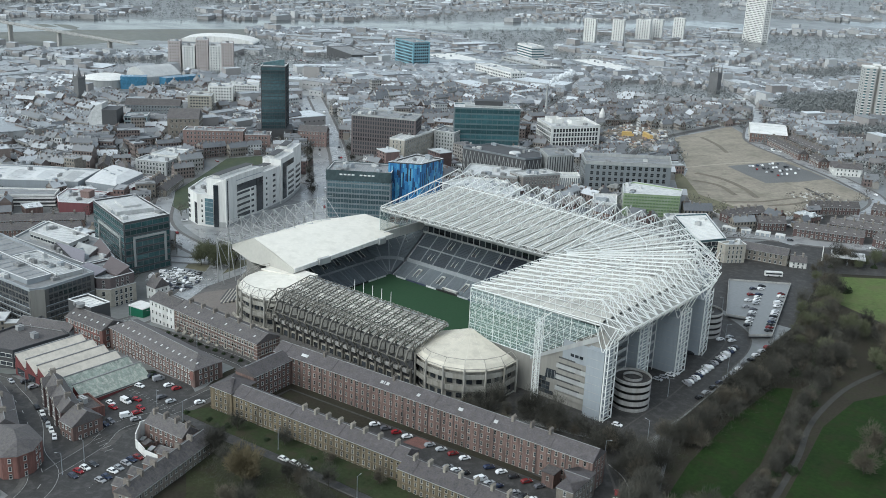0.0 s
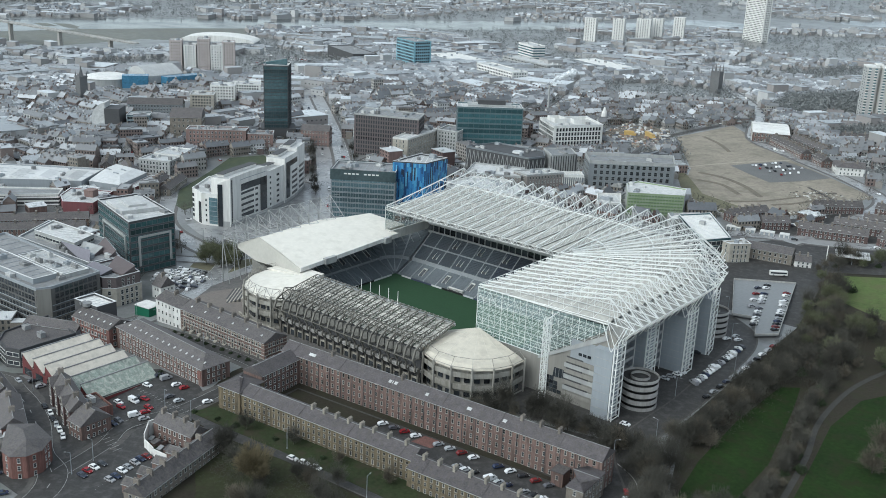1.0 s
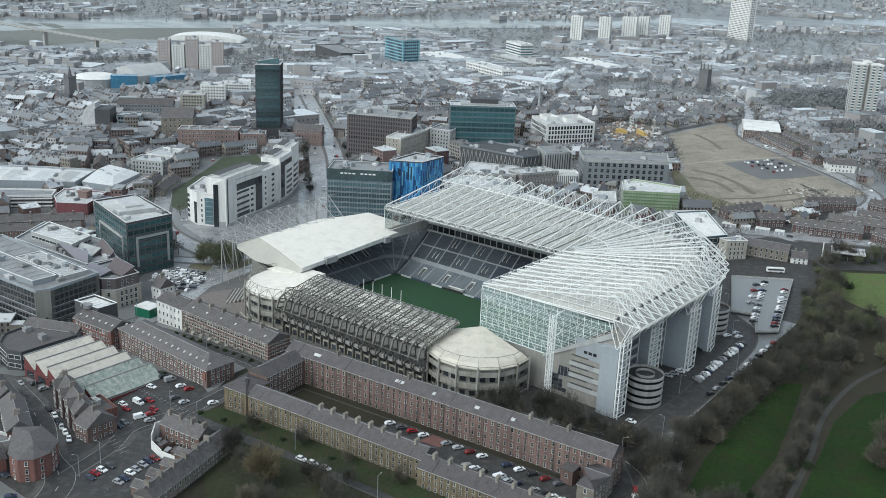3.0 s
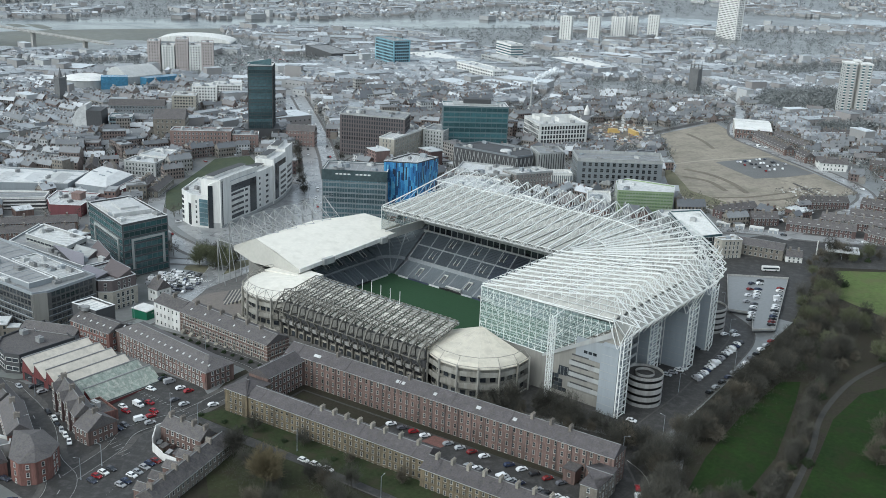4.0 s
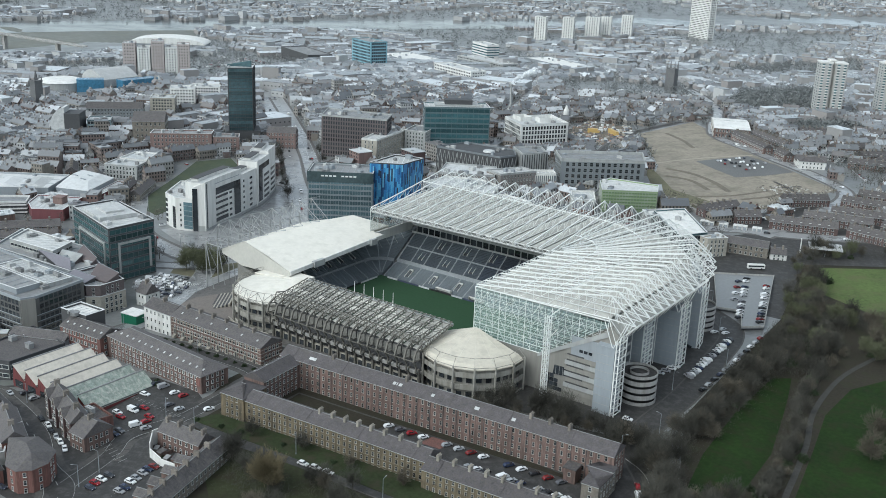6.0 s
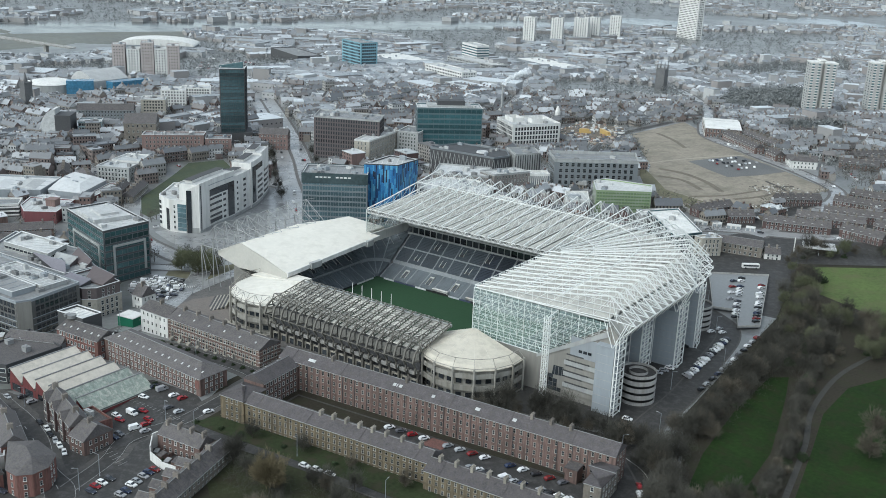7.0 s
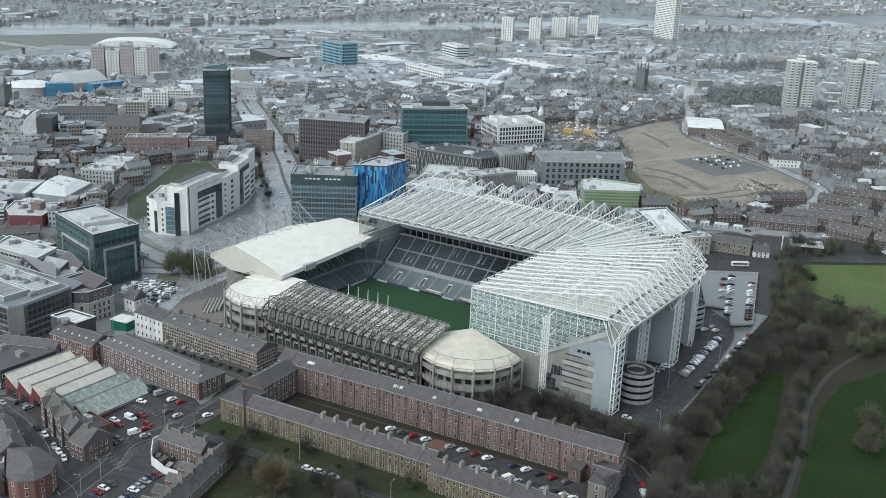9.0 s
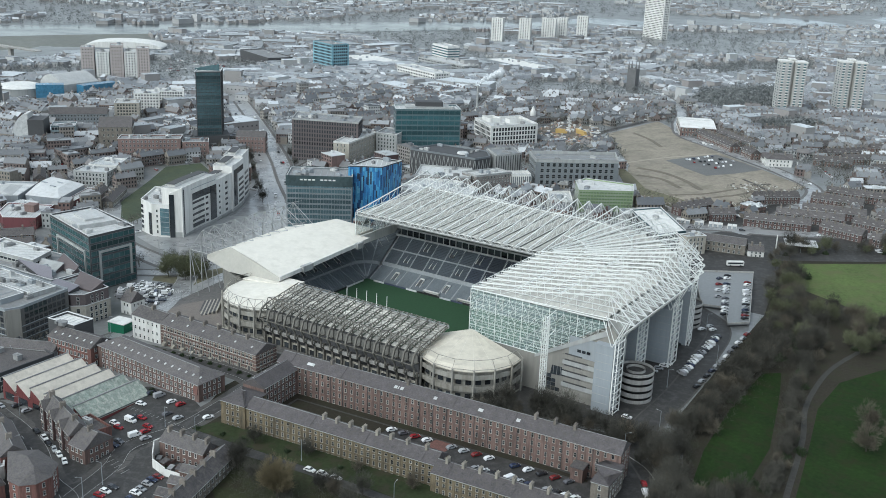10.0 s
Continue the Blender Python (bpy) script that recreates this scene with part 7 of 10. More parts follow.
# ---- the buildings beyond the stadium ----
def curtain_tower(name, label, poly, z0, z1, pane, floors, mull=2.4, frame_mat=GREY_CLAD, roof=FELT, plant=4, category="office", seed=1, spandrel=0.8, frames=None):
    """A glazed tower: each storey's band of glass with mullions, dark spandrels between."""
    fh = (z1 - z0) / floors
    return flat_block(name, label, category, poly, z0, z1, DARK_CLAD if frames is None else frames, roof, floors, band=(fh - spandrel, mull), plant=plant, frame_mat=frame_mat, pane=pane, seed=seed)


go = curtain_tower("glass_office", "dark green glazed office with pale stone frames", [(-543, 334), (-489.5, 319.4), (-487.5, 349.4), (-538.5, 361)], -10, 21.5, GLASS_GREEN, 8, 3.4, BLUE_GREY, PALE_ROOF, 12, seed=20, spandrel=1.2)
take([(-498, 325), (-440, 325), (-440, 392), (-505, 392)], 0)
take([(-530, 395), (-455, 395), (-455, 480), (-530, 470)], 0)
take([(-475, 302), (-424, 302), (-424, 330), (-478, 330)], 0)
# pale portal frames on its two seen faces
for (p, q) in (((-543, 334), (-489.5, 319.4)), ((-489.5, 319.4), (-487.5, 349.4))):
    L = (Vector(q) - Vector(p)).length
    wf = wall_frame((p[0] - go[0].location.x, p[1] - go[0].location.y), (q[0] - go[0].location.x, q[1] - go[0].location.y), 0)
    a, b = L * 0.18, L * 0.9
    g = Geo().box(a, -0.9, 8, a + 1.2, -0.1, 26).box(b - 1.2, -0.9, 8, b, -0.1, 26).box(a + 1.2, -0.9, 24.8, b - 1.2, -0.1, 26)
    part("stone_frame", g, PALE_CLAD, go[0], "pale stone portal frame", m=wf)
part("roof_deck", Geo().box(-16, -12, 0, 12, 10, 2.4).box(-10, -6, 2.4, 6, 5, 3.6), PALE_ROOF, go[0], m=pose(0, 0, 21.6 - go[3], 0, 0, -15))

# long curved white apartment building
F = curve_pts([(-534, 429), (-541, 450), (-547, 473), (-558, 503), (-574, 532), (-582, 544)], 2.5)
cb = thing("curved_apartments", "long curved white rendered building with dark window strips", "apartment building", m=Matrix.Translation((-560, 490, -15)))
off = lambda p: (p.x + 560, p.y - 490)


def along(f):
    """Place and outward direction on the curved front, f from 0 to 1."""
    i = min(len(F) - 2, max(0, int(f * (len(F) - 1))))
    p = F[i].lerp(F[i + 1], f * (len(F) - 1) - i)
    i0, i1 = max(0, i - 1), min(len(F) - 1, i + 2)
    d = (F[i1] - F[i0]).normalized()
    return p, Vector((d.y, -d.x))


def curved(name, f0, f1, z0, z1, o0, o1, mat, label=""):
    """A curved slab of the front, from offset o0 inwards to o1 outwards."""
    n = max(1, int((f1 - f0) * 60))
    g = Geo()
    for i in range(n + 1):
        p, w = along(f0 + (f1 - f0) * i / n)
        a, b = off(p + w * o0), off(p + w * o1)
        g.v += [(*a, z0), (*b, z0), (*b, z1), (*a, z1)]
    for i in range(n):
        a, b = 4 * i, 4 * i + 4
        g.f += [(a + k, b + k, b + (k + 1) % 4, a + (k + 1) % 4) for k in range(4)]
    g.f += [(3, 2, 1, 0), tuple(4 * n + k for k in range(4))]
    g.m = [0] * len(g.f)
    part(name, g, mat, cb, label)


for f0, f1, zt, o in ((0.0, 0.37, 35.5, 0.0), (0.37, 0.58, 30.5, -0.8), (0.58, 0.8, 35.5, 0.0), (0.8, 1.0, 37.5, -0.8)):
    curved("wall", f0, f1, 0, zt, -15, o, WHITE_PAINT)
    curved("roof", f0 + 0.004, f1 - 0.004, zt, zt + 0.3, -14.5, o - 0.6, PALE_ROOF)
    curved("parapet", f0, f1, zt, zt + 1.1, o - 0.5, o + 0.02, WHITE_PAINT)
    curved("parapet", f0, f1, zt, zt + 0.9, -15, -14.5, WHITE_PAINT)
    curved("roof_storey", f0 + 0.03, f1 - 0.03, zt + 0.3, zt + 2.2, -12.5, -7, WHITE_PAINT)
    curved("roof_edge", f0 + 0.02, f1 - 0.02, zt + 2.2, zt + 2.45, -12.8, -6.7, DARK_CLAD)
    curved("base_course", f0, f1, 0.2, 4.0, o, o + 0.12, PALE_CLAD)
curved("joint", 0.012, 0.022, 2, 35, 0.0, 0.1, DARK_CLAD)
curved("groove", 0.1, 0.35, 32.4, 32.9, 0.0, 0.08, GREY_CLAD)
curved("window_strip", 0.11, 0.32, 24.6, 29.4, 0.0, 0.14, GLASS_DARK)
curved("dark_bay", 0.3, 0.36, 5, 29.4, 0.0, 0.3, GLASS_DARK)
for k in range(5):
    z_ = 5.4 + 4.1 * k
    curved("window_strip", 0.11, 0.235, z_, z_ + (2.6 if k == 0 else 1.6), 0.0, 0.13, GLASS_DARK)
    curved("sill", 0.105, 0.24, z_ - 0.4, z_, 0.0, 0.5, WHITE_PAINT)
    curved("window", 0.25, 0.276, z_, z_ + 1.6, 0.0, 0.13, GLASS_DARK)
    curved("window_strip", 0.69, 0.79, z_, z_ + 1.9, 0.0, 0.15, GLASS_DARK)
    curved("window_strip", 0.86, 0.97, z_, z_ + 1.9, -0.8, -0.65, GLASS_DARK)
for k in range(6):
    curved("window", 0.49, 0.52, 5.5 + 4.0 * k, 7.2 + 4.0 * k, -0.8, -0.68, GLASS_DARK)
    curved("window", 0.41, 0.425, 5.5 + 4.0 * k, 7.2 + 4.0 * k, -0.8, -0.68, GLASS_DARK)
curved("dark_bay", 0.6, 0.66, 5, 32.5, 0.0, 0.2, GLASS_DARK)
curved("window_strip", 0.66, 0.79, 28.5, 32.5, 0.0, 0.18, GLASS_DARK)
for i in range(12):
    p, q = F[int(i * (len(F) - 1) / 12)], F[int((i + 1) * (len(F) - 1) / 12)]
    d = (q - p).normalized()
    w_ = Vector((-d.y, d.x)) * 15
    take([tuple(p), tuple(q), tuple(q + w_), tuple(p + w_)], 1)
for i in range(0, len(F) - 1, 4):
    p, q = F[i], F[min(i + 4, len(F) - 1)]
    d = (q - p).normalized()
    w_ = Vector((d.y, -d.x)) * 30
    take([tuple(p), tuple(q), tuple(q + w_), tuple(p + w_)], 1)
# its broad end towards the junction, with a tall black stair bay
part("end_wall", Geo().hexa([(19, -66, 0), (25.8, -60.8, 0), (23.6, -58, 0), (16.8, -63.2, 0), (19, -66, 32.5), (25.8, -60.8, 36.4), (23.6, -58, 36.4), (16.8, -63.2, 32.5)]), WHITE_PAINT, cb)
part("dark_bay", Geo().box(0.0, -0.35, 1.5, 3.3, 0.1, 32), GLASS_DARK, cb, m=wall_frame((19.0, -66), (25.8, -60.8), 0))
part("base_course", Geo().box(3.4, -0.12, 1.5, 8.5, 0.02, 6), PALE_CLAD, cb, m=wall_frame((19.0, -66), (25.8, -60.8), 0))
# white end wing nearer the junction
ww = flat_block("white_wing", "white rendered wing with black glazed stair bays", "apartment building", [(-568, 423.5), (-553, 419.4), (-541.3, 424), (-553, 440), (-574, 462), (-586, 452)], -14, 8.6, WHITE_PAINT, PALE_ROOF, 6, plant=5, seed=21)
take([(-580, 400), (-530, 380), (-500, 400), (-530, 430), (-553, 420)], 0)
for i, (p, q) in enumerate((((-568, 423.5), (-553, 419.4)), ((-553, 419.4), (-541.3, 424)))):
    cx_, cy_ = ww[0].location.x, ww[0].location.y
    wf = wall_frame((p[0] - cx_, p[1] - cy_), (q[0] - cx_, q[1] - cy_), 0)
    if i == 0:
        part("dark_bay", Geo().box(11.4, -0.3, 1.5, 15.3, 0.05, 16.5), GLASS_DARK, ww[0], m=wf)
        for k in range(5):
            part("balcony_slot", Geo().box(0.3, -0.15, 3 + 3.6 * k, 3.2, 0.05, 5.2 + 3.6 * k), GLASS_DARK, ww[0], m=wf)
    else:
        part("glazed_recess", Geo().box(6.0, -0.2, 2, 12.4, 0.05, 20.5), GLASS_GREY, ww[0], "teal-grey glazed recess", m=wf)
        for k in range(5):
            part("transom", Geo().box(6.0, -0.35, 4 + 3.5 * k, 12.4, -0.1, 4.3 + 3.5 * k), GREY_CLAD, ww[0], m=wf)
            part("window", window_mesh(1.3, 1.8, WIN_FRAME, GLASS_DARK), None, ww[0], m=wf @ Matrix.Translation((3.7, 0, 3.2 + 3.6 * k)))

curtain_tower("glass_office", "grey-green glazed office with dark top storey", [(-478, 469), (-442.5, 494), (-458, 516), (-493, 491)], -8, 31, GLASS_GREY, 11, 1.8, GREY_CLAD, FELT, 9, seed=22, spandrel=1.0, frames=BLUE_GREY)
ga = bpy.data.objects["glass_office.001"]
gp = ccw([(-478, 469), (-442.5, 494), (-458, 516), (-493, 491)])
cx_, cy_ = sum(p[0] for p in gp) / 4, sum(p[1] for p in gp) / 4
part("dark_crown", Geo().prism(inset([(x - cx_, y - cy_) for x, y in gp], -0.4), 25.5 - ga.location.z, 32.6 - ga.location.z, top=False, bottom=False), glass("grey_green_crown_glass", (0.06, 0.085, 0.09), 0.15), ga, "dark glazed top storeys")
wf = wall_frame((gp[0][0] - cx_, gp[0][1] - cy_), (gp[1][0] - cx_, gp[1][1] - cy_), 0)
for k in range(9):
    if k != 4:
        part("sign_bar", Geo().box(9 + 2.7 * k, -0.7, 29.4 - ga.location.z, 10.9 + 2.7 * k, -0.5, 30.3 - ga.location.z), WHITE_STEEL, ga, "plain pale sign bar", m=wf)

# blue striped tower
bl = flat_block("blue_tower", "tower clad in vertical blue striped panels", "apartment tower", [(-450.6, 500.5), (-431.6, 512.5), (-432.6, 536.5), (-453.6, 532.5)], -8, 37, DARK_CLAD, PALE_ROOF, 12, plant=3, seed=23)
BLUE = palette("blue_panels", [(0.04, 0.19, 0.42), (0.08, 0.29, 0.5), (0.015, 0.06, 0.16), (0.14, 0.38, 0.55), (0.018, 0.03, 0.06), (0.05, 0.22, 0.46), (0.03, 0.14, 0.33)], 0.45, 0.1)
rnd = random.Random(5)
for i in range(4):
    p, q = bl[2][i], bl[2][(i + 1) % 4]
    L = (Vector(q) - Vector(p)).length
    m_ = int(L / 0.95)
    g = Geo()
    for k in range(m_):
        z = 2.0
        while z < 44:
            h = min(rnd.choice([3, 4, 5, 6.5]), 45.2 - z)
            g.box(L * k / m_ + 0.03, -0.18 - 0.12 * rnd.random(), z, L * (k + 1) / m_ - 0.03, -0.01, z + h - 0.05)
            z += h
    part("panel_cladding", g, BLUE, bl[1], "vertical panels in mixed blues", m=wall_frame(p, q, 0))

flat_block("brown_hotel", "brown terracotta clad hotel with square windows", "hotel", [(-632, 650.7), (-577, 675), (-591, 699.5), (-651, 680)], -12, 26, BROWN_CLAD, FELT, 10, win=(1.3, 2.5, 2.3), plant=10, seed=24, frame_mat=DARK_CLAD, cornice=PALE_CLAD)
flat_block("cream_block", "cream stone block with slot windows", "building", [(-581, 645.7), (-567.8, 650.3), (-578.6, 704.7), (-600, 709.7)], -11, 13, CREAM_STONE, PALE_ROOF, 6, win=(0.9, 2.4, 3.2), plant=5, seed=25, cornice=WHITE_PAINT)
flat_block("white_block", "white gridded block beside the hotel", "building", [(-576, 700), (-556, 704), (-564, 730), (-584, 726)], -8, 14, PALE_CLAD, FELT, 7, win=(1.5, 1.9, 2.9), plant=3, seed=26)
tb = curtain_tower("teal_office", "teal glazed office block with pale roof screen", [(-564.5, 713.5), (-520.5, 753.5), (-537, 771.5), (-580, 732)], -7, 35, GLASS_TEAL, 9, 4.5, BLUE_GREY, PALE_ROOF, 4, seed=27, spandrel=1.3, frames=surface("dull_teal_spandrel", (0.1, 0.15, 0.16), 0.4, 0.15))
part("roof_screen", Geo().box(-20, -9, 0, 20, 8, 2.0), PALE_CLAD, tb[0], m=pose(0, 0, 35.2 - tb[3], 0, 0, 41))
part("roof_screen", Geo().box(-11, -6, 2.0, 14, 5, 6.0), DARK_CLAD, tb[0], m=pose(0, 0, 35.2 - tb[3], 0, 0, 41))
dx = flat_block("lozenge_building", "low dark-roofed building with diamond lattice facade", "building", [(-503, 649), (-443, 652.5), (-438, 668), (-451, 685), (-496, 681)], -6, 18, DARK_CLAD, DARK_CLAD, 4, plant=6, seed=28, cornice=BLUE_GREY)
for i in range(5):
    p, q = dx[2][i], dx[2][(i + 1) % 5]
    L = (Vector(q) - Vector(p)).length
    wf = wall_frame(p, q, 0)
    g = Geo()
    m_ = max(2, int(L / 4))
    for k in range(m_):
        x0, x1 = L * k / m_, L * (k + 1) / m_
        g.beam((x0, -0.3, 5), (x1, -0.3, 26), 0.25).beam((x1, -0.3, 5), (x0, -0.3, 26), 0.25)
    part("lattice", g, PALE_CLAD, dx[1], "pale diamond lattice", m=wf)
part("roof_light", Geo().tube(4, -2, 0, 1.2, 5, 4.4, 20), PALE_ROOF, dx[0], m=Matrix.Translation((0, 0, 18.1 - dx[3])))
wg = flat_block("white_grid_office", "white gridded office with deep window reveals", "office", [(-539, 809), (-505, 783), (-479, 826), (-513, 852)], -4, 17, WHITE_PAINT, PALE_ROOF, 5, win=(2.2, 3.0, 3.1), plant=4, seed=29, parapet=1.8, first=1)
for k, (x, y, a_, b_) in enumerate(((-14, -3, 6, 9), (6, 6, 8, 5))):
    part("roof_enclosure", Geo().box(-a_, -b_, 0, -a_ + 0.6, b_, 4).box(a_ - 0.6, -b_, 0, a_, b_, 4).box(-a_ + 0.6, -b_, 0, a_ - 0.6, -b_ + 0.6, 4).box(-a_ + 0.6, b_ - 0.6, 0, a_ - 0.6, b_, 4), WHITE_PAINT, wg[0], m=pose(x, y, 17 - wg[3], 0, 0, 57))
flat_block("grey_hall", "grey clad university hall with square windows", "hall", [(-411, 683), (-392, 659.4), (-341, 700), (-356, 726.6)], 0, 23, BLUE_GREY, FELT, 5, win=(2.6, 2.9, 4.6), plant=5, seed=30, parapet=2.0, cornice=PALE_CLAD, frame_mat=PALE_CLAD)
st_ = flat_block("striped_hall", "hall wing striped in dark glass and white fins", "hall", [(-452, 686), (-432, 668), (-421, 688), (-436, 703)], -2, 20, DARK_CLAD, FELT, 8, plant=3, seed=31, cornice=PALE_CLAD)
for i in range(4):
    p, q = st_[2][i], st_[2][(i + 1) % 4]
    L = (Vector(q) - Vector(p)).length
    for k in range(int(L / 2.2)):
        part("fin", Geo().box(2.2 * k + 0.5, -0.7, 1, 2.2 * k + 1.5, -0.02, 20 - st_[3]), PALE_CLAD, st_[1], m=wall_frame(p, q, 0))
pv = flat_block("fin_pavilion", "small pavilion with white frame and vertical fins", "building", [(-406, 644), (-394, 656), (-402, 665), (-414, 653)], 0, 12, BLUE_GREY, PALE_ROOF, 3, plant=0, seed=131, cornice=WHITE_PAINT, parapet=1.4)
for i in range(4):
    p, q = pv[2][i], pv[2][(i + 1) % 4]
    L = (Vector(q) - Vector(p)).length
    for k in range(int(L / 1.6)):
        part("fin", Geo().box(1.6 * k + 0.4, -0.5, 1, 1.6 * k + 0.9, -0.02, 12 - pv[3]), WHITE_PAINT, pv[1], m=wall_frame(p, q, 0))
flat_block("fin_pavilion", "low pale wing beside the green block", "building", [(-352, 606), (-339, 617), (-353, 641), (-366, 630)], 0, 9, PALE_CLAD, PALE_ROOF, 3, win=(0.6, 2.0, 1.4), plant=2, seed=132, cornice=WHITE_PAINT)
gn = flat_block("green_block", "green clad block with pale glazed corner", "building", [(-336, 620), (-350, 643), (-348, 656), (-312, 662), (-304, 643)], 1, 17, surface("green_cladding", (0.24, 0.31, 0.17), 0.5, 0.15, 1.0, 0.1, 0.05), PALE_ROOF, 7, band=(1.3, 2.0), plant=4, seed=32, pane=surface("olive_panel", (0.13, 0.2, 0.09), 0.4, 0.2), frame_mat=PALE_CLAD)
TAUPE_BRICK = surface("taupe_brick", (0.2, 0.18, 0.165), 0.8, 0.2, 1.5, 0.1, 0.2, streak=True)
flat_block("brick_slab_block", "grey brick academic block with pale flat roof", "building", [(-450, 553), (-448, 588), (-425, 598), (-403, 590), (-395, 568), (-420, 552)], -6, 13, PALE_CLAD, PALE_ROOF, 6, win=(1.2, 2.0, 3.0), plant=10, seed=33, cornice=WHITE_PAINT)
flat_block("brick_slab_block", "long low block with pale stepped roof", "building", [(-459, 592), (-423, 614), (-438, 640), (-475, 624)], -5, 13, TAUPE_BRICK, PALE_ROOF, 5, win=(0.9, 2.0, 2.6), plant=8, seed=34, cornice=PALE_CLAD)
flat_block("brick_slab_block", "taupe brick block with narrow windows", "building", [(-419, 616), (-405, 645), (-421, 649), (-435, 621)], -3, 14.5, TAUPE_BRICK, PALE_ROOF, 5, win=(0.9, 2.0, 2.6), plant=4, seed=35, cornice=PALE_CLAD)
flat_block("brick_slab_block", "brown brick block behind the stadium roof", "building", [(-400, 545), (-374, 548), (-368, 575), (-392, 580)], -3, 11, BROWN_CLAD, PALE_ROOF, 4, win=(0.9, 2.0, 2.6), plant=5, seed=135, cornice=WHITE_PAINT)
flat_block("gym_block", "dark glazed block with bright white roof", "building", [(-292, 612), (-278.6, 632), (-243.6, 587), (-254, 568)], 0, 12, GLASS_BLACK, WHITE_PAINT, 3, band=(2.6, 3), plant=2, seed=36)
flat_block("gym_block", "low annexe with bright white roof", "building", [(-305, 622), (-296, 611), (-282, 626), (-290, 640)], 1, 8, PALE_CLAD, WHITE_PAINT, 2, win=(1.5, 1.5, 3.2), plant=3, seed=37)
flat_block("stone_villa", "cream stone villa with tall windows", "house", [(-244, 576), (-238, 574), (-229, 584), (-236, 590)], 0.5, 12, CREAM_STONE, PALE_ROOF, 4, win=(1.1, 1.9, 2.6), plant=2, seed=38)
pitched_block("stone_lodge", "long sandstone building with slate roof", "building", (-236, 590.5), (-207, 596), 13, 1, 8, 2.6, GREY_STONE, SLATE, 2, (1.3, 1.8, 3.2))
pitched_block("white_lodge", "small dark-roofed house with white front", "house", (-205, 596), (-196, 600), 9, 1, 5, 3.0, WHITE_PAINT, SLATE, 2, (1.2, 1.4, 2.6), chimneys=2)
# filling station canopy
fs = thing("filling_station_canopy", "flat white filling station canopy on columns", "canopy", m=pose(-181, 628, gz(-181, 628), 0, 0, 20))
part("canopy", Geo().box(-10, -7, 5, 10, 7, 5.9), PALE_ROOF, fs)
for k in range(8):
    part("canopy_rib", Geo().box(-9.6 + 2.6 * k, -7.05, 5.9, -9.3 + 2.6 * k, 7.05, 6.1), FELT, fs)
for x in (-7, 0, 7):
    for y in (-4, 4):
        part("column", Geo().box(x - 0.2, y - 0.2, -0.3, x + 0.2, y + 0.2, 5), GREY_CLAD, fs)
part("kiosk", Geo().box(-8, 7.5, 0, 8, 13, 3.6), BRICK_RED, fs)
part("price_pole", Geo().box(-15, -1.2, -0.2, -14.5, 1.2, 9), WHITE_PAINT, fs)

# black tower
bt = curtain_tower("black_tower", "tall dark glazed apartment tower", [(-721.5, 623), (-707.5, 640.5), (-724.5, 660), (-740.5, 644)], -12, 60, GLASS_BLACK, 24, 1.6, DARK_CLAD, PALE_ROOF, 2, "apartment tower", 40, 0.35)
part("roof_blade", Geo().hexa([(-10, -8, 0), (9, 4, 0), (8, 5, 0), (-11, -7, 0), (-10, -8, 1.5), (9, 4, 6), (8, 5, 6), (-11, -7, 1.5)]), GLASS_BLACK, bt[0], m=Matrix.Translation((0, 0, 60.2 - bt[3])))
part("base_block", Geo().box(-16, -14, 0, 16, 14, 14), DARK_CLAD, bt[0], m=pose(0, 0, 0, 0, 0, 50))

# shopping centre: a faceted white-roofed hall, a long pale roof, a red clad wing and a parking deck
RED_CLAD = surface("dark_red_cladding", (0.15, 0.05, 0.055), 0.6, 0.15, 0.8, 0.1, 0.05, streak=True)
MALL_ROOF = surface("white_mall_roof", (0.56, 0.56, 0.55), 0.55, 0.12, 0.6, 0.08, 0.1, stain=(0.48, 0.48, 0.47))
vb = flat_block("vault_hall", "pale faceted roof hall of the shopping centre", "shopping centre", [(-654, 422), (-674, 460), (-708, 457), (-700, 437), (-680, 413)], -13, -5.5, GREY_CLAD, MALL_ROOF, 2, plant=0, seed=43, parapet=0.3)
nv = len(vb[2])
part("vault_roof", Geo().add([(x * 1.01, y * 1.01, 0) for x, y in vb[2]] + [(x * 0.62 - 4, y * 0.55 + 4, 2.8) for x, y in vb[2]], [(i, (i + 1) % nv, nv + (i + 1) % nv, nv + i) for i in range(nv)] + [tuple(range(nv, 2 * nv))]), MALL_ROOF, vb[0], m=Matrix.Translation((0, 0, -5.0 - vb[3])))
for x, y in ((-8, 0), (1, 7), (6, -3)):
    part("roof_light", Geo().box(x - 3, y - 0.6, -2.0, x + 3, y + 0.6, 0.5), GREY_CLAD, vb[0], m=Matrix.Translation((0, 0, -2.2 - vb[3])))
flat_block("shopping_centre", "low red brick shop wing below the faceted hall", "shopping centre", [(-652, 420), (-646, 423), (-667, 467), (-674, 463)], -13, -8.5, RED_CLAD, PALE_ROOF, 1, plant=0, seed=48, parapet=0.4)
ml = flat_block("shopping_centre", "long shopping centre with white stepped roofs", "shopping centre", [(-679, 406), (-702, 440), (-737, 416), (-800, 362), (-762, 330), (-698, 390)], -13, -5, GREY_CLAD, MALL_ROOF, 2, plant=16, seed=41)
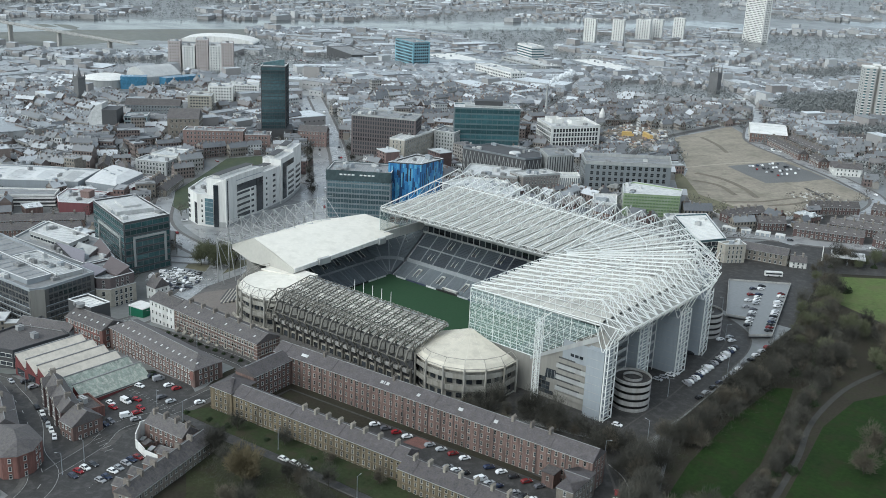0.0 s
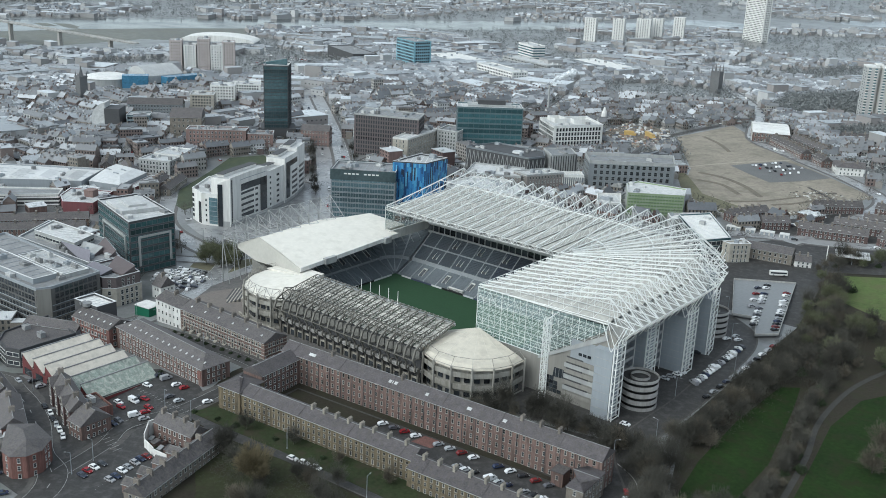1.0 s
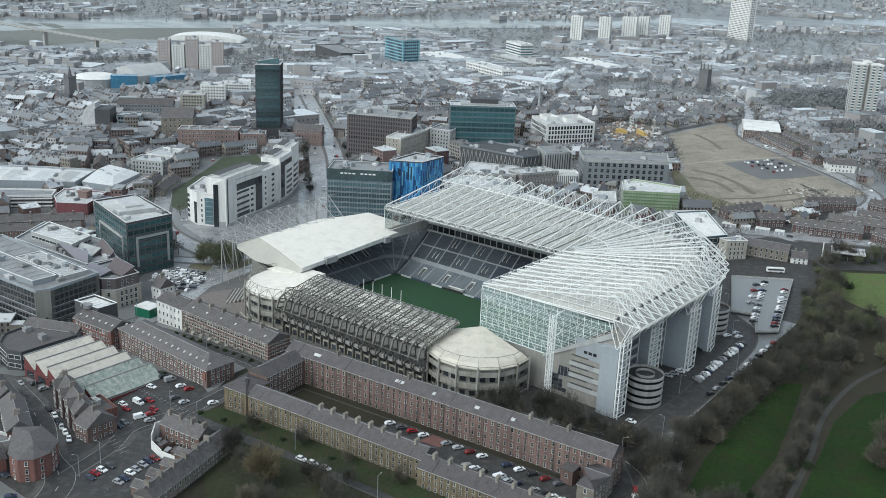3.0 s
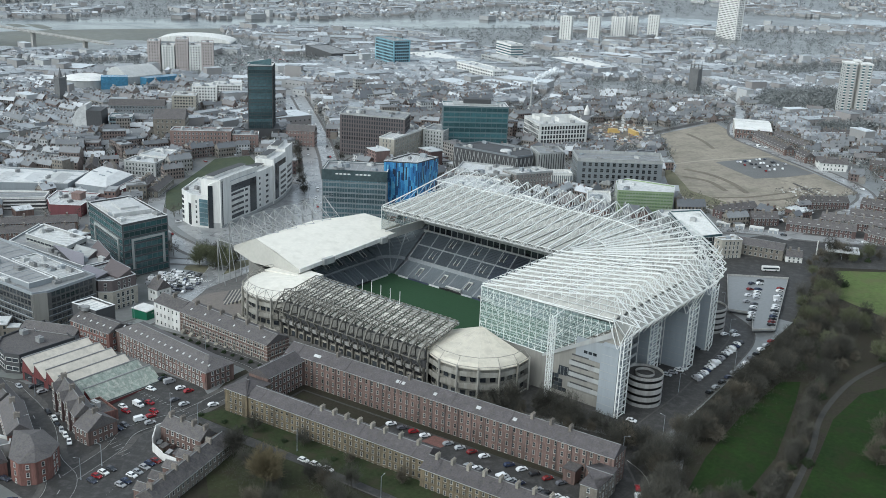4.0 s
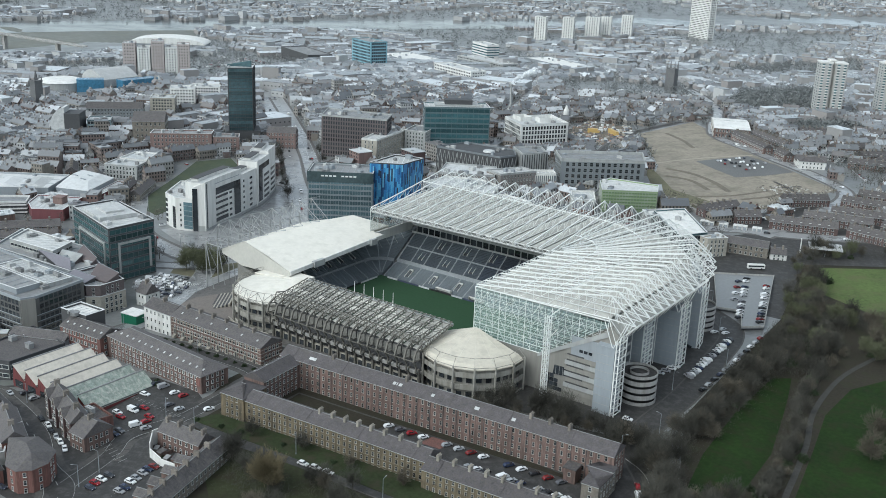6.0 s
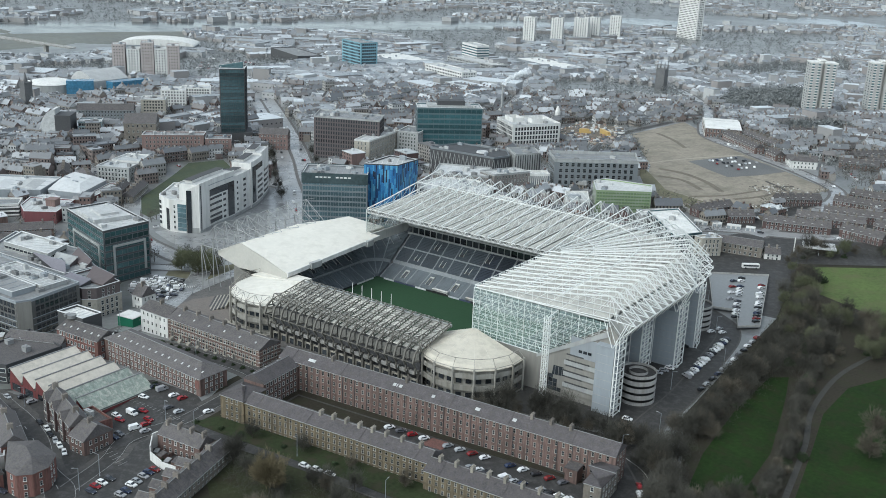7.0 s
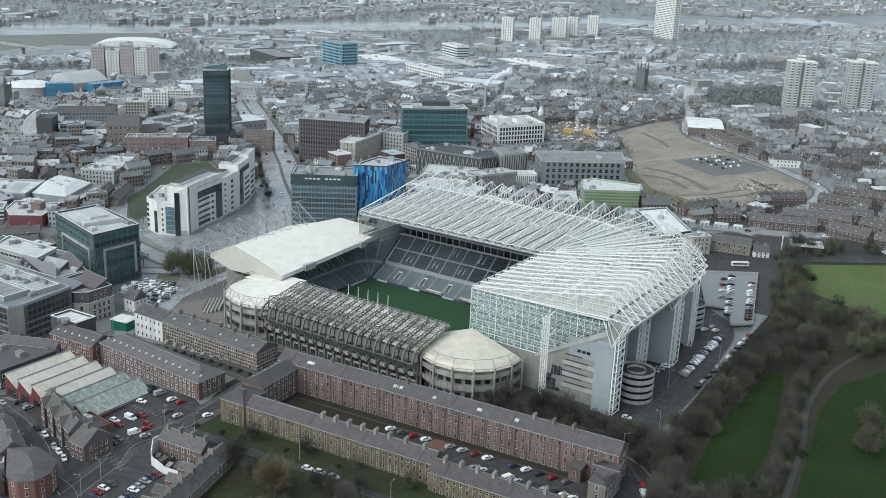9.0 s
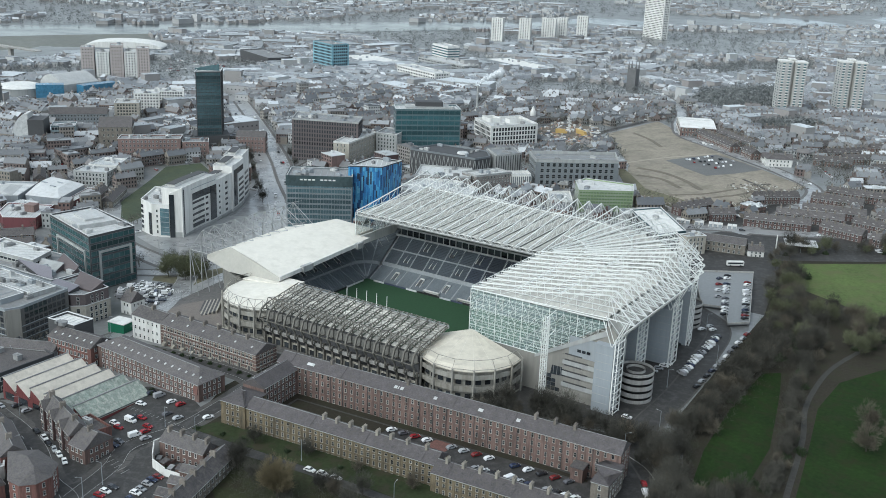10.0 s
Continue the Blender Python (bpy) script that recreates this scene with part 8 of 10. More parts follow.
for k in range(5):
    part("roof_ridge", Geo().add([(-8, -14, 0), (8, -14, 0), (8, 14, 0), (-8, 14, 0), (0, -11, 1.6), (0, 11, 1.6)], [(0, 1, 4), (1, 2, 5, 4), (2, 3, 5), (3, 0, 4, 5), (0, 3, 2, 1)]), MALL_ROOF if k % 2 else PALE_ROOF, ml[0], m=pose(28 - 16 * k, 22 - 14 * k, -4.95 - ml[3], 0, 0, 40))
rw = flat_block("shopping_centre", "red clad wing of the shopping centre", "shopping centre", [(-656, 375), (-669.5, 391.5), (-641, 408), (-623, 380), (-640, 367)], -13, -5.3, RED_CLAD, PALE_ROOF, 2, plant=5, seed=42, parapet=0.6)
part("lift_tower", Geo().box(-3.5, -3.5, 0, 3.5, 3.5, 4.5).box(-3.8, -3.8, 4.5, 3.8, 3.8, 5), HAZE_DULLED_BRICK, rw[0], m=pose(5, 6, -5.3 - rw[3], 0, 0, 25))
dkm = flat_block("parking_deck", "open white-framed parking deck of the shopping centre", "car park", [(-657, 374), (-669, 385), (-706, 350), (-690, 334)], -13, -5, DARK_CLAD, FELT, 3, plant=0, seed=44, parapet=0.9, cornice=WHITE_PAINT)
for i in range(len(dkm[2])):
    p, q = dkm[2][i], dkm[2][(i + 1) % len(dkm[2])]
    L = (Vector(q) - Vector(p)).length
    for k in range(3):
        part("deck_edge", Geo().box(0, -0.5, 1.2 + 2.7 * k, L, -0.02, 2.2 + 2.7 * k), WHITE_PAINT, dkm[1], m=wall_frame(p, q, 0))
# old rows between the shopping centre and the green
OR_ = "old rows by the green"
for p0, p1, dp, ev, wl in (((-628, 448), (-652, 482), 9, -8, GREY_STONE), ((-645, 447), (-664, 474), 8, -8.5, BRICK_BROWN), ((-684, 527), (-706, 540), 10, -7, BRICK_BROWN), ((-640, 308), (-600, 362), 10, -7.5, BRICK_BROWN), ((-690, 462), (-716, 476), 9, -7, BRICK_BROWN), ((-718, 458), (-742, 476), 9, -7, BRICK_BROWN), ((-622, 300), (-585, 350), 9, -8, BRICK_BROWN)):
    pitched_block("old_row", "dark slate-roofed old town row with small pale windows", "terrace", p0, p1, dp, -13, ev, 3.2, wl, SLATE, 2, (1.1, 1.6, 2.8), chimneys=5, group=OR_)
flat_block("bank_building", "white stone building with tall windows and pale roof", "building", [(-681, 487), (-689, 503), (-714, 492), (-706, 475)], -13, -2.5, PALE_CLAD, MALL_ROOF, 3, win=(1.6, 2.3, 2.8), plant=4, seed=45)
flat_block("bank_building", "white stone end block with stepped pale roof", "building", [(-690, 504.5), (-704, 527), (-722, 518), (-712, 494.5)], -13, -1.5, WHITE_PAINT, MALL_ROOF, 3, win=(1.6, 2.3, 3.0), plant=3, seed=46)

# red brick and white offices by the boulevard
flat_block("brick_office", "red brick office with white end bays", "office", [(-745, 552), (-707, 589), (-718, 602), (-756, 565)], -12, 6, HAZE_DULLED_BRICK, FELT, 5, win=(1.4, 1.8, 3.2), plant=6, seed=44)
pitched_block("brick_office", "red brick gabled block below the dark tower", "office", (-690, 640), (-668, 655), 14, -12, 4, 4, HAZE_DULLED_BRICK, SLATE, 4, (1.3, 1.7, 3))
pitched_block("stone_hall", "grey stone hall with broad gable", "hall", (-790, 568), (-769, 588), 24, -12, 9, 7, GREY_STONE, SLATE, 4, (1.4, 2, 4))
vd = thing("vaulted_tower", "pale curved glass-roofed building", "building", m=pose(-855, 545, -13, 0, 0, 40))
g = Geo().extrude([(0, 0), (-16, 0)] + [(-16 * math.cos(math.pi * i / 20), 30 * math.sin(math.pi * i / 20)) for i in range(1, 11)], -9, 9)
part("vault", g, PALE_ROOF, vd)
part("wing", Geo().box(0, -11, 0, 14, 11, 25), DARK_CLAD, vd)

flat_block("pink_apartments", "pale pink brick apartment block with white balconies", "apartment building", [(-857, 642), (-840, 659), (-858, 677), (-875, 660)], -11, 13, CREAM_STONE, PALE_ROOF, 8, win=(1.6, 1.5, 2.8), plant=5, seed=90)
flat_block("white_apartments", "white apartment block with flat pale roof", "apartment building", [(-882, 688), (-863, 706), (-880, 722), (-899, 704)], -10, 15, WHITE_PAINT, PALE_ROOF, 8, win=(1.4, 1.5, 3.0), plant=4, seed=91)
flat_block("white_apartments", "lower white block with dark window rows", "apartment building", [(-907, 738), (-884, 760), (-900, 775), (-923, 753)], -9, 9, WHITE_PAINT, PALE_ROOF, 6, win=(1.6, 1.6, 2.8), plant=4, seed=92)
pitched_block("long_grey_block", "long dark-roofed grey stone office block", "office", (-890, 590), (-852, 629), 18, -12, 5, 5, BLUE_GREY, SLATE, 5, (1.6, 1.8, 3.0))
flat_block("glass_cube", "pale blue glazed cube with metal roof", "office", [(-841, 556), (-826, 571), (-840, 584), (-855, 569)], -12, 4, glass("pale_cube_glass", (0.14, 0.2, 0.22), 0.3), PALE_ROOF, 4, band=(2.6, 2.4), plant=2, seed=93)
flat_block("brick_office", "red brick office with white stone end", "office", [(-706, 590), (-690, 606), (-702, 618), (-718, 602)], -12, 3, HAZE_DULLED_BRICK, FELT, 4, win=(1.4, 1.8, 3.0), plant=4, seed=94, frame_mat=WHITE_PAINT)
# church spire tower of the old town
OLD_STONE = surface("sooty_grey_stone", (0.13, 0.13, 0.13), 0.85, 0.3, 1.5, 0.12, 0.3)
sp = thing("stone_church_tower", "tall grey stone church tower with lantern crown", "church", m=pose(-995, 605, gz(-995, 605)))
part("tower", Geo().box(-4.5, -4.5, -1, 4.5, 4.5, 30).box(-4.9, -4.9, 29, 4.9, 4.9, 30.5), OLD_STONE, sp)
part("crown", Geo().tube(0, 0, 30.5, 41, 2.2, 0.3, 8), OLD_STONE, sp)
for x in (-4, 4):
    for y in (-4, 4):
        part("pinnacle", Geo().tube(x, y, 30.5, 36, 0.8, 0.1, 6), OLD_STONE, sp)

# ---- further landmarks ----
def slab(name, label, x, y, lx, ly, deg, h, wall, floors, win=(2.2, 1.5, 3.0), roof=PALE_ROOF, category="apartment tower", plant=2, seed=50, group=""):
    z0 = gz(x, y)
    return flat_block(name, label, category, rect(x, y, lx, ly, deg), z0, z0 + h, wall, roof, floors, win=win, plant=plant, seed=seed, group=group)


BEIGE_BRICK = surface("beige_brick", (0.4, 0.395, 0.375), 0.8, 0.15)
for i, (x, y) in enumerate(((-327, 1124), (-276, 1178), (-222, 1236))):
    t = thing("tower_block", "tall beige brick tower block with white balcony stacks", "apartment tower", "tower blocks beyond the park", pose(x, y, gz(x, y) - 2, 0, 0, 30))
    take(rect(x, y, 30, 30, 30))
    for dx_, dy_, w_, d_, h in ((-7.5, 0, 12, 18, 58), (7.5, -3, 12, 18, 58), (0, 2, 6, 12, 60)):
        part("wall", Geo().box(dx_ - w_ / 2, dy_ - d_ / 2, 0, dx_ + w_ / 2, dy_ + d_ / 2, h), BEIGE_BRICK, t)
        part("roof_slab", Geo().box(dx_ - w_ / 2 - 0.4, dy_ - d_ / 2 - 0.4, h, dx_ + w_ / 2 + 0.4, dy_ + d_ / 2 + 0.4, h + 1.4), WHITE_PAINT, t)
    for k in range(19):
        z = 2.5 + k * 2.9
        gb, gw = Geo(), Geo()
        for x0, y0 in ((-10.8, -9.1), (-4.4, -9.1), (4.2, -12.1), (10.6, -12.1)):
            gb.box(x0 - 1.4, y0 - 0.9, z, x0 + 1.4, y0, z + 1.1)
            gw.box(x0 - 1.3, y0 - 0.06, z + 1.15, x0 + 1.3, y0 + 0.02, z + 2.6)
        for x0 in (-13.55, 13.5):
            for y0 in (-5, 3):
                gw.box(x0, y0 - 1.2, z + 1, x0 + 0.06, y0 + 1.2, z + 2.4)
        part("balcony_row", gb, WHITE_PAINT, t)
        part("window_strip", gw, GLASS_GREY, t)
slab("white_slab", "tall white slab of flats standing above the river", -925, 2240, 62, 18, -25, 92, WHITE_PAINT, 24, (2.4, 1.7, 4.2), seed=51)
for i, (x, y, d_) in enumerate(((-1133, 1877, 24), (-1090, 1919, 24), (-1062, 1974, 30), (-1050, 2014, 22), (-1040, 2094, 24))):
    slab("riverside_tower", "pale grey tower of flats near the river", x, y, d_, 22, 20, 47, WHITE_PAINT, 15, (1.6, 1.6, 5.0), seed=52 + i, group="towers near the river")
slab("striped_office", "white office block with dark window stripes", -955, 1400, 52, 22, -28, 33, WHITE_PAINT, 8, None, seed=60, category="office")
for k in range(8):
    st = scene.objects.get("striped_office")
    part("window_band", Geo().box(-26.2, -11.2, 2 + 4.1 * k, 26.2, 11.2, 3.9 + 4.1 * k), GLASS_GREY, st, m=pose(0, 0, 0, 0, 0, -28))
# glass tint made pale blue to hold the haze before this office
slab("blue_office", "blue-grey glazed office with pale crown", -990, 1145, 54, 28, -20, 39, glass("haze_paled_blue_glass", (0.15, 0.28, 0.33), 0.35), 9, (2.6, 2.6, 3.4), FELT, "office", 3, 61)
slab("long_white_office", "long low white office with arched windows", -800, 1105, 90, 24, -22, 16, WHITE_PAINT, 4, (2, 2, 4), category="office", plant=6, seed=62)
slab("long_white_office", "long white office wing", -905, 1330, 120, 30, -20, 12, PALE_CLAD, 3, (2, 1.5, 4), category="office", plant=6, seed=63)
slab("dark_shed", "long low dark roofed shed", -1140, 1170, 110, 40, -24, 15, DARK_CLAD, 2, None, FELT, "shed", 2, 64)
slab("retail_shed", "wide pale-roofed retail shed", -1020, 1290, 120, 60, -20, 9, GREY_CLAD, 2, None, WHITE_PAINT, "shed", 8, 65)
slab("retail_shed", "wide pale-roofed retail shed", -840, 1450, 140, 50, -24, 9, GREY_CLAD, 2, None, WHITE_PAINT, "shed", 8, 66)
# apartments with a round white hall
PINKISH = surface("pale_pinkish_brick", (0.42, 0.37, 0.35), 0.8, 0.2, 1.0, 0.1, 0.1)
for i, (x, y, h) in enumerate(((-1147, 842, 56), (-1134, 855, 50), (-1122, 868, 58), (-1111, 881, 50), (-1101, 893, 54))):
    slab("beige_apartments", "beige and white stepped apartment block", x, y, 16, 26, 48, h - 16, WHITE_PAINT if i % 2 else PINKISH, 10, (1.3, 1.5, 3.4), seed=70 + i, group="apartments in the south", category="apartment building")
rh = thing("round_hall", "round white-roofed hall with blue glazed fronts", "hall", m=pose(-1083, 694, -16))
take(rect(-1072, 730, 130, 150), 0)
part("drum", Geo().tube(0, 0, 0, 16, 28, None, 36), PALE_CLAD, rh)
part("roof", Geo().tube(0, 0, 16, 19, 29, 17, 36), WHITE_PAINT, rh)
BLUEG = glass("blue_glazing", (0.05, 0.15, 0.24), 0.2)
part("glazed_front", Geo().box(-15, -4, 0, 15, 10, 21), BLUEG, rh, m=pose(39, 12, 0, 0, 0, 52))
part("glazed_front", Geo().box(-24, -4, 0, 24, 10, 18), BLUEG, rh, m=pose(55, 68, 0, 0, 0, 86))
part("curved_roof", Geo().extrude([(-16, 8)] + [(-16 + 42 * i / 8, 17 + 10 * math.sin(math.pi * (i / 8) ** 0.8)) for i in range(9)] + [(26, 8)], -16, 34), PALE_ROOF, rh, "pale curved sheet roof", m=pose(8, 50, 0, 0, 0, 0))
ar = thing("arena", "broad pale arched arena roof", "arena", m=pose(-1474, 1178, -34, 0, 0, 38) @ Matrix.Diagonal((0.74, 0.74, 1.1, 1)))
g = Geo().extrude([(-90 * math.cos(math.pi * i / 16), 8 + 10 * math.sin(math.pi * i / 16)) for i in range(17)], -40, 40)
part("roof", g, WHITE_PAINT, ar)
part("wall", Geo().box(-88, -39, 0, 88, 39, 8), GREY_CLAD, ar)
# church tower, flue stack, silo
ch = thing("church_tower", "dark stone church tower with corner pinnacles", "church", m=pose(-564, 1255, gz(-564, 1255)))
part("tower", Geo().box(-6, -6, -1, 6, 6, 28), OLD_STONE, ch)
for x in (-5, 5):
    for y in (-5, 5):
        part("pinnacle", Geo().tube(x, y, 28, 38, 1.3, 0.1, 8), OLD_STONE, ch)
stk = thing("flue_stack", "slim grey boiler flue stack", "chimney", m=pose(-611, 933, -8))
part("shaft", Geo().tube(0, 0, 0, 36, 1.3, 0.9, 12).tube(0, 0, 35, 37, 1.2, 1.2, 12), PALE_CLAD, stk)
rk = thing("white_silo", "small white silo with pointed top", "silo", m=pose(-549, 948, -6))
part("body", Geo().tube(0, 0, 0, 12, 3.0, 3.0, 14).tube(0, 0, 12, 18, 3.0, 0.6, 14), WHITE_PAINT, rk)
SITE = [(-524, 908), (-524, 957), (-471, 949), (-428, 866), (-455, 844), (-491, 854)]
patch("building_site", SITE, 0.06, CHURNED, "churned brown ground of a busy building site", "building site")
rs = random.Random(88)
g = Geo()
n_ = 0
while n_ < 260:
    x, y = rs.uniform(-524, -428), rs.uniform(844, 957)
    if inside(SITE, x, y):
        n_ += 1
        a_, b_, h_ = rs.uniform(0.4, 2.6), rs.uniform(0.4, 1.2), rs.uniform(0.3, 2.2)
        m = pose(x, y, gz(x, y), 0, 0, rs.uniform(0, 180))
        g.hexa([m @ Vector(q) for q in ((-a_, -b_, 0), (a_, -b_, 0), (a_, b_, 0), (-a_, b_, 0), (-a_, -b_, h_), (a_, -b_, h_), (a_, b_, h_), (-a_, b_, h_))])
tagged(part("site_materials", g, palette("site_stacks", [(0.5, 0.5, 0.5), (0.2, 0.18, 0.16), (0.62, 0.62, 0.6), (0.3, 0.2, 0.15), (0.12, 0.13, 0.15), (0.4, 0.36, 0.3)], 0.7, 0.1)), "stacks of pale and brown building materials", "building materials", kind="stuff")
for i in range(3):
    cab = thing("site_cabins", "stacked yellow site cabins", "cabin", "site cabins", pose((-491, -472, -464)[i], (902, 905, 897)[i], gz((-491, -472, -464)[i], 900), 0, 0, (25, -38, -38)[i]))
    part("cabin", Geo().box(-6, -1.4, 0, 6, 1.4, 2.5).box(-6, -1.4, 2.6, 4, 1.4, 4.6), surface("yellow_paint", (0.48, 0.33, 0.12), 0.5, 0.1), cab)
pitched_block("red_factory", "old red brick factory with white roof edge", "factory", (-376, 930), (-345, 944), 60, 6, 15, 3, BRICK_BROWN, WHITE_PAINT, 2, (1.6, 2.4, 3.2))
pitched_block("white_inn", "white inn with dark slate roof at the road bend", "pub", (-274, 860), (-251, 871), 12, 6, 11, 4, WHITE_PAINT, SLATE, 2, (1.2, 1.6, 3), chimneys=2)
# bridge over the river
br = thing("river_bridge", "long concrete bridge on slim piers over the river", "bridge", m=Matrix.Translation((-1560, 1000, -32)))
p, q = Vector((-460, -216, 52)), Vector((112, -14, 14))
d = (q - p).normalized()
nr = Vector((-d.y, d.x, 0)).normalized() * 7
up = Vector((0, 0, 1.2))
part("deck", Geo().hexa([tuple(v) for v in (p - nr, q - nr, q + nr, p + nr, p - nr + up, q - nr + up, q + nr + up, p + nr + up)]), CONCRETE, br)
for s_ in (-1, 1):
    part("parapet", Geo().beam(p + nr * s_ + up * 1.4, q + nr * s_ + up * 1.4, 0.5), CONCRETE, br)
for k in range(6):
    c = p.lerp(q, (k + 0.5) / 6)
    part("pier", Geo().box(c.x - 3, c.y - 3, 0, c.x + 3, c.y + 3, c.z), CONCRETE, br)
# car deck north-west of the stadium
dk = thing("car_deck", "raised concrete parking deck with dark parapets", "car park", m=Matrix.Translation((-190, 512, 0)))
DP = ccw([(-31, 32), (-1.5, 52), (22.3, -33.5), (13.5, -42.5), (4.6, -19.2), (-7.5, -23)])
take([(x - 190, y + 512) for x, y in DP])
part("deck", Geo().prism(DP, 1.1, 1.6), surface("wet_deck_concrete", (0.2, 0.205, 0.205), 0.5, 0.2, 0.6, 0.05, 0.1), dk)
part("base", Geo().prism(inset(DP, 1.0), -1, 1.1), DARK_CLAD, dk)
for i in range(6):
    a, b = Vector(DP[i]), Vector(DP[(i + 1) % 6])
    d = (b - a).normalized()
    nr = Vector((-d.y, d.x)) * 0.3
    part("parapet", Geo().prism([tuple(a), tuple(b), tuple(b + nr), tuple(a + nr)], 1.6, 2.5), CONCRETE, dk)

# small white steam plume drifting from the flue stack
STEAM = sheer("white_steam", (0.85, 0.87, 0.88), 0.42)
pl = thing("steam_plume", "white steam plume drifting above the flue stack", "steam", m=pose(-611, 933, 29.5))
rnd = random.Random(9)
for i in range(22):
    u = i / 21
    bm = bmesh.new()
    bmesh.ops.create_icosphere(bm, subdivisions=2, radius=0.9 + 3.4 * u ** 0.8)
    for v in bm.verts:
        v.co *= 1 + 0.3 * noise.noise(v.co * 0.6 + Vector((i, 0, 0)))
    part("puff", bm, STEAM, pl, m=Matrix.Translation((15 * u + rnd.gauss(0, 0.9), 24 * u + rnd.gauss(0, 0.9), 1 + 12 * u ** 0.7 + rnd.gauss(0, 0.9))))

# ---- the spread of the city: houses and blocks between the landmarks ----
rnd = random.Random(11)
WALLS = [HAZE_DULLED_BRICK, BRICK_BROWN, GREY_STONE, GREY_STONE, PALE_CLAD, WHITE_PAINT, MAROON]
TOWN_FLAT = palette("town_flat_roof", [(0.36, 0.37, 0.37), (0.2, 0.2, 0.21), (0.55, 0.56, 0.56), (0.25, 0.25, 0.25), (0.12, 0.12, 0.125), (0.3, 0.3, 0.29)], 0.4, 0.2, True)
# slates a step lighter, with some of the town's haze in the colour
TOWN_SLATE = palette("town_slate_roof", [(0.11, 0.114, 0.122), (0.14, 0.142, 0.146), (0.1, 0.105, 0.112), (0.145, 0.132, 0.125), (0.2, 0.205, 0.21)], 0.4, 0.25, True)


def heading(x, y):
    """Direction of the streets hereabouts, in degrees."""
    k = noise.noise(Vector((x * 0.0035, y * 0.0035, 3.1)))
    return round((25 + 190 * k) / 15) * 15


def town_geo(g, rg, M, lx, ly, h, flat, wi=0, ri_=0):
    """Adds one town building to a wall mesh and a roof mesh: walls, windows, gabled or flat roof, small roof clutter."""
    P = lambda pts: [tuple(M @ Vector(p)) for p in pts]

    def bx(t, x0, y0, z0, x1, y1, z1, mi):
        t.add(P([(x0, y0, z0), (x1, y0, z0), (x1, y1, z0), (x0, y1, z0), (x0, y0, z1), (x1, y0, z1), (x1, y1, z1), (x0, y1, z1)]), [(4, 5, 6, 7), (0, 1, 5, 4), (1, 2, 6, 5), (2, 3, 7, 6), (3, 0, 4, 7)], mi)

    H = h + 1
    bx(g, -lx / 2, -ly / 2, 0, lx / 2, ly / 2, H, wi)
    fl = max(1, int(h / 2.9))
    for k in range(fl):
        zz = 1.9 + k * h / fl
        for sgn, L, W in ((0, lx, ly), (1, ly, lx)):
            m = max(1, int(L / 2.3))
            for i in range(m):
                u = -L / 2 + L * (i + 0.5) / m
                for s in (-1, 1):
                    if sgn and s > 0:
                        continue
                    f = s * (W / 2 + 0.05)
                    q = [(u - 0.55, f, zz), (u + 0.55, f, zz), (u + 0.55, f, zz + 1.6), (u - 0.55, f, zz + 1.6)]
                    if sgn:
                        q = [(y, x, z) for x, y, z in q]
                    g.add(P(q), [(0, 1, 2, 3)], wi + 1)
    for _ in range(rnd.choice([0, 1, 1, 2])):
        a, e = rnd.uniform(-lx * 0.35, lx * 0.35), rnd.choice([-1, 1])
        w2, dp, hh = rnd.uniform(1.6, 3.2), rnd.uniform(2.5, 6.0), H * rnd.uniform(0.45, 0.85)
        y0, y1 = sorted((e * ly / 2, e * (ly / 2 + dp)))
        bx(g, a - w2, y0, 0, a + w2, y1, hh, wi)
        if rnd.random() < 0.5:
            bx(rg, a - w2 - 0.15, y0 - 0.1, hh, a + w2 + 0.15, y1 + 0.15, hh + 0.35, ri_)
        else:
            rg.add(P([(a - w2 - 0.2, y0, hh), (a, y0, hh + w2 * 0.8), (a, y1, hh + w2 * 0.8), (a - w2 - 0.2, y1, hh), (a + w2 + 0.2, y0, hh), (a + w2 + 0.2, y1, hh)]), [(0, 1, 2, 3), (4, 5, 2, 1)], ri_)
            g.add(P([(a - w2, y0, hh), (a + w2, y0, hh), (a, y0, hh + w2 * 0.75), (a - w2, y1, hh), (a + w2, y1, hh), (a, y1, hh + w2 * 0.75)]), [(0, 1, 2), (3, 5, 4)], wi)
    if flat:
        bx(rg, -lx / 2 - 0.2, -ly / 2 - 0.2, H, lx / 2 + 0.2, ly / 2 + 0.2, H + 0.4, ri_)
        for _ in range(rnd.randint(1, 4)):
            a, b = rnd.uniform(-lx * 0.3, lx * 0.3), rnd.uniform(-ly * 0.3, ly * 0.3)
            s = rnd.uniform(0.6, 2.0)
            bx(rg, a - s, b - s * 0.7, H + 0.4, a + s, b + s * 0.7, H + 0.4 + rnd.uniform(0.6, 2.2), ri_)
        for y0 in (-ly / 2 - 0.2, ly / 2 - 0.15):
            bx(rg, -lx / 2 - 0.2, y0, H + 0.4, lx / 2 + 0.2, y0 + 0.35, H + 0.9, ri_)
    else:
        ri = ly * rnd.uniform(0.36, 0.52)
        g.add(P([(-lx / 2, -ly / 2, H), (-lx / 2, ly / 2, H), (-lx / 2, 0, H + ri), (lx / 2, -ly / 2, H), (lx / 2, ly / 2, H), (lx / 2, 0, H + ri)]), [(0, 2, 1), (3, 4, 5)], wi)
        o = 0.3
        v = [(-lx / 2 - o, -ly / 2 - o, H - 0.15), (lx / 2 + o, -ly / 2 - o, H - 0.15), (lx / 2 + o, 0, H + ri + 0.2), (-lx / 2 - o, 0, H + ri + 0.2), (lx / 2 + o, ly / 2 + o, H - 0.15), (-lx / 2 - o, ly / 2 + o, H - 0.15)]
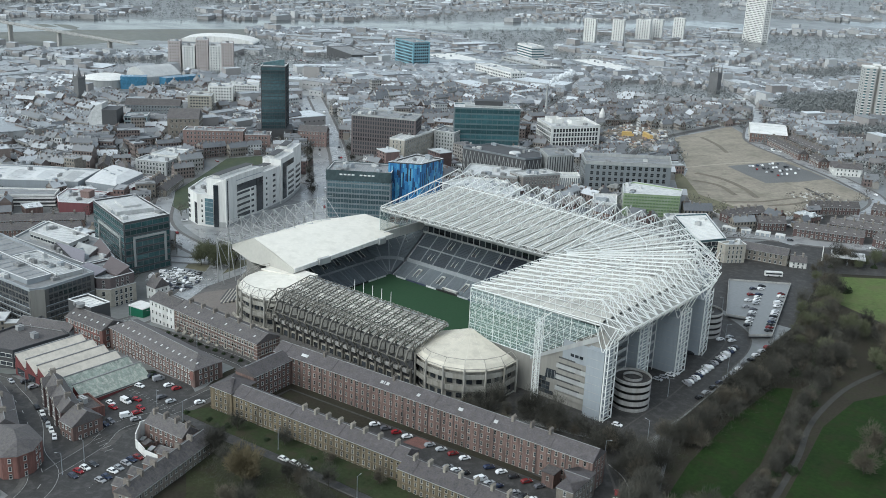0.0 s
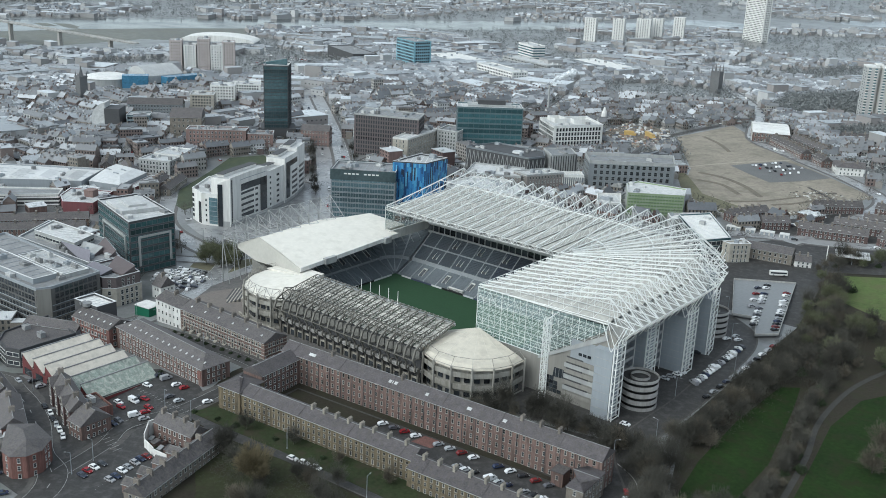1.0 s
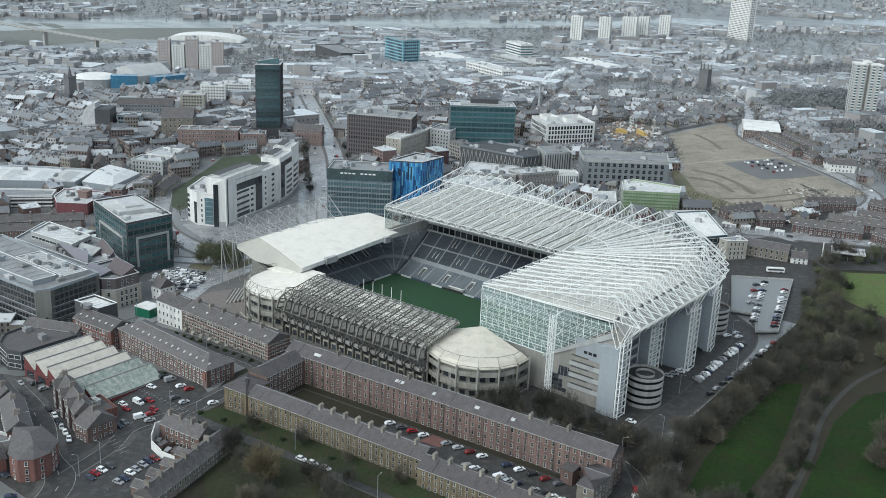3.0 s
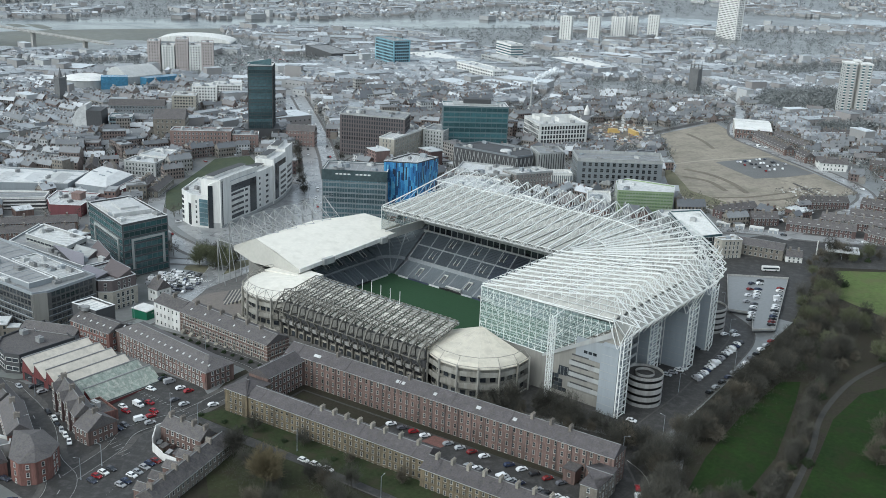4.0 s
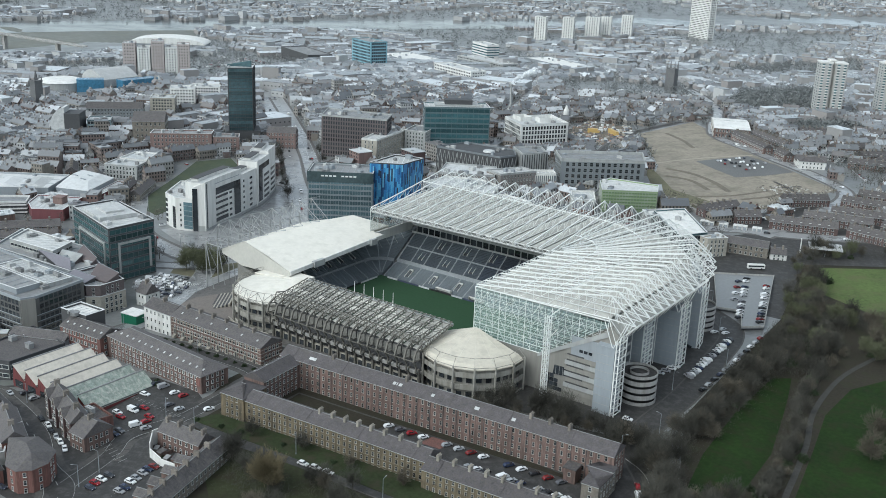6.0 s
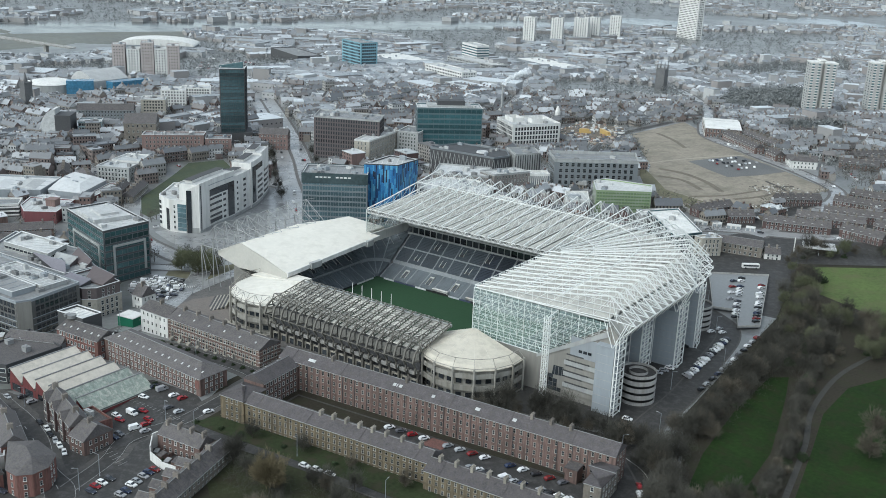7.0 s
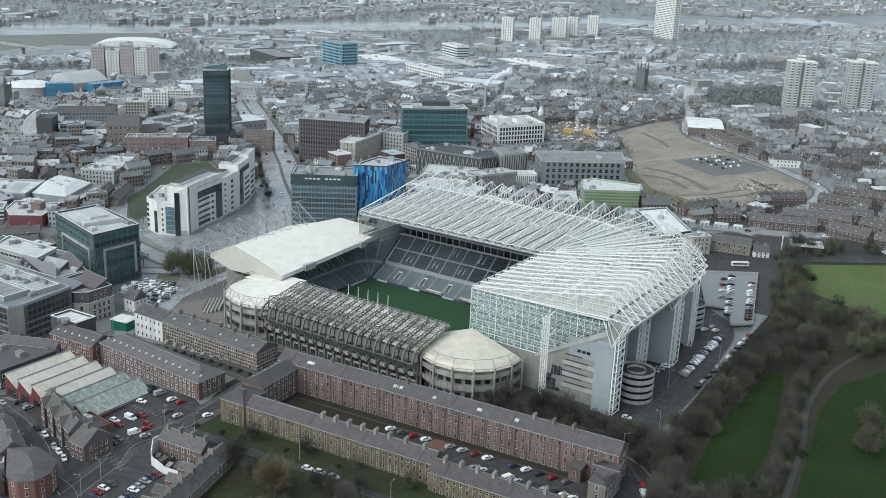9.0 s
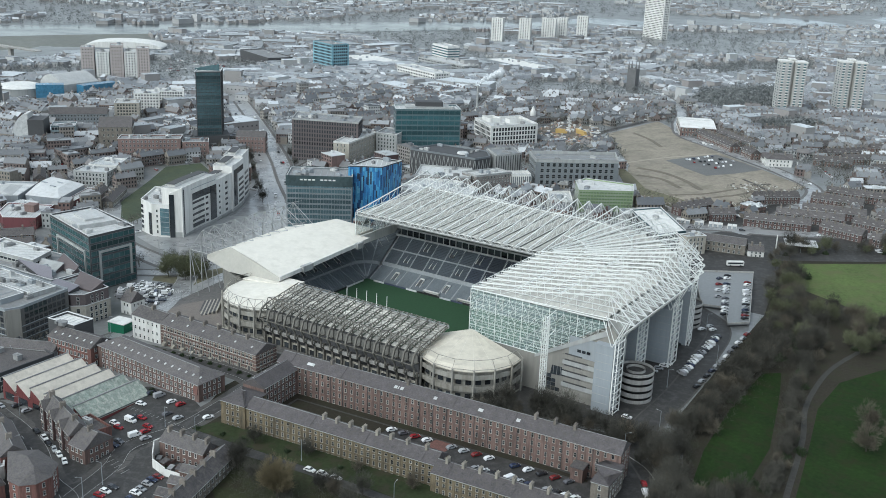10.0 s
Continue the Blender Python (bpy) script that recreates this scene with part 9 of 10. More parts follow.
        rg.add(P(v), [(0, 1, 2, 3), (3, 2, 4, 5)], ri_)
        for k in range(max(1, int(lx / 5.5))):
            a = -lx / 2 + 5.5 * k + 0.6
            bx(g, a - 0.4, -0.8, H + ri - 1, a + 0.4, 0.8, H + ri + 1.3, wi)
        if rnd.random() < 0.4:
            a = rnd.uniform(-lx * 0.3, lx * 0.3)
            bx(rg, a - 1, -ly * 0.38, H + 0.3, a + 1, -ly * 0.05, H + ri * 0.75, ri_)


def town_block(x, y, lx, ly, deg, h, flat, wall, name="town_building", label="", category="building", group="town buildings"):
    r = thing(name, label, category, group, pose(x, y, gz(x, y) - 1, 0, 0, deg))
    g, rg = Geo(), Geo()
    town_geo(g, rg, Matrix.Identity(4), lx, ly, h, flat)
    part("wall", g, [wall, GLASS_DARK], r)
    part("roof", rg, TOWN_FLAT if flat else TOWN_SLATE, r)
    take(rect(x, y, lx, ly, deg), 0.3)


DORMER = Geo().box(-0.8, 0, 0, 0.8, 0.12, 1.4, 1).box(-0.9, 0.12, 0, 0.9, 2.4, 1.5, 0).mesh("dormer", [SLATE, WIN_FRAME])
# dark brick terraced rows beside the cleared land
def brick_row(p0, p1, depth=9.0, h=5.6, wall=BRICK_RED, gable=True, label="dark red brick terraced row with white windows and slate roof"):
    z = min(gz(*p0), gz(*p1))
    L = (Vector(p1) - Vector(p0)).length
    blk = pitched_block("brick_row", label, "terrace", p0, p1, depth, z, z + h, 3.4, wall, SLATE, 2, (1.4, 1.5, 2.9), chimneys=[3 + 6 * i for i in range(int(L / 6))], group="brick rows by the park", sides=(0, 1, 3))
    for i in range(int(L / 6)):
        part("dormer", DORMER, None, blk[2], "small white-fronted roof dormer", m=Matrix.Translation((6 * i + 2.2, 1.1, h + 0.3)))
    return blk


pitched_block("white_house", "large white rendered corner house with hipped slate roof", "house", (-268, 850), (-249, 860), 11, 6.4, 13, 3.2, WHITE_PAINT, SLATE, 2, (1.2, 1.6, 3.0), hip=True, chimneys=2)
for p0, p1 in (((-228, 660), (-186, 674)), ((-181, 676), (-152, 670)), ((-147, 668), (-112, 660)), ((-214, 688), (-170, 700)), ((-165, 700), (-120, 694)), ((-202, 712), (-160, 722)), ((-154, 724), (-110, 716)),
               ((-272, 655), (-258, 686)), ((-238, 722), (-212, 745)), ((-205, 748), (-168, 750)), ((-160, 750), (-110, 742)), ((-200, 775), (-150, 780)), ((-358, 928), (-310, 882)), ((-345, 945), (-300, 905)), ((-300, 880), (-286, 866)), ((-250, 655), (-236, 668))):
    brick_row(p0, p1, wall=MAROON if p0[0] > -300 else BRICK_BROWN)
for p0, p1 in (((-276, 1032), (-243, 1022)), ((-232, 915), (-206, 948)), ((-215, 900), (-180, 930)), ((-255, 985), (-222, 990)), ((-205, 965), (-172, 985)), ((-310, 985), (-282, 1000)), ((-236, 880), (-205, 888)), ((-185, 880), (-150, 905)), ((-262, 930), (-240, 955))):
    brick_row(p0, p1, 9, 5.2, BRICK_BROWN, label="brown brick estate row with slate roof")

WOODS = [[(-437, 1128), (-467, 1251), (-399, 1337), (-338, 1137), (-373, 1095), (-397, 1092)], [(-673, 1760), (-539, 2114), (-471, 1855), (-637, 1680)], [(-300, 1060), (-330, 1010), (-300, 990), (-265, 1050)]]
for w_ in WOODS:
    take(w_, 0)
take([(-262, 540), (-150, 540), (-110, 655), (-222, 652), (-262, 600)], 0)
take([(-447, 262), (-418, 262), (-418, 300), (-447, 300)], 0)
made = {"flat": 0, "gable": 0}
cells = []
STEP = 15.5
for i in range(-90, 4):
    for j in range(4, 90):
        x, y = i * STEP + rnd.uniform(-3.5, 3.5), j * STEP + rnd.uniform(-3.5, 3.5)
        d = math.hypot(x, y)
        a = math.degrees(math.atan2(-x, y))
        if 430 < d < 1260 and 2 < a < 76:
            cells.append((d, x, y, a))
cells.sort()
# wall and roof tones lightened likewise, haze included in the palette
MW = [palette("town_walls", [(0.15, 0.115, 0.1), (0.18, 0.145, 0.13), (0.3, 0.29, 0.27), (0.22, 0.195, 0.17), (0.45, 0.45, 0.44), (0.15, 0.115, 0.105), (0.25, 0.235, 0.215)], 0.8, 0.2), GLASS_DARK, palette("town_roofs_mixed", [(0.13, 0.135, 0.143), (0.16, 0.163, 0.167), (0.3, 0.31, 0.32), (0.125, 0.13, 0.138), (0.165, 0.153, 0.147), (0.45, 0.46, 0.47), (0.15, 0.153, 0.158), (0.2, 0.205, 0.21), (0.14, 0.145, 0.15), (0.16, 0.165, 0.17), (0.17, 0.17, 0.172)], 0.4, 0.2)]
rest = Geo()
for d, x, y, a in cells:
    if not is_free(x, y, 4.5):
        continue
    if (x > -150 and y < 640) or noise.noise(Vector((x * 0.012, y * 0.012, 5.0))) > 0.42:
        continue
    deg = heading(x, y) + rnd.choice([0, 0, 0, 90]) + rnd.uniform(-5, 5)
    dense = a > 33
    flat = rnd.random() < (0.36 if dense and d < 1000 else 0.1)
    lx, ly = (rnd.uniform(11, 24) if dense else rnd.uniform(9, 20), rnd.uniform(6.8, 8.6)) if not flat else (rnd.uniform(10, 24), rnd.uniform(8, 14))
    h = rnd.choice([5, 6, 7, 8, 9, 11]) if dense else rnd.choice([5, 5, 6, 7])
    if flat and dense and rnd.random() < 0.12:
        h = rnd.uniform(14, 22)
    if x > -330:
        flat = rnd.random() < 0.1
    if not is_free(x, y, max(lx, ly) * 0.42):
        lx, ly = lx * 0.6, ly * 0.75
    key = "flat" if flat else "gable"
    if made[key] >= 130:
        town_geo(rest, rest, pose(x, y, gz(x, y) - 1, 0, 0, deg), lx, ly, h, flat, 0, 2)
        continue
    made[key] += 1
    wall = rnd.choice(WALLS)
    kind = {HAZE_DULLED_BRICK: "dull red brick", BRICK_BROWN: "brown brick", GREY_STONE: "grey stone", MAROON: "dark red brick", CREAM_STONE: "cream stone", PALE_CLAD: "pale clad", WHITE_PAINT: "white rendered", SANDSTONE: "sandstone"}[wall]
    if flat:
        town_block(x, y, lx, ly, deg, h, True, wall, "town_block", f"{kind} town block with flat cluttered roof", "building", "flat-roofed town blocks")
    else:
        town_block(x, y, lx, ly, deg, h, False, wall, "town_house", f"{kind} town house with pitched slate roof", "house", "pitched town houses")
tagged(part("town_quarter", rest, MW), "dense quarter of brick and slate town buildings", "town", kind="stuff")

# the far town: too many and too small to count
# roofs and walls paled and evened out: distance haze put into their colours
HAZED_ROOF = palette("hazed_roof", [(0.215, 0.225, 0.237), (0.245, 0.257, 0.268), (0.22, 0.228, 0.238), (0.5, 0.52, 0.535), (0.23, 0.232, 0.238), (0.24, 0.255, 0.265), (0.225, 0.235, 0.245), (0.215, 0.227, 0.238), (0.22, 0.23, 0.24), (0.21, 0.22, 0.23), (0.2, 0.2, 0.205), (0.37, 0.38, 0.39)], 0.34, 0.15)
HAZED_WALL = palette("hazed_wall", [(0.27, 0.25, 0.24), (0.34, 0.335, 0.33), (0.28, 0.265, 0.255), (0.42, 0.42, 0.415), (0.27, 0.262, 0.255)], 0.6, 0.1)
g = Geo()
for k in range(38000):
    d = 1000 + 3300 * rnd.random() ** 1.25
    a = radians(rnd.uniform(-2, 82))
    x, y = -d * math.sin(a), d * math.cos(a)
    if d < 1240 and not is_free(x, y, 8):
        continue
    if d >= 1240 and not is_free(x, y):
        continue
    if noise.noise(Vector((x * 0.003, y * 0.003, 9.0))) > (0.18 if d < 1900 else 0.05):
        continue
    if x > -0.62 * y and d < 2300 and rnd.random() < 0.42:
        continue
    shed_ = rnd.random() < ((0.006 if x > -0.62 * y else 0.05) if d < 1700 else 0.07)
    deg = heading(x * 0.7, y * 0.7) + (90 if rnd.random() < 0.3 else 0)
    lx, ly, h = (rnd.uniform(24, 70), rnd.uniform(16, 34), rnd.uniform(6, 10)) if shed_ else (rnd.uniform(8, 20), rnd.uniform(7, 9), rnd.uniform(4.5, 6.5))
    if not shed_ and rnd.random() < 0.02:
        lx, ly, h = rnd.uniform(14, 26), rnd.uniform(10, 14), rnd.uniform(10, 18)
        shed_ = True
    z = gz(x, y) - 1
    c, s = math.cos(radians(deg)), math.sin(radians(deg))
    P = lambda u, v, w_: (x + u * c - v * s, y + u * s + v * c, z + w_)
    H = h + 1
    b = [(-lx / 2, -ly / 2), (lx / 2, -ly / 2), (lx / 2, ly / 2), (-lx / 2, ly / 2)]
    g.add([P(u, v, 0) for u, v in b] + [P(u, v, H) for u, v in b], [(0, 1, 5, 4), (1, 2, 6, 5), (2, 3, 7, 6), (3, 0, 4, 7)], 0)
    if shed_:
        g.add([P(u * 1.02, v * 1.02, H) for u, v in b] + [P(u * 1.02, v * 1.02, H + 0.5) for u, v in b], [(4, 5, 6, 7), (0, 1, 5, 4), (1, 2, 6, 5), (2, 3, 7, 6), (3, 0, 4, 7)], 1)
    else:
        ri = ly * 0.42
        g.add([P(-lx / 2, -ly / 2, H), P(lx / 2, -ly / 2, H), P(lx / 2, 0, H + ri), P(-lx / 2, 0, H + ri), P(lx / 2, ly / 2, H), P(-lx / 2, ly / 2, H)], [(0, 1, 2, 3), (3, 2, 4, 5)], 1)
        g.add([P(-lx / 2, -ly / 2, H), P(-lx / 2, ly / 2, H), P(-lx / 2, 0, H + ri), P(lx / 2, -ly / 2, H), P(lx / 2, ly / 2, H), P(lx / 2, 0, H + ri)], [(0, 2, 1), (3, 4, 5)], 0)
    if d < 1250:
        m = int(lx / 5)
        for i in range(m):
            u = -lx / 2 + lx * (i + 0.5) / m
            for v in (-ly / 2 - 0.08, ly / 2 + 0.08):
                g.add([P(u - 0.7, v, H * 0.5), P(u + 0.7, v, H * 0.5), P(u + 0.7, v, H * 0.5 + 1.3), P(u - 0.7, v, H * 0.5 + 1.3)], [(0, 1, 2, 3)], 2)
tagged(part("far_town", g, [HAZED_WALL, HAZED_ROOF, GLASS_DARK]), "distant brick and slate town stretching to the river and hills", "town", kind="stuff")

# rows of parked vehicles in streets and yards of the town
rv = random.Random(404)
g = Geo()
for _ in range(330):
    d, t = rv.uniform(560, 1750), radians(rv.uniform(4, 74))
    x, y = -d * math.sin(t), d * math.cos(t)
    deg = heading(x, y) + rv.choice([0, 90])
    for k in range(rv.randint(4, 16)):
        m = pose(x, y, 0, 0, 0, deg) @ Matrix.Translation((k * 3.1 if _ % 2 else k * 5.4, rv.uniform(-0.4, 0.4), 0))
        px, py = m.translation.x, m.translation.y
        if not is_free(px, py, 1.5) or rv.random() < 0.15:
            continue
        m.translation.z = gz(px, py) + 0.2
        q = m @ pose(0, 0, 0, 0, 0, 90 if _ % 2 else 0)
        g.hexa([q @ Vector(v) for v in ((-2.1, -0.9, 0), (2.1, -0.9, 0), (2.1, 0.9, 0), (-2.1, 0.9, 0), (-2.1, -0.9, 0.85), (2.1, -0.9, 0.8), (2.1, 0.9, 0.8), (-2.1, 0.9, 0.85))])
        g.hexa([q @ Vector(v) for v in ((-1.7, -0.85, 0.8), (0.9, -0.85, 0.8), (0.9, 0.85, 0.8), (-1.7, 0.85, 0.8), (-1.2, -0.7, 1.45), (0.3, -0.7, 1.45), (0.3, 0.7, 1.45), (-1.2, 0.7, 1.45))])
tagged(part("street_vehicles", g, palette("street_vehicle_paint", [(0.7, 0.7, 0.7), (0.6, 0.6, 0.61), (0.05, 0.05, 0.055), (0.35, 0.36, 0.37), (0.74, 0.74, 0.73), (0.1, 0.1, 0.11), (0.2, 0.03, 0.03)], 0.25, 0.05)), "rows of small parked cars in the town streets", "cars", kind="stuff")

# ---- trees: bare winter crowns ----
def tree_meshes(seed, height, spread, twigs, slim=1.0):
    """Trunk with forking limbs, and a crown of many thin twigs along the branches."""
    r = random.Random(seed)
    g, tips = Geo(), []

    def grow(p, d, length, rad, level):
        q = p + d * length
        if level < 3:
            g.beam(p, q, rad, 5 if level < 2 else 3)
        if level >= 1:
            tips.extend([(p, q, level)] * (1, 1, 1, 2)[level])
        if level >= 3:
            return
        for _ in range(r.choice([3, 4]) if level else 6):
            nd = (d * (0.95 if level else 0.6) + Vector((r.uniform(-1, 1), r.uniform(-1, 1), r.uniform(-0.2, 0.6))) * (0.85 * spread)).normalized()
            grow(p.lerp(q, r.uniform(0.55, 1.0)), nd, length * r.uniform(0.6, 0.95), rad * 0.5, level + 1)

    grow(Vector((0, 0, -0.3)), Vector((r.uniform(-0.06, 0.06), r.uniform(-0.06, 0.06), 1)), height * 0.27, height * 0.015 * slim, 0)
    c = Geo()
    rx, rz, cz = height * 0.36 * (0.8 + 0.25 * spread), height * 0.36, height * 0.62
    for i in range(twigs):
        if i % 3 == 0:
            p, q, lv = r.choice(tips)
            s = p.lerp(q, r.random()) + Vector((r.gauss(0, 0.5), r.gauss(0, 0.5), r.gauss(0, 0.5)))
            d = (q - p).normalized()
        else:
            d = Vector((r.gauss(0, 1), r.gauss(0, 1), r.gauss(0, 1))).normalized()
            lump = 1 + 0.7 * noise.noise(d * 1.7 + Vector((seed, 0, 0))) + 0.35 * noise.noise(d * 3.5 + Vector((0, seed, 0)))
            k = lump * r.random() ** 0.45
            s = Vector((d.x * rx * k, d.y * rx * k, cz + d.z * rz * k))
            if noise.noise(s * 0.55 + Vector((seed, seed, 0))) > 0.14:
                continue
            d = d + Vector((0, 0, 0.5))
        d = d + Vector((r.uniform(-0.7, 0.7), r.uniform(-0.7, 0.7), r.uniform(-0.2, 0.7)))
        e = s + d.normalized() * r.uniform(0.8, 2.0)
        w_ = Vector((r.uniform(-1, 1), r.uniform(-1, 1), r.uniform(-1, 1))).normalized() * 0.068
        c.add([s - w_, s + w_, e], [(0, 1, 2)])
    return g, c


def bush_mesh(seed, rad, n):
    r = random.Random(seed)
    c = Geo()
    for _ in range(n):
        a, b = r.uniform(0, 2 * math.pi), r.random()
        q = rad * (0.55 + 0.45 * r.random()) * (0.8 + 0.25 * math.sin(3 * a + seed))
        p = Vector((q * math.cos(a) * math.sqrt(1 - b * b), q * math.sin(a) * math.sqrt(1 - b * b), q * b * 1.1))
        u = Vector((r.gauss(0, 1), r.gauss(0, 1), r.gauss(0, 1))).normalized() * 0.32
        v = Vector((r.gauss(0, 1), r.gauss(0, 1), r.gauss(0, 1))).normalized() * 0.32
        c.add([p - u, p + v, p + u, p - v], [(0, 1, 2, 3)])
    return c


TREES = []
for s, (h, sp, n, mt) in enumerate(((12, 0.95, 3700, TWIG), (14, 0.85, 3800, TWIG), (10, 1.1, 3200, TWIG_PALE), (13, 0.75, 3700, TWIG), (9, 1.2, 3000, TWIG_PALE), (11, 1.1, 3600, BUDDING), (11, 0.7, 11000, surface("golden_twigs", (0.15, 0.125, 0.075), 0.9, 0.3, 0.5, 0.08, 0.0, spec=0.2)))):
    a, c = tree_meshes(100 + s, h, sp, n)
    TREES.append((a.mesh("trunk", BARK), c.mesh("crown", mt)))
BUSH = [bush_mesh(7 + i, 2.6 + 0.5 * i, 700).mesh("crown", EVERGREEN) for i in range(3)]
rnd = random.Random(21)
KINDS = ("bare brown winter tree with spreading twigs", "tall bare winter tree with dense dark twigs", "low bare tree with pale tawny twigs", "upright bare grey-brown tree", "small bare tree with pale twigs", "broad willow budding pale green", "large golden-brown bare tree with dense drooping twigs")


def plant_tree(x, y, k=None, s=1.0, group="park trees", lab=None):
    k = rnd.randrange(5) if k is None else k
    t = thing("tree", lab or KINDS[k], "tree", group, pose(x, y, gz(x, y), 0, 0, rnd.uniform(0, 360)) @ Matrix.Diagonal((s, s, s * rnd.uniform(0.85, 1.1), 1)))
    part("trunk", TREES[k][0], None, t)
    part("crown", TREES[k][1], None, t)


def plant_bush(x, y, s=1.0, lab="dense dark evergreen bush in leaf", group="evergreen bushes"):
    tagged(part("bush", rnd.choice(BUSH), None, m=pose(x, y, gz(x, y) - 0.1, 0, 0, rnd.uniform(0, 360)) @ Matrix.Diagonal((s, s, s, 1))), lab, "bush", group)


# wooded bands of the park: along the stadium road, between the lawns, and round the far lawn
BANDS = [([(-152, 306), (-151, 340), (-151, 372), (-151, 412), (-152, 450), (-155, 490), (-162, 530), (-174, 572)], 8, 118),
         ([(-111, 310), (-113, 340), (-119, 372), (-125, 398), (-127, 422), (-129, 448)], 3, 44),
         ([(-142, 436), (-138, 470), (-148, 505), (-122, 522), (-104, 512), (-84, 524)], 13, 66),
         ([(-112, 480), (-100, 505), (-70, 524), (-30, 545)], 8, 20),
         ([(-190, 592), (-180, 622), (-144, 652), (-104, 674), (-60, 692)], 7, 30),
         ([(-240, 222), (-215, 212), (-190, 205), (-160, 215)], 8, 14),
         ([(-230, 306), (-214, 316), (-198, 321), (-182, 323), (-168, 319)], 6, 34),
         ([(-162, 326), (-152, 314), (-144, 302), (-137, 286), (-132, 266)], 6, 30),
         ([(-140, 262), (-128, 282), (-122, 300)], 7, 14),
         ([(-290, 216), (-270, 212), (-250, 203), (-228, 196)], 9, 9)]
DECK_CLEAR = [(-230, 545), (-188, 575), (-160, 478), (-176, 462), (-205, 480)]
for pts, w_, n in BANDS:
    c = curve_pts(pts, 2)
    for _ in range(n):
        p = rnd.choice(c)
        x, y = p.x + rnd.gauss(0, w_ * 0.55), p.y + rnd.gauss(0, w_ * 0.55)
        if (-216 < x < -157.5 and 350 < y < 490) or (-216 < x < -176 and 325 < y <= 350) or inside(DECK_CLEAR, x, y):
            continue
        plant_tree(x, y, s=rnd.uniform(0.5, 1.05) * (0.55 if w_ == 3 else 1), k=rnd.choice([0, 1, 3, 0, 1, 2, 4] if y < 470 else [0, 5, 5, 2, 4, 4, 2, 3]))
for _ in range(46):
    c = curve_pts(rnd.choice(BANDS[:5])[0], 3)
    p = rnd.choice(c)
    x, y = p.x + rnd.gauss(0, 6), p.y + rnd.gauss(0, 6)
    if not (-216 < x < -160 and 325 < y < 490) and not inside(DECK_CLEAR, x, y):
        plant_bush(x, y, rnd.uniform(0.6, 1.3))
for x, y, k, s in ((-88, 372, 2, 1.25), (-80, 385, 4, 1.3), (-92, 392, 2, 1.2), (-251, 207, 6, 1.35), (-285, 232, 0, 0.7), (-262, 236, 0, 0.7), (-240, 238, 2, 0.6), (-216, 240, 2, 0.65), (-238, 222, 0, 0.8), (-228, 226, 3, 0.75), (-480, 368, 5, 1.1), (-474, 361, 5, 1.2), (-468, 366, 5, 1.2), (-461, 362, 5, 1.1), (-472, 372, 0, 1.0), (-464, 372, 5, 1.2), (-455, 367, 5, 1.1), (-484, 374, 3, 0.9), (-458, 374, 0, 1.0), (-477, 378, 3, 0.9)):
    plant_tree(x, y, k, s, "single trees")
for i in range(11):
    plant_bush(-388 + 6 * i, 274.5, 0.45, "clipped dark green garden bush", "garden bushes")
for x, y in ((-300, 200), (-295, 203), (-291, 204), (-304, 204), (-312, 228), (-300, 230), (-290, 231), (-270, 234), (-246, 236), (-398, 243), (-352, 240.5), (-350, 238)):
    plant_bush(x, y, 0.6)

# street trees along the broad road
c = curve_pts(ROADS["boulevard"][0], 14)
for i, p in enumerate(c[3:15]):
    d = (c[i + 4] - c[i + 3]).normalized()
    q = p + Vector((-d.y, d.x)) * (18.5 if i % 2 else -18.5)
    plant_tree(q.x, q.y, rnd.choice([0, 1, 3]), rnd.uniform(0.6, 0.9), "trees along the broad road")
# low scrub and fallen twigs filling the gaps below the park trees
g = Geo()
for pts, w_, n in BANDS:
    c = curve_pts(pts, 2)
    for _ in range(n * 420):
        p = rnd.choice(c)
        x, y = p.x + rnd.gauss(0, w_ * 0.5), p.y + rnd.gauss(0, w_ * 0.5)
        if (-216 < x < (-161 if y > 350 else -168) and 325 < y < 490) or inside(DECK_CLEAR, x, y) or noise.noise(Vector((x * 0.12, y * 0.12, 2.0))) > 0.25:
            continue
        s = Vector((x, y, gz(x, y) + rnd.random() ** 1.6 * (6.5 if y > 290 else 3.0)))
        e = s + Vector((rnd.uniform(-1, 1), rnd.uniform(-1, 1), rnd.uniform(0.2, 1.2))).normalized() * rnd.uniform(0.8, 2.0)
        q = Vector((rnd.uniform(-1, 1), rnd.uniform(-1, 1), rnd.uniform(-1, 1))).normalized() * 0.06
        g.add([s - q, s + q, e], [(0, 1, 2)])
tagged(part("undergrowth", g, TWIG), "bare brown scrub and brambles below the park trees", "undergrowth", kind="stuff")

# street trees among the town, distant woods
g = Geo()
n = 0
for _ in range(9000):
    d, a = 460 + 800 * rnd.random() ** 0.7, radians(rnd.uniform(3, 72))
    x, y = -d * math.sin(a), d * math.cos(a)
    if is_free(x, y, 0.8) and n < 2600:
        n += 1
        z, s = gz(x, y), rnd.uniform(2.6, 4.6)
        g.beam((x, y, z - 0.2), (x, y, z + s * 0.9), 0.2, 4)
        for _ in range(70):
            u = Vector((rnd.gauss(0, 1), rnd.gauss(0, 1), rnd.gauss(0, 1))).normalized()
            p = Vector((x, y, z + s * 1.3)) + u * s * rnd.random() ** 0.5
            e = p + (u + Vector((0, 0, 0.3))) * rnd.uniform(0.7, 1.5)
            w_ = Vector((rnd.uniform(-1, 1), rnd.uniform(-1, 1), rnd.uniform(-1, 1))).normalized() * 0.26
            g.add([p - w_, p + w_, e], [(0, 1, 2)])
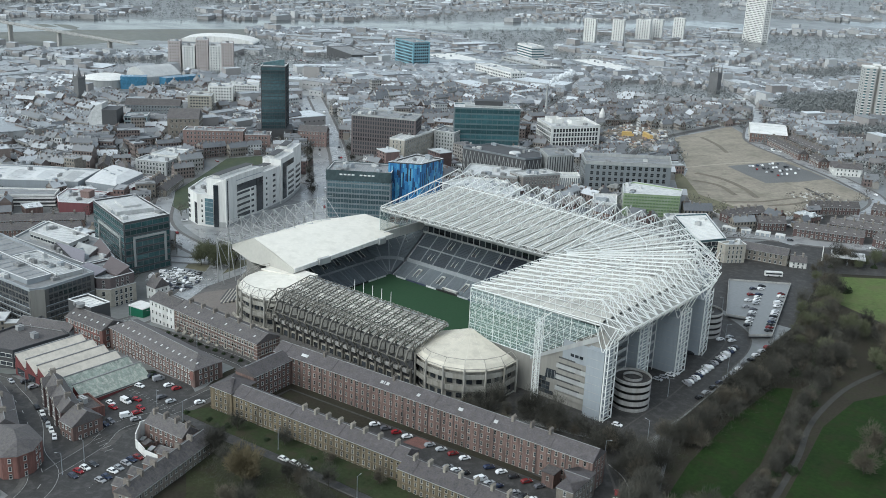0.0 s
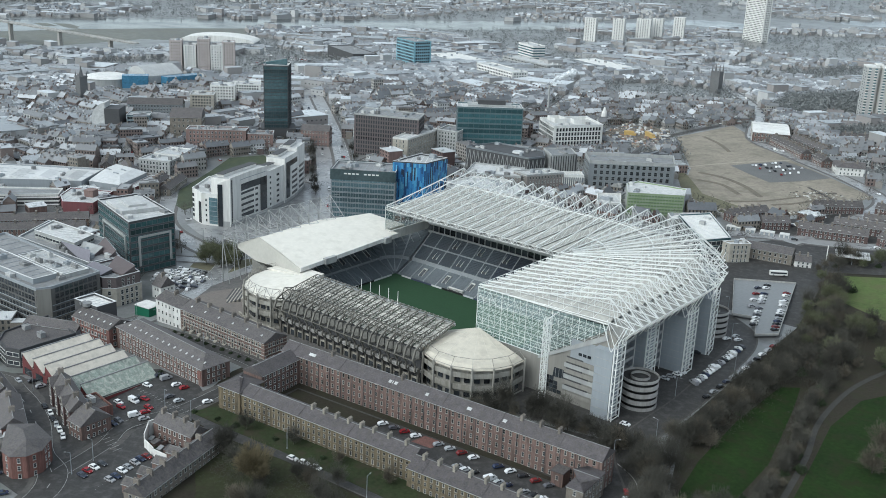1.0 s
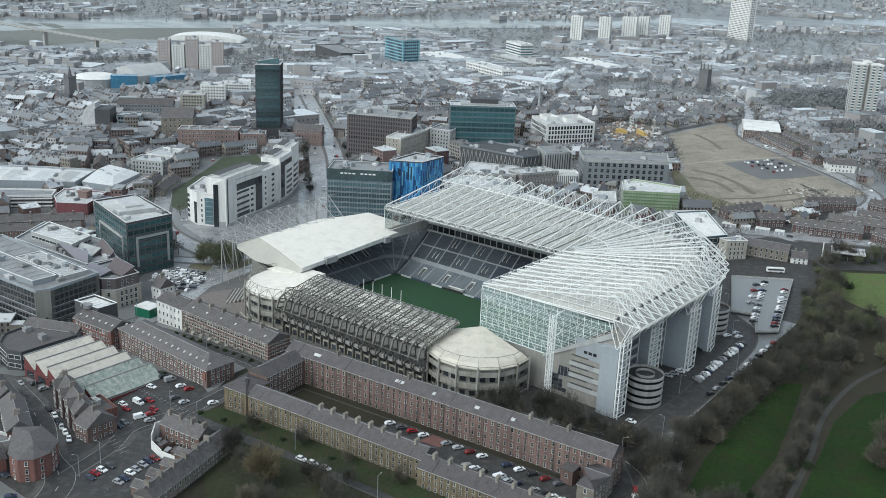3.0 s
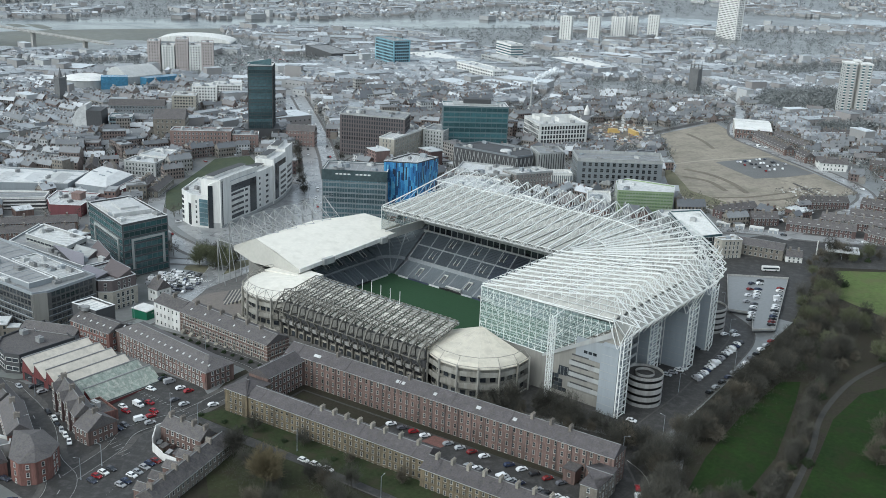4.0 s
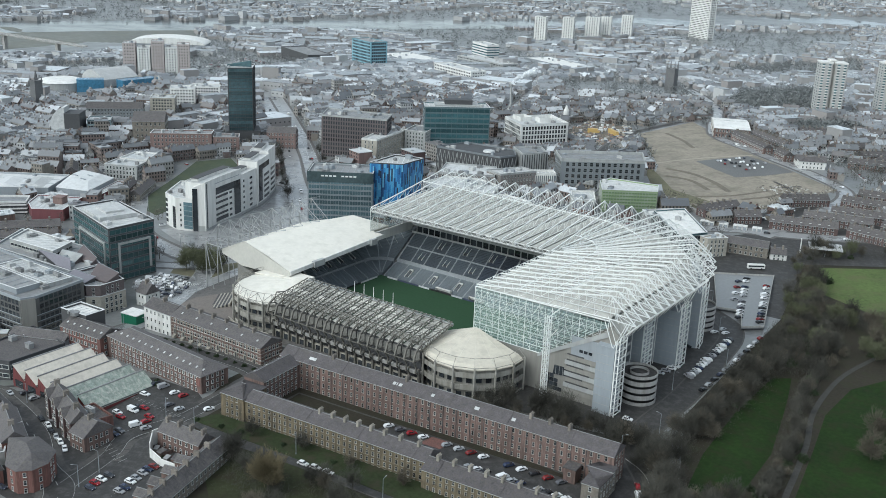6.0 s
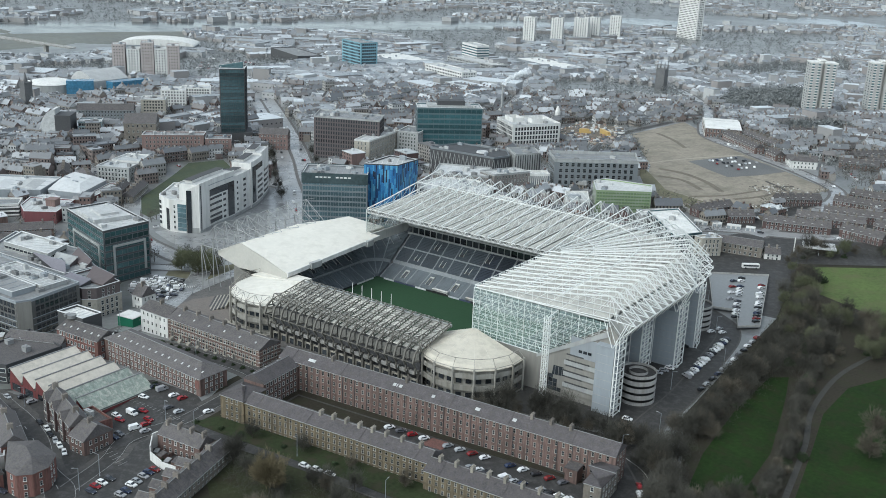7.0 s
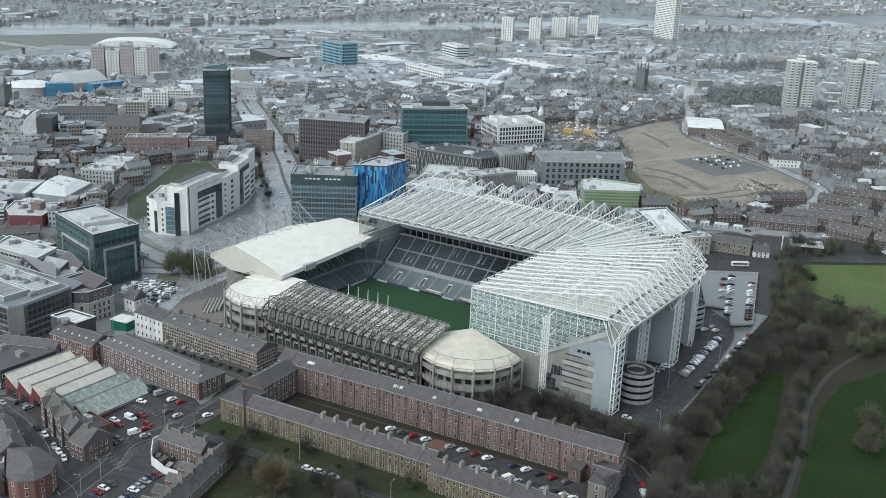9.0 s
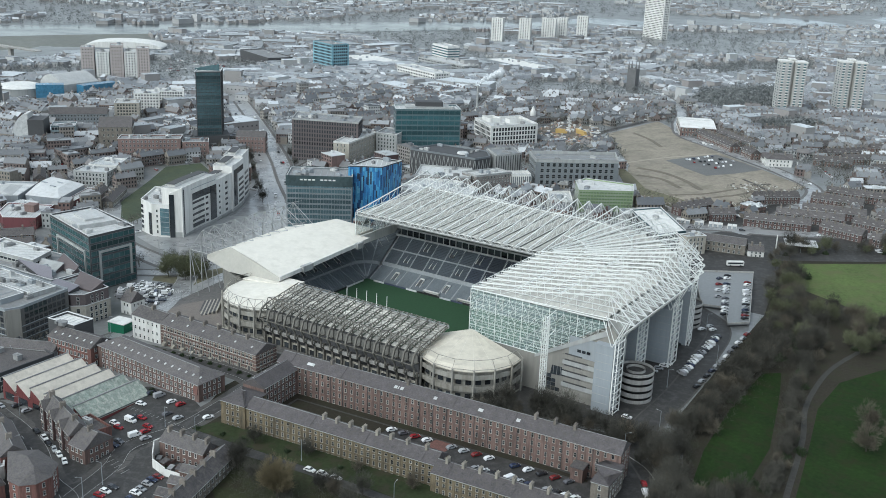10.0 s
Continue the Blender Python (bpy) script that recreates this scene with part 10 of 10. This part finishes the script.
tagged(part("street_trees", g, TWIG), "bare brown street and garden trees among the houses", "trees", kind="stuff")
g = Geo()
for k in range(39500):
    d = 900 + 3300 * rnd.random() ** 1.35
    a = radians(rnd.uniform(-2, 82))
    x, y = -d * math.sin(a), d * math.cos(a)
    if k >= 37000:
        w_ = WOODS[(0, 0, 0, 1, 2)[k % 5]]
        while True:
            x, y = rnd.uniform(min(p[0] for p in w_), max(p[0] for p in w_)), rnd.uniform(min(p[1] for p in w_), max(p[1] for p in w_))
            if inside(w_, x, y):
                break
    v = noise.noise(Vector((x * 0.003, y * 0.003, 9.0)))
    if k < 37000 and ((d < 1900 and v < 0.05 and rnd.random() > (0.75 if x > -0.62 * y else 0.5)) or (d >= 1900 and v < 0.05)):
        continue
    if k < 37000 and not is_free(x, y):
        continue
    z, s = gz(x, y), rnd.uniform(2.6, 5.4) * (1 + d / 8000)
    for _ in range(14):
        p = Vector((x + rnd.gauss(0, s * 0.45), y + rnd.gauss(0, s * 0.45), z + s * rnd.uniform(0.2, 1.5)))
        u = Vector((rnd.gauss(0, 1), rnd.gauss(0, 1), rnd.gauss(0, 1))).normalized() * s * 0.36
        w_ = Vector((rnd.gauss(0, 1), rnd.gauss(0, 1), rnd.gauss(0, 1))).normalized() * s * 0.2
        g.add([p - u, p + w_, p + u], [(0, 1, 2)])
# twigs far paler than the park's: haze painted as base colour
tagged(part("distant_woods", g, surface("hazed_bare_wood", (0.16, 0.168, 0.166), 0.9, 0.2, 0.2, 0.02, 0.0, island=0.25)), "distant bare woods between the houses, paled to a haze grey", "woods", kind="stuff")

# ---- cars, vans and street furniture ----
def car_meshes(L, W, H, van=False):
    """Body with wheel arches and tapered cabin, glazing, wheel, lights."""
    b = Geo()
    if van:
        prof = [(-L / 2, 0.35), (-L / 2, H - 0.1), (-L / 2 + 0.15, H), (L * 0.2, H), (L * 0.34, H * 0.62), (L / 2 - 0.05, H * 0.5), (L / 2, 0.35)]
    else:
        prof = [(-L / 2, 0.3), (-L / 2 + 0.02, 0.85), (-L / 2 + 0.25, 0.95), (-L * 0.36, H - 0.08), (-L * 0.22, H), (L * 0.06, H - 0.02), (L * 0.24, 0.95), (L / 2 - 0.15, 0.78), (L / 2, 0.62), (L / 2, 0.3)]
    n = len(prof)
    wid = lambda z: W / 2 * (1.0 if z < 0.9 else (0.97 if van else 1.0 - 0.2 * (z - 0.9) / (H - 0.9)))
    v = [(x, -wid(z), z) for x, z in prof] + [(x, wid(z), z) for x, z in prof]
    b.add(v, [tuple(range(n)), tuple(range(n, 2 * n))[::-1]] + [(i, n + i, n + (i + 1) % n, (i + 1) % n) for i in range(n)])
    g = Geo()
    if van:
        g.hexa([(L * 0.205, -W * 0.44, H - 0.05), (L * 0.345, -W * 0.47, H * 0.64), (L * 0.345, W * 0.47, H * 0.64), (L * 0.205, W * 0.44, H - 0.05), (L * 0.225, -W * 0.44, H - 0.03), (L * 0.365, -W * 0.47, H * 0.66), (L * 0.365, W * 0.47, H * 0.66), (L * 0.225, W * 0.44, H - 0.03)])
        for s in (-1, 1):
            y0, y1 = sorted((s * W * 0.485, s * (W * 0.5)))
            g.box(L * 0.08, y0, H * 0.6, L * 0.24, y1, H * 0.85)
    else:
        k = 0.86
        for s in (-1, 1):
            ya, yb = s * (wid(1.0) + 0.005), s * (wid(H - 0.1) + 0.012)
            p = [(-L * 0.37, ya, 0.98), (L * 0.2, ya, 0.98), (L * 0.06, yb, H - 0.12), (-L * 0.28, yb, H - 0.12)]
            q = [(x, y - s * 0.03, z) for x, y, z in p]
            g.add(p + q, [(0, 1, 2, 3), (7, 6, 5, 4), (0, 4, 5, 1), (1, 5, 6, 2), (2, 6, 7, 3), (3, 7, 4, 0)])
        for x0, z0_, x1, z1_ in ((L * 0.235, 0.99, L * 0.075, H - 0.05), (-L * 0.42, 1.0, -L * 0.345, H - 0.12)):
            w0, w1 = wid(z0_) * 0.9, wid(z1_) * 0.9
            sx = 0.03 if x0 > 0 else -0.03
            p = [(x0, -w0, z0_), (x0, w0, z0_), (x1, w1, z1_), (x1, -w1, z1_)]
            q = [(x + sx, y, z + 0.02) for x, y, z in p]
            g.add(p + q, [(0, 1, 2, 3), (7, 6, 5, 4), (0, 4, 5, 1), (1, 5, 6, 2), (2, 6, 7, 3), (3, 7, 4, 0)])
    r = 0.32
    wh_ = Geo()
    for i in range(12):
        a, c = 2 * math.pi * i / 12, 2 * math.pi * (i + 1) / 12
        wh_.add([(0, -0.1, 0), (r * math.cos(a), -0.1, r * math.sin(a)), (r * math.cos(c), -0.1, r * math.sin(c)), (0, 0.1, 0), (r * math.cos(a), 0.1, r * math.sin(a)), (r * math.cos(c), 0.1, r * math.sin(c))], [(0, 1, 2), (3, 5, 4), (1, 4, 5, 2)])
    lt = Geo()
    for s in (-1, 1):
        lt.box(L / 2 - 0.12, s * W * 0.38 - 0.16, 0.6, L / 2 + 0.02, s * W * 0.38 + 0.16, 0.74)
    return b, g, wh_, lt


LAMP = surface("lamp_glass", (0.6, 0.6, 0.58), 0.2, 0.05)
VAN_PAINT = palette("van_paint", [(0.74, 0.74, 0.73), (0.7, 0.7, 0.7), (0.76, 0.76, 0.76), (0.3, 0.3, 0.31), (0.72, 0.72, 0.7)], 0.35, 0.05, True)
RED_PAINT = surface("red_car_paint", (0.24, 0.015, 0.02), 0.25, 0.05, bump=0.0)
FLEET = {}
for key, (L, W, H, van, mt) in {"car": (4.3, 1.8, 1.45, False, CAR_PAINT), "van": (5.2, 2.0, 2.2, True, VAN_PAINT), "white_car": (4.4, 1.82, 1.5, False, VAN_PAINT), "red_car": (4.2, 1.8, 1.48, False, RED_PAINT)}.items():
    b, g, wh_, lt = car_meshes(L, W, H, van)
    FLEET[key] = (b.mesh("body", mt), g.mesh("windows", GLASS_DARK), wh_.mesh("wheel", RUBBER), lt.mesh("headlights", LAMP), L, W)
FAR_WHEELS = {}
for key, kit in FLEET.items():
    g = Geo()
    for sx in (-0.31, 0.31):
        for sy in (-0.46, 0.46):
            k = len(g.v)
            g.v += [(v.co.x + kit[4] * sx, v.co.y + kit[5] * sy, v.co.z + 0.32) for v in kit[2].vertices]
            g.f += [tuple(k + a for a in f.vertices) for f in kit[2].polygons]
    g.m = [0] * len(g.f)
    FAR_WHEELS[key] = g.mesh("wheels", RUBBER)
LABEL = {"car": "parked car with painted body and dark windows", "van": "white panel van parked on tarmac", "white_car": "white parked car with dark windows", "red_car": "red parked car on tarmac"}


def park(x, y, deg, key="car", z=None, group="parked cars"):
    body, win_, wheel, lamp, L, W = FLEET[key]
    c = thing("van" if key == "van" else "car", LABEL[key], "van" if key == "van" else "car", group, pose(x, y, (gz(x, y) + 0.14) if z is None else z, 0, 0, deg))
    part("body", body, None, c)
    part("windows", win_, None, c)
    if math.hypot(x, y) < 400:
        part("headlights", lamp, None, c)
    if math.hypot(x, y) > 330:
        part("wheels", FAR_WHEELS[key], None, c)
        return
    for sx in (-0.31, 0.31):
        for sy in (-0.46, 0.46):
            part("wheel", wheel, None, c, m=Matrix.Translation((L * sx, W * sy, 0.32)))


rnd = random.Random(31)
any_car = lambda: rnd.choices(["car", "white_car", "van", "red_car"], [6.5, 2.5, 0.7, 0.4])[0]
BREWERY = ((-344.9, 238.2, 85, "van"), (-346.2, 229.5, 15, "white_car"), (-351.8, 221.9, 5, "white_car"), (-330.3, 229.2, 80, "car"), (-324.2, 229.3, 80, "car"), (-331.6, 237.7, 80, "red_car"), (-336.6, 237.4, 80, "car"), (-350.2, 238.6, 80, "car"), (-339.0, 217.7, 5, "van"), (-339.4, 220.6, 5, "car"), (-336.8, 221.6, 5, "red_car"), (-343.1, 213.2, 5, "white_car"), (-338.9, 211.6, 5, "red_car"), (-328.5, 210.9, 75, "van"), (-329.5, 218.3, 5, "red_car"), (-327.4, 215.0, 75, "red_car"), (-323.3, 211.7, 75, "white_car"), (-330.0, 204.4, 5, "car"), (-329.6, 201.4, 5, "car"), (-314.2, 236.3, 70, "white_car"))
STREET_CARS = ((-384.2, 202.1, 80, "white_car"), (-364.4, 192.4, -15, "car"), (-357.0, 190.6, -18, "white_car"), (-351.4, 188.3, -18, "car"), (-345.6, 186.5, -25, "car"), (-340.6, 184.9, -20, "white_car"), (-334.7, 182.8, -30, "car"), (-392.3, 203.0, 80, "car"))
CORNER_CARS = ((-297.9, 195.1, 5, "car"), (-298.2, 192.5, 5, "car"), (-297.4, 189.6, 5, "white_car"), (-296.4, 185.9, 5, "car"), (-295.9, 183.0, 5, "white_car"), (-288.4, 194.3, 5, "white_car"), (-286.7, 189.2, 5, "car"), (-305.6, 177.8, 5, "white_car"), (-305.7, 181.1, 5, "car"), (-305.2, 174.8, 5, "red_car"), (-293.9, 179.2, 5, "car"), (-293.4, 176.3, 5, "white_car"), (-283.8, 184.5, 5, "car"), (-303.7, 171.7, 5, "car"))
for x, y, d, k in BREWERY + STREET_CARS + CORNER_CARS:
    park(x, y, d + rnd.uniform(-4, 4), k)
for x, y, d in ((-327.7, 152.5, 10), (-313, 146.5, 60), (-398, 199.5, -8)):
    park(x, y, d, any_car())
for i in range(19):
    park(-174 - 0.12 * i + rnd.uniform(-0.3, 0.3), 397 + 3.1 * i, 152 + rnd.uniform(-3, 3), ("van", "white_car", "car", "white_car", "car", "white_car", "white_car")[i % 7])
for i in range(12):
    park(-163.6 - 0.05 * i - (0.6 if i > 8 else 0), 388 + 7.0 * i, 75 + rnd.uniform(-6, 6), "car")
for x, y in ((-185, 396), (-184, 400.2), (-183.5, 404), (-186, 392), (-176.8, 340), (-190, 425), (-189, 430)):
    park(x, y, 10 + rnd.uniform(-8, 8), any_car())
for x, y in [(-202 + 1.5 * i, 547 - 5.0 * i) for i in (0, 1, 3, 4, 5, 6, 8, 9, 10, 11, 12, 13)] + [(-204 + 1.55 * i, 539 - 5.2 * i) for i in (0, 2, 4, 6)] + [(-188.5 + 1.2 * i, 542 - 4.2 * i) for i in (0, 1, 3, 4, 5, 7, 8, 9, 10, 11, 12, 13, 14)]:
    park(x, y, 60 + rnd.uniform(-6, 6), any_car(), z=1.6)
for x, y in ((-184, 464), (-181, 460), (-186, 457.5)):
    park(x, y, 70 + rnd.uniform(-6, 6), any_car())
for i in range(15):
    u = 62 + 5.4 * i
    if i not in (4, 9):
        p = tp(u, 29.5)
        park(p[0], p[1], 62 + rnd.uniform(-5, 5), ("car", "car", "red_car", "car", "white_car", "car", "car")[i % 7])
for i in range(12):
    p = tp(104 + 3.6 * i, 20)
    if i not in (3, 7):
        park(p[0], p[1], 70 + rnd.uniform(-5, 5), any_car())
for x, y, k in ((-253.9, 228, "white_car"), (-248.4, 228.6, "white_car"), (-242.5, 229.1, "white_car")):
    park(x, y, 5, k)
g = Geo()
kerb_ = curve_pts([(-163, 310), (-155, 306), (-149.5, 301), (-145.5, 294.5), (-142.6, 288), (-140.5, 278)], 2.5)
for a, b in zip(kerb_, kerb_[1:]):
    n_ = Vector((-(b - a).y, (b - a).x)).normalized() * 0.15
    g.prism(ccw([tuple(a - n_), tuple(b - n_), tuple(b + n_), tuple(a + n_)]), -0.1, 0.2)
tagged(part("kerb", g, CONCRETE), "pale concrete kerb of the lane round the terrace end", "kerb", kind="structure")
park(-150, 293.6, 125, "red_car")
park(-146.8, 287.4, 125, "van")
for i in range(36):
    a, b = divmod(i, 9)
    if (i * 7) % 5 and (a < 3 or b < 5):
        park(-332 + 3.6 * b * 0.5 + 10.5 * a + rnd.uniform(-1, 1), 822 + 3.9 * b - 2.5 * a + rnd.uniform(-1.5, 1.5), 120 + rnd.uniform(-12, 12), rnd.choice(["car", "car", "car", "white_car", "white_car"]), group="cars on the gravel lot")
LOT = [(-484, 326), (-484, 346), (-462, 350), (-450, 344), (-438, 324), (-450, 312)]
n_ = 0
for i in range(11):
    for j in range(9):
        x, y = -479 + 4.1 * i + 1.3 * (j % 2) + rnd.uniform(-0.8, 0.8), 313 + 4.6 * j - 0.5 * i + rnd.uniform(-0.8, 0.8)
        if inside(LOT, x, y) and (i * 7 + j * 3) % 14:
            park(x, y, rnd.choice([35, 40, 125]) + rnd.uniform(-10, 10), rnd.choices(["car", "white_car", "van"], [5, 4, 2])[0], group="cars in the works yard")
for key, n in (("boulevard", 44), ("ring_road", 9), ("rear_road", 26), ("field_road", 9)):
    pts, w_ = ROADS[key]
    c = curve_pts(pts, 5)
    for _ in range(n):
        i = rnd.randrange(2, len(c) - 2)
        d = (c[i + 1] - c[i]).normalized()
        s = rnd.choice([-1, 1])
        p = c[i] + Vector((-d.y, d.x)) * s * w_ * rnd.uniform(0.15, 0.35)
        park(p.x, p.y, math.degrees(math.atan2(d.y, d.x)) + (180 if s > 0 else 0), any_car(), group="cars on the roads")
# bus on the road behind the car deck
bs = thing("bus", "white single-deck bus on the road behind the deck", "bus", m=pose(-205.5, 572.3, gz(-205.5, 572.3) + 0.15, 0, 0, 37))
part("body", Geo().box(-5.2, -1.2, 0.4, 5.2, 1.2, 2.9).box(-4.9, -1.05, 2.9, 4.9, 1.05, 3.05), WHITE_PAINT, bs)
for s_ in (-1, 1):
    part("window_row", Geo().box(-4.8, s_ * 1.22 - 0.03, 1.5, 4.6, s_ * 1.22 + 0.03, 2.4), GLASS_DARK, bs)
    for x in (-3.2, 3.2):
        part("wheel", Geo().tube(0, 0, -0.15, 0.15, 0.48, None, 12), RUBBER, bs, m=pose(x, s_ * 1.05, 0.48, 90))
part("windscreen", Geo().box(5.18, -1.0, 1.3, 5.25, 1.0, 2.6), GLASS_DARK, bs)
# white lock-up garages by the brick rows
for i in (0, 1, 2, 4, 5, 7, 8, 9, 11, 12):
    p = Vector((-268, 641)).lerp(Vector((-231, 650)), i / 12)
    gr = thing("lock_up_garage", "white rendered lock-up garage with dark door", "garage", "lock-up garages", pose(p.x, p.y, gz(p.x, p.y), 0, 0, 14))
    part("wall", Geo().box(-1.45, -2.4, -0.3, 1.45, 2.4, 2.3).box(-1.5, -2.5, 2.3, 1.5, 2.5, 2.5), WHITE_PAINT, gr)
    part("door", Geo().box(-1.1, -2.5, 0, 1.1, -2.41, 2.0), GREY_CLAD, gr)
# parking bay lines
g = Geo()
for i in range(14):
    x = -349 + 2.4 * i
    g.box(x - 0.06, 224.6 + (i - 6) * 0.05, gz(x, 226) + 0.15, x + 0.06, 229.2, gz(x, 226) + 0.17)
for i in range(12):
    p = Vector((-340 + 2.6 * i, 200 - 0.6 * i))
    if i > 3:
        g.box(p.x - 0.06, p.y - 4, gz(p.x, p.y) + 0.15, p.x + 0.06, p.y, gz(p.x, p.y) + 0.17)
for i in range(16):
    p = Vector((-303, 195)).lerp(Vector((-292, 168)), i / 15)
    q = p + Vector((5.2, 0.6))
    for a, b in ((p, q),):
        g.box(a.x, a.y + 1.4, gz(*a) + 0.15, b.x, a.y + 1.52, gz(*a) + 0.17)
tagged(part("bay_marking", g, PAINT_LINE), "white painted parking bay lines on tarmac", "road marking", kind="structure")

# pedestrian crossings and junction paint by the stadium corner
for cx_, cy_, dg, n in ((-430, 304, 62, 8), (-446, 344, 40, 8), (-478, 378, 20, 8)):
    g = Geo()
    for i in range(n):
        g.box(-0.5 * n + i * 1.0, -1.6, 0, -0.5 * n + i * 1.0 + 0.5, 1.6, 0.02)
    tagged(part("crossing_marking", g, PAINT_LINE, m=pose(cx_, cy_, gz(cx_, cy_) + 0.2, 0, 0, dg)), "worn white crossing stripes on tarmac", "road marking", kind="structure")

# street lamps
def street_lamp(x, y, deg, h=9.0):
    l = thing("street_lamp", "grey steel street lamp with single arm", "street lamp", "street lamps", pose(x, y, gz(x, y), 0, 0, deg))
    part("pole", Geo().tube(0, 0, -0.2, h, 0.14, 0.08, 8).tube(0, 0, -0.2, 0.9, 0.2, 0.2, 8), GREY_CLAD, l)
    part("arm", Geo().beam((0, 0, h - 0.1), (1.6, 0, h + 0.25), 0.06, 6), GREY_CLAD, l)
    part("lantern", Geo().hexa([(1.4, -0.16, h + 0.15), (2.2, -0.13, h + 0.22), (2.2, 0.13, h + 0.22), (1.4, 0.16, h + 0.15), (1.4, -0.12, h + 0.33), (2.2, -0.1, h + 0.36), (2.2, 0.1, h + 0.36), (1.4, 0.12, h + 0.33)]), PALE_CLAD, l)


for key, step in (("corner_street", 7), ("ring_road", 10), ("boulevard", 14), ("stadium_north", 8), ("terrace_street", 8), ("park_edge", 9)):
    pts, w_ = ROADS[key]
    c = curve_pts(pts, 5)
    for i in range(2, len(c) - 2, step):
        d = (c[i + 1] - c[i]).normalized()
        s = 1 if (i // step) % 2 else -1
        p = c[i] + Vector((-d.y, d.x)) * s * (w_ / 2 + 1)
        street_lamp(p.x, p.y, math.degrees(math.atan2(d.y, d.x)) + (-90 if s > 0 else 90))
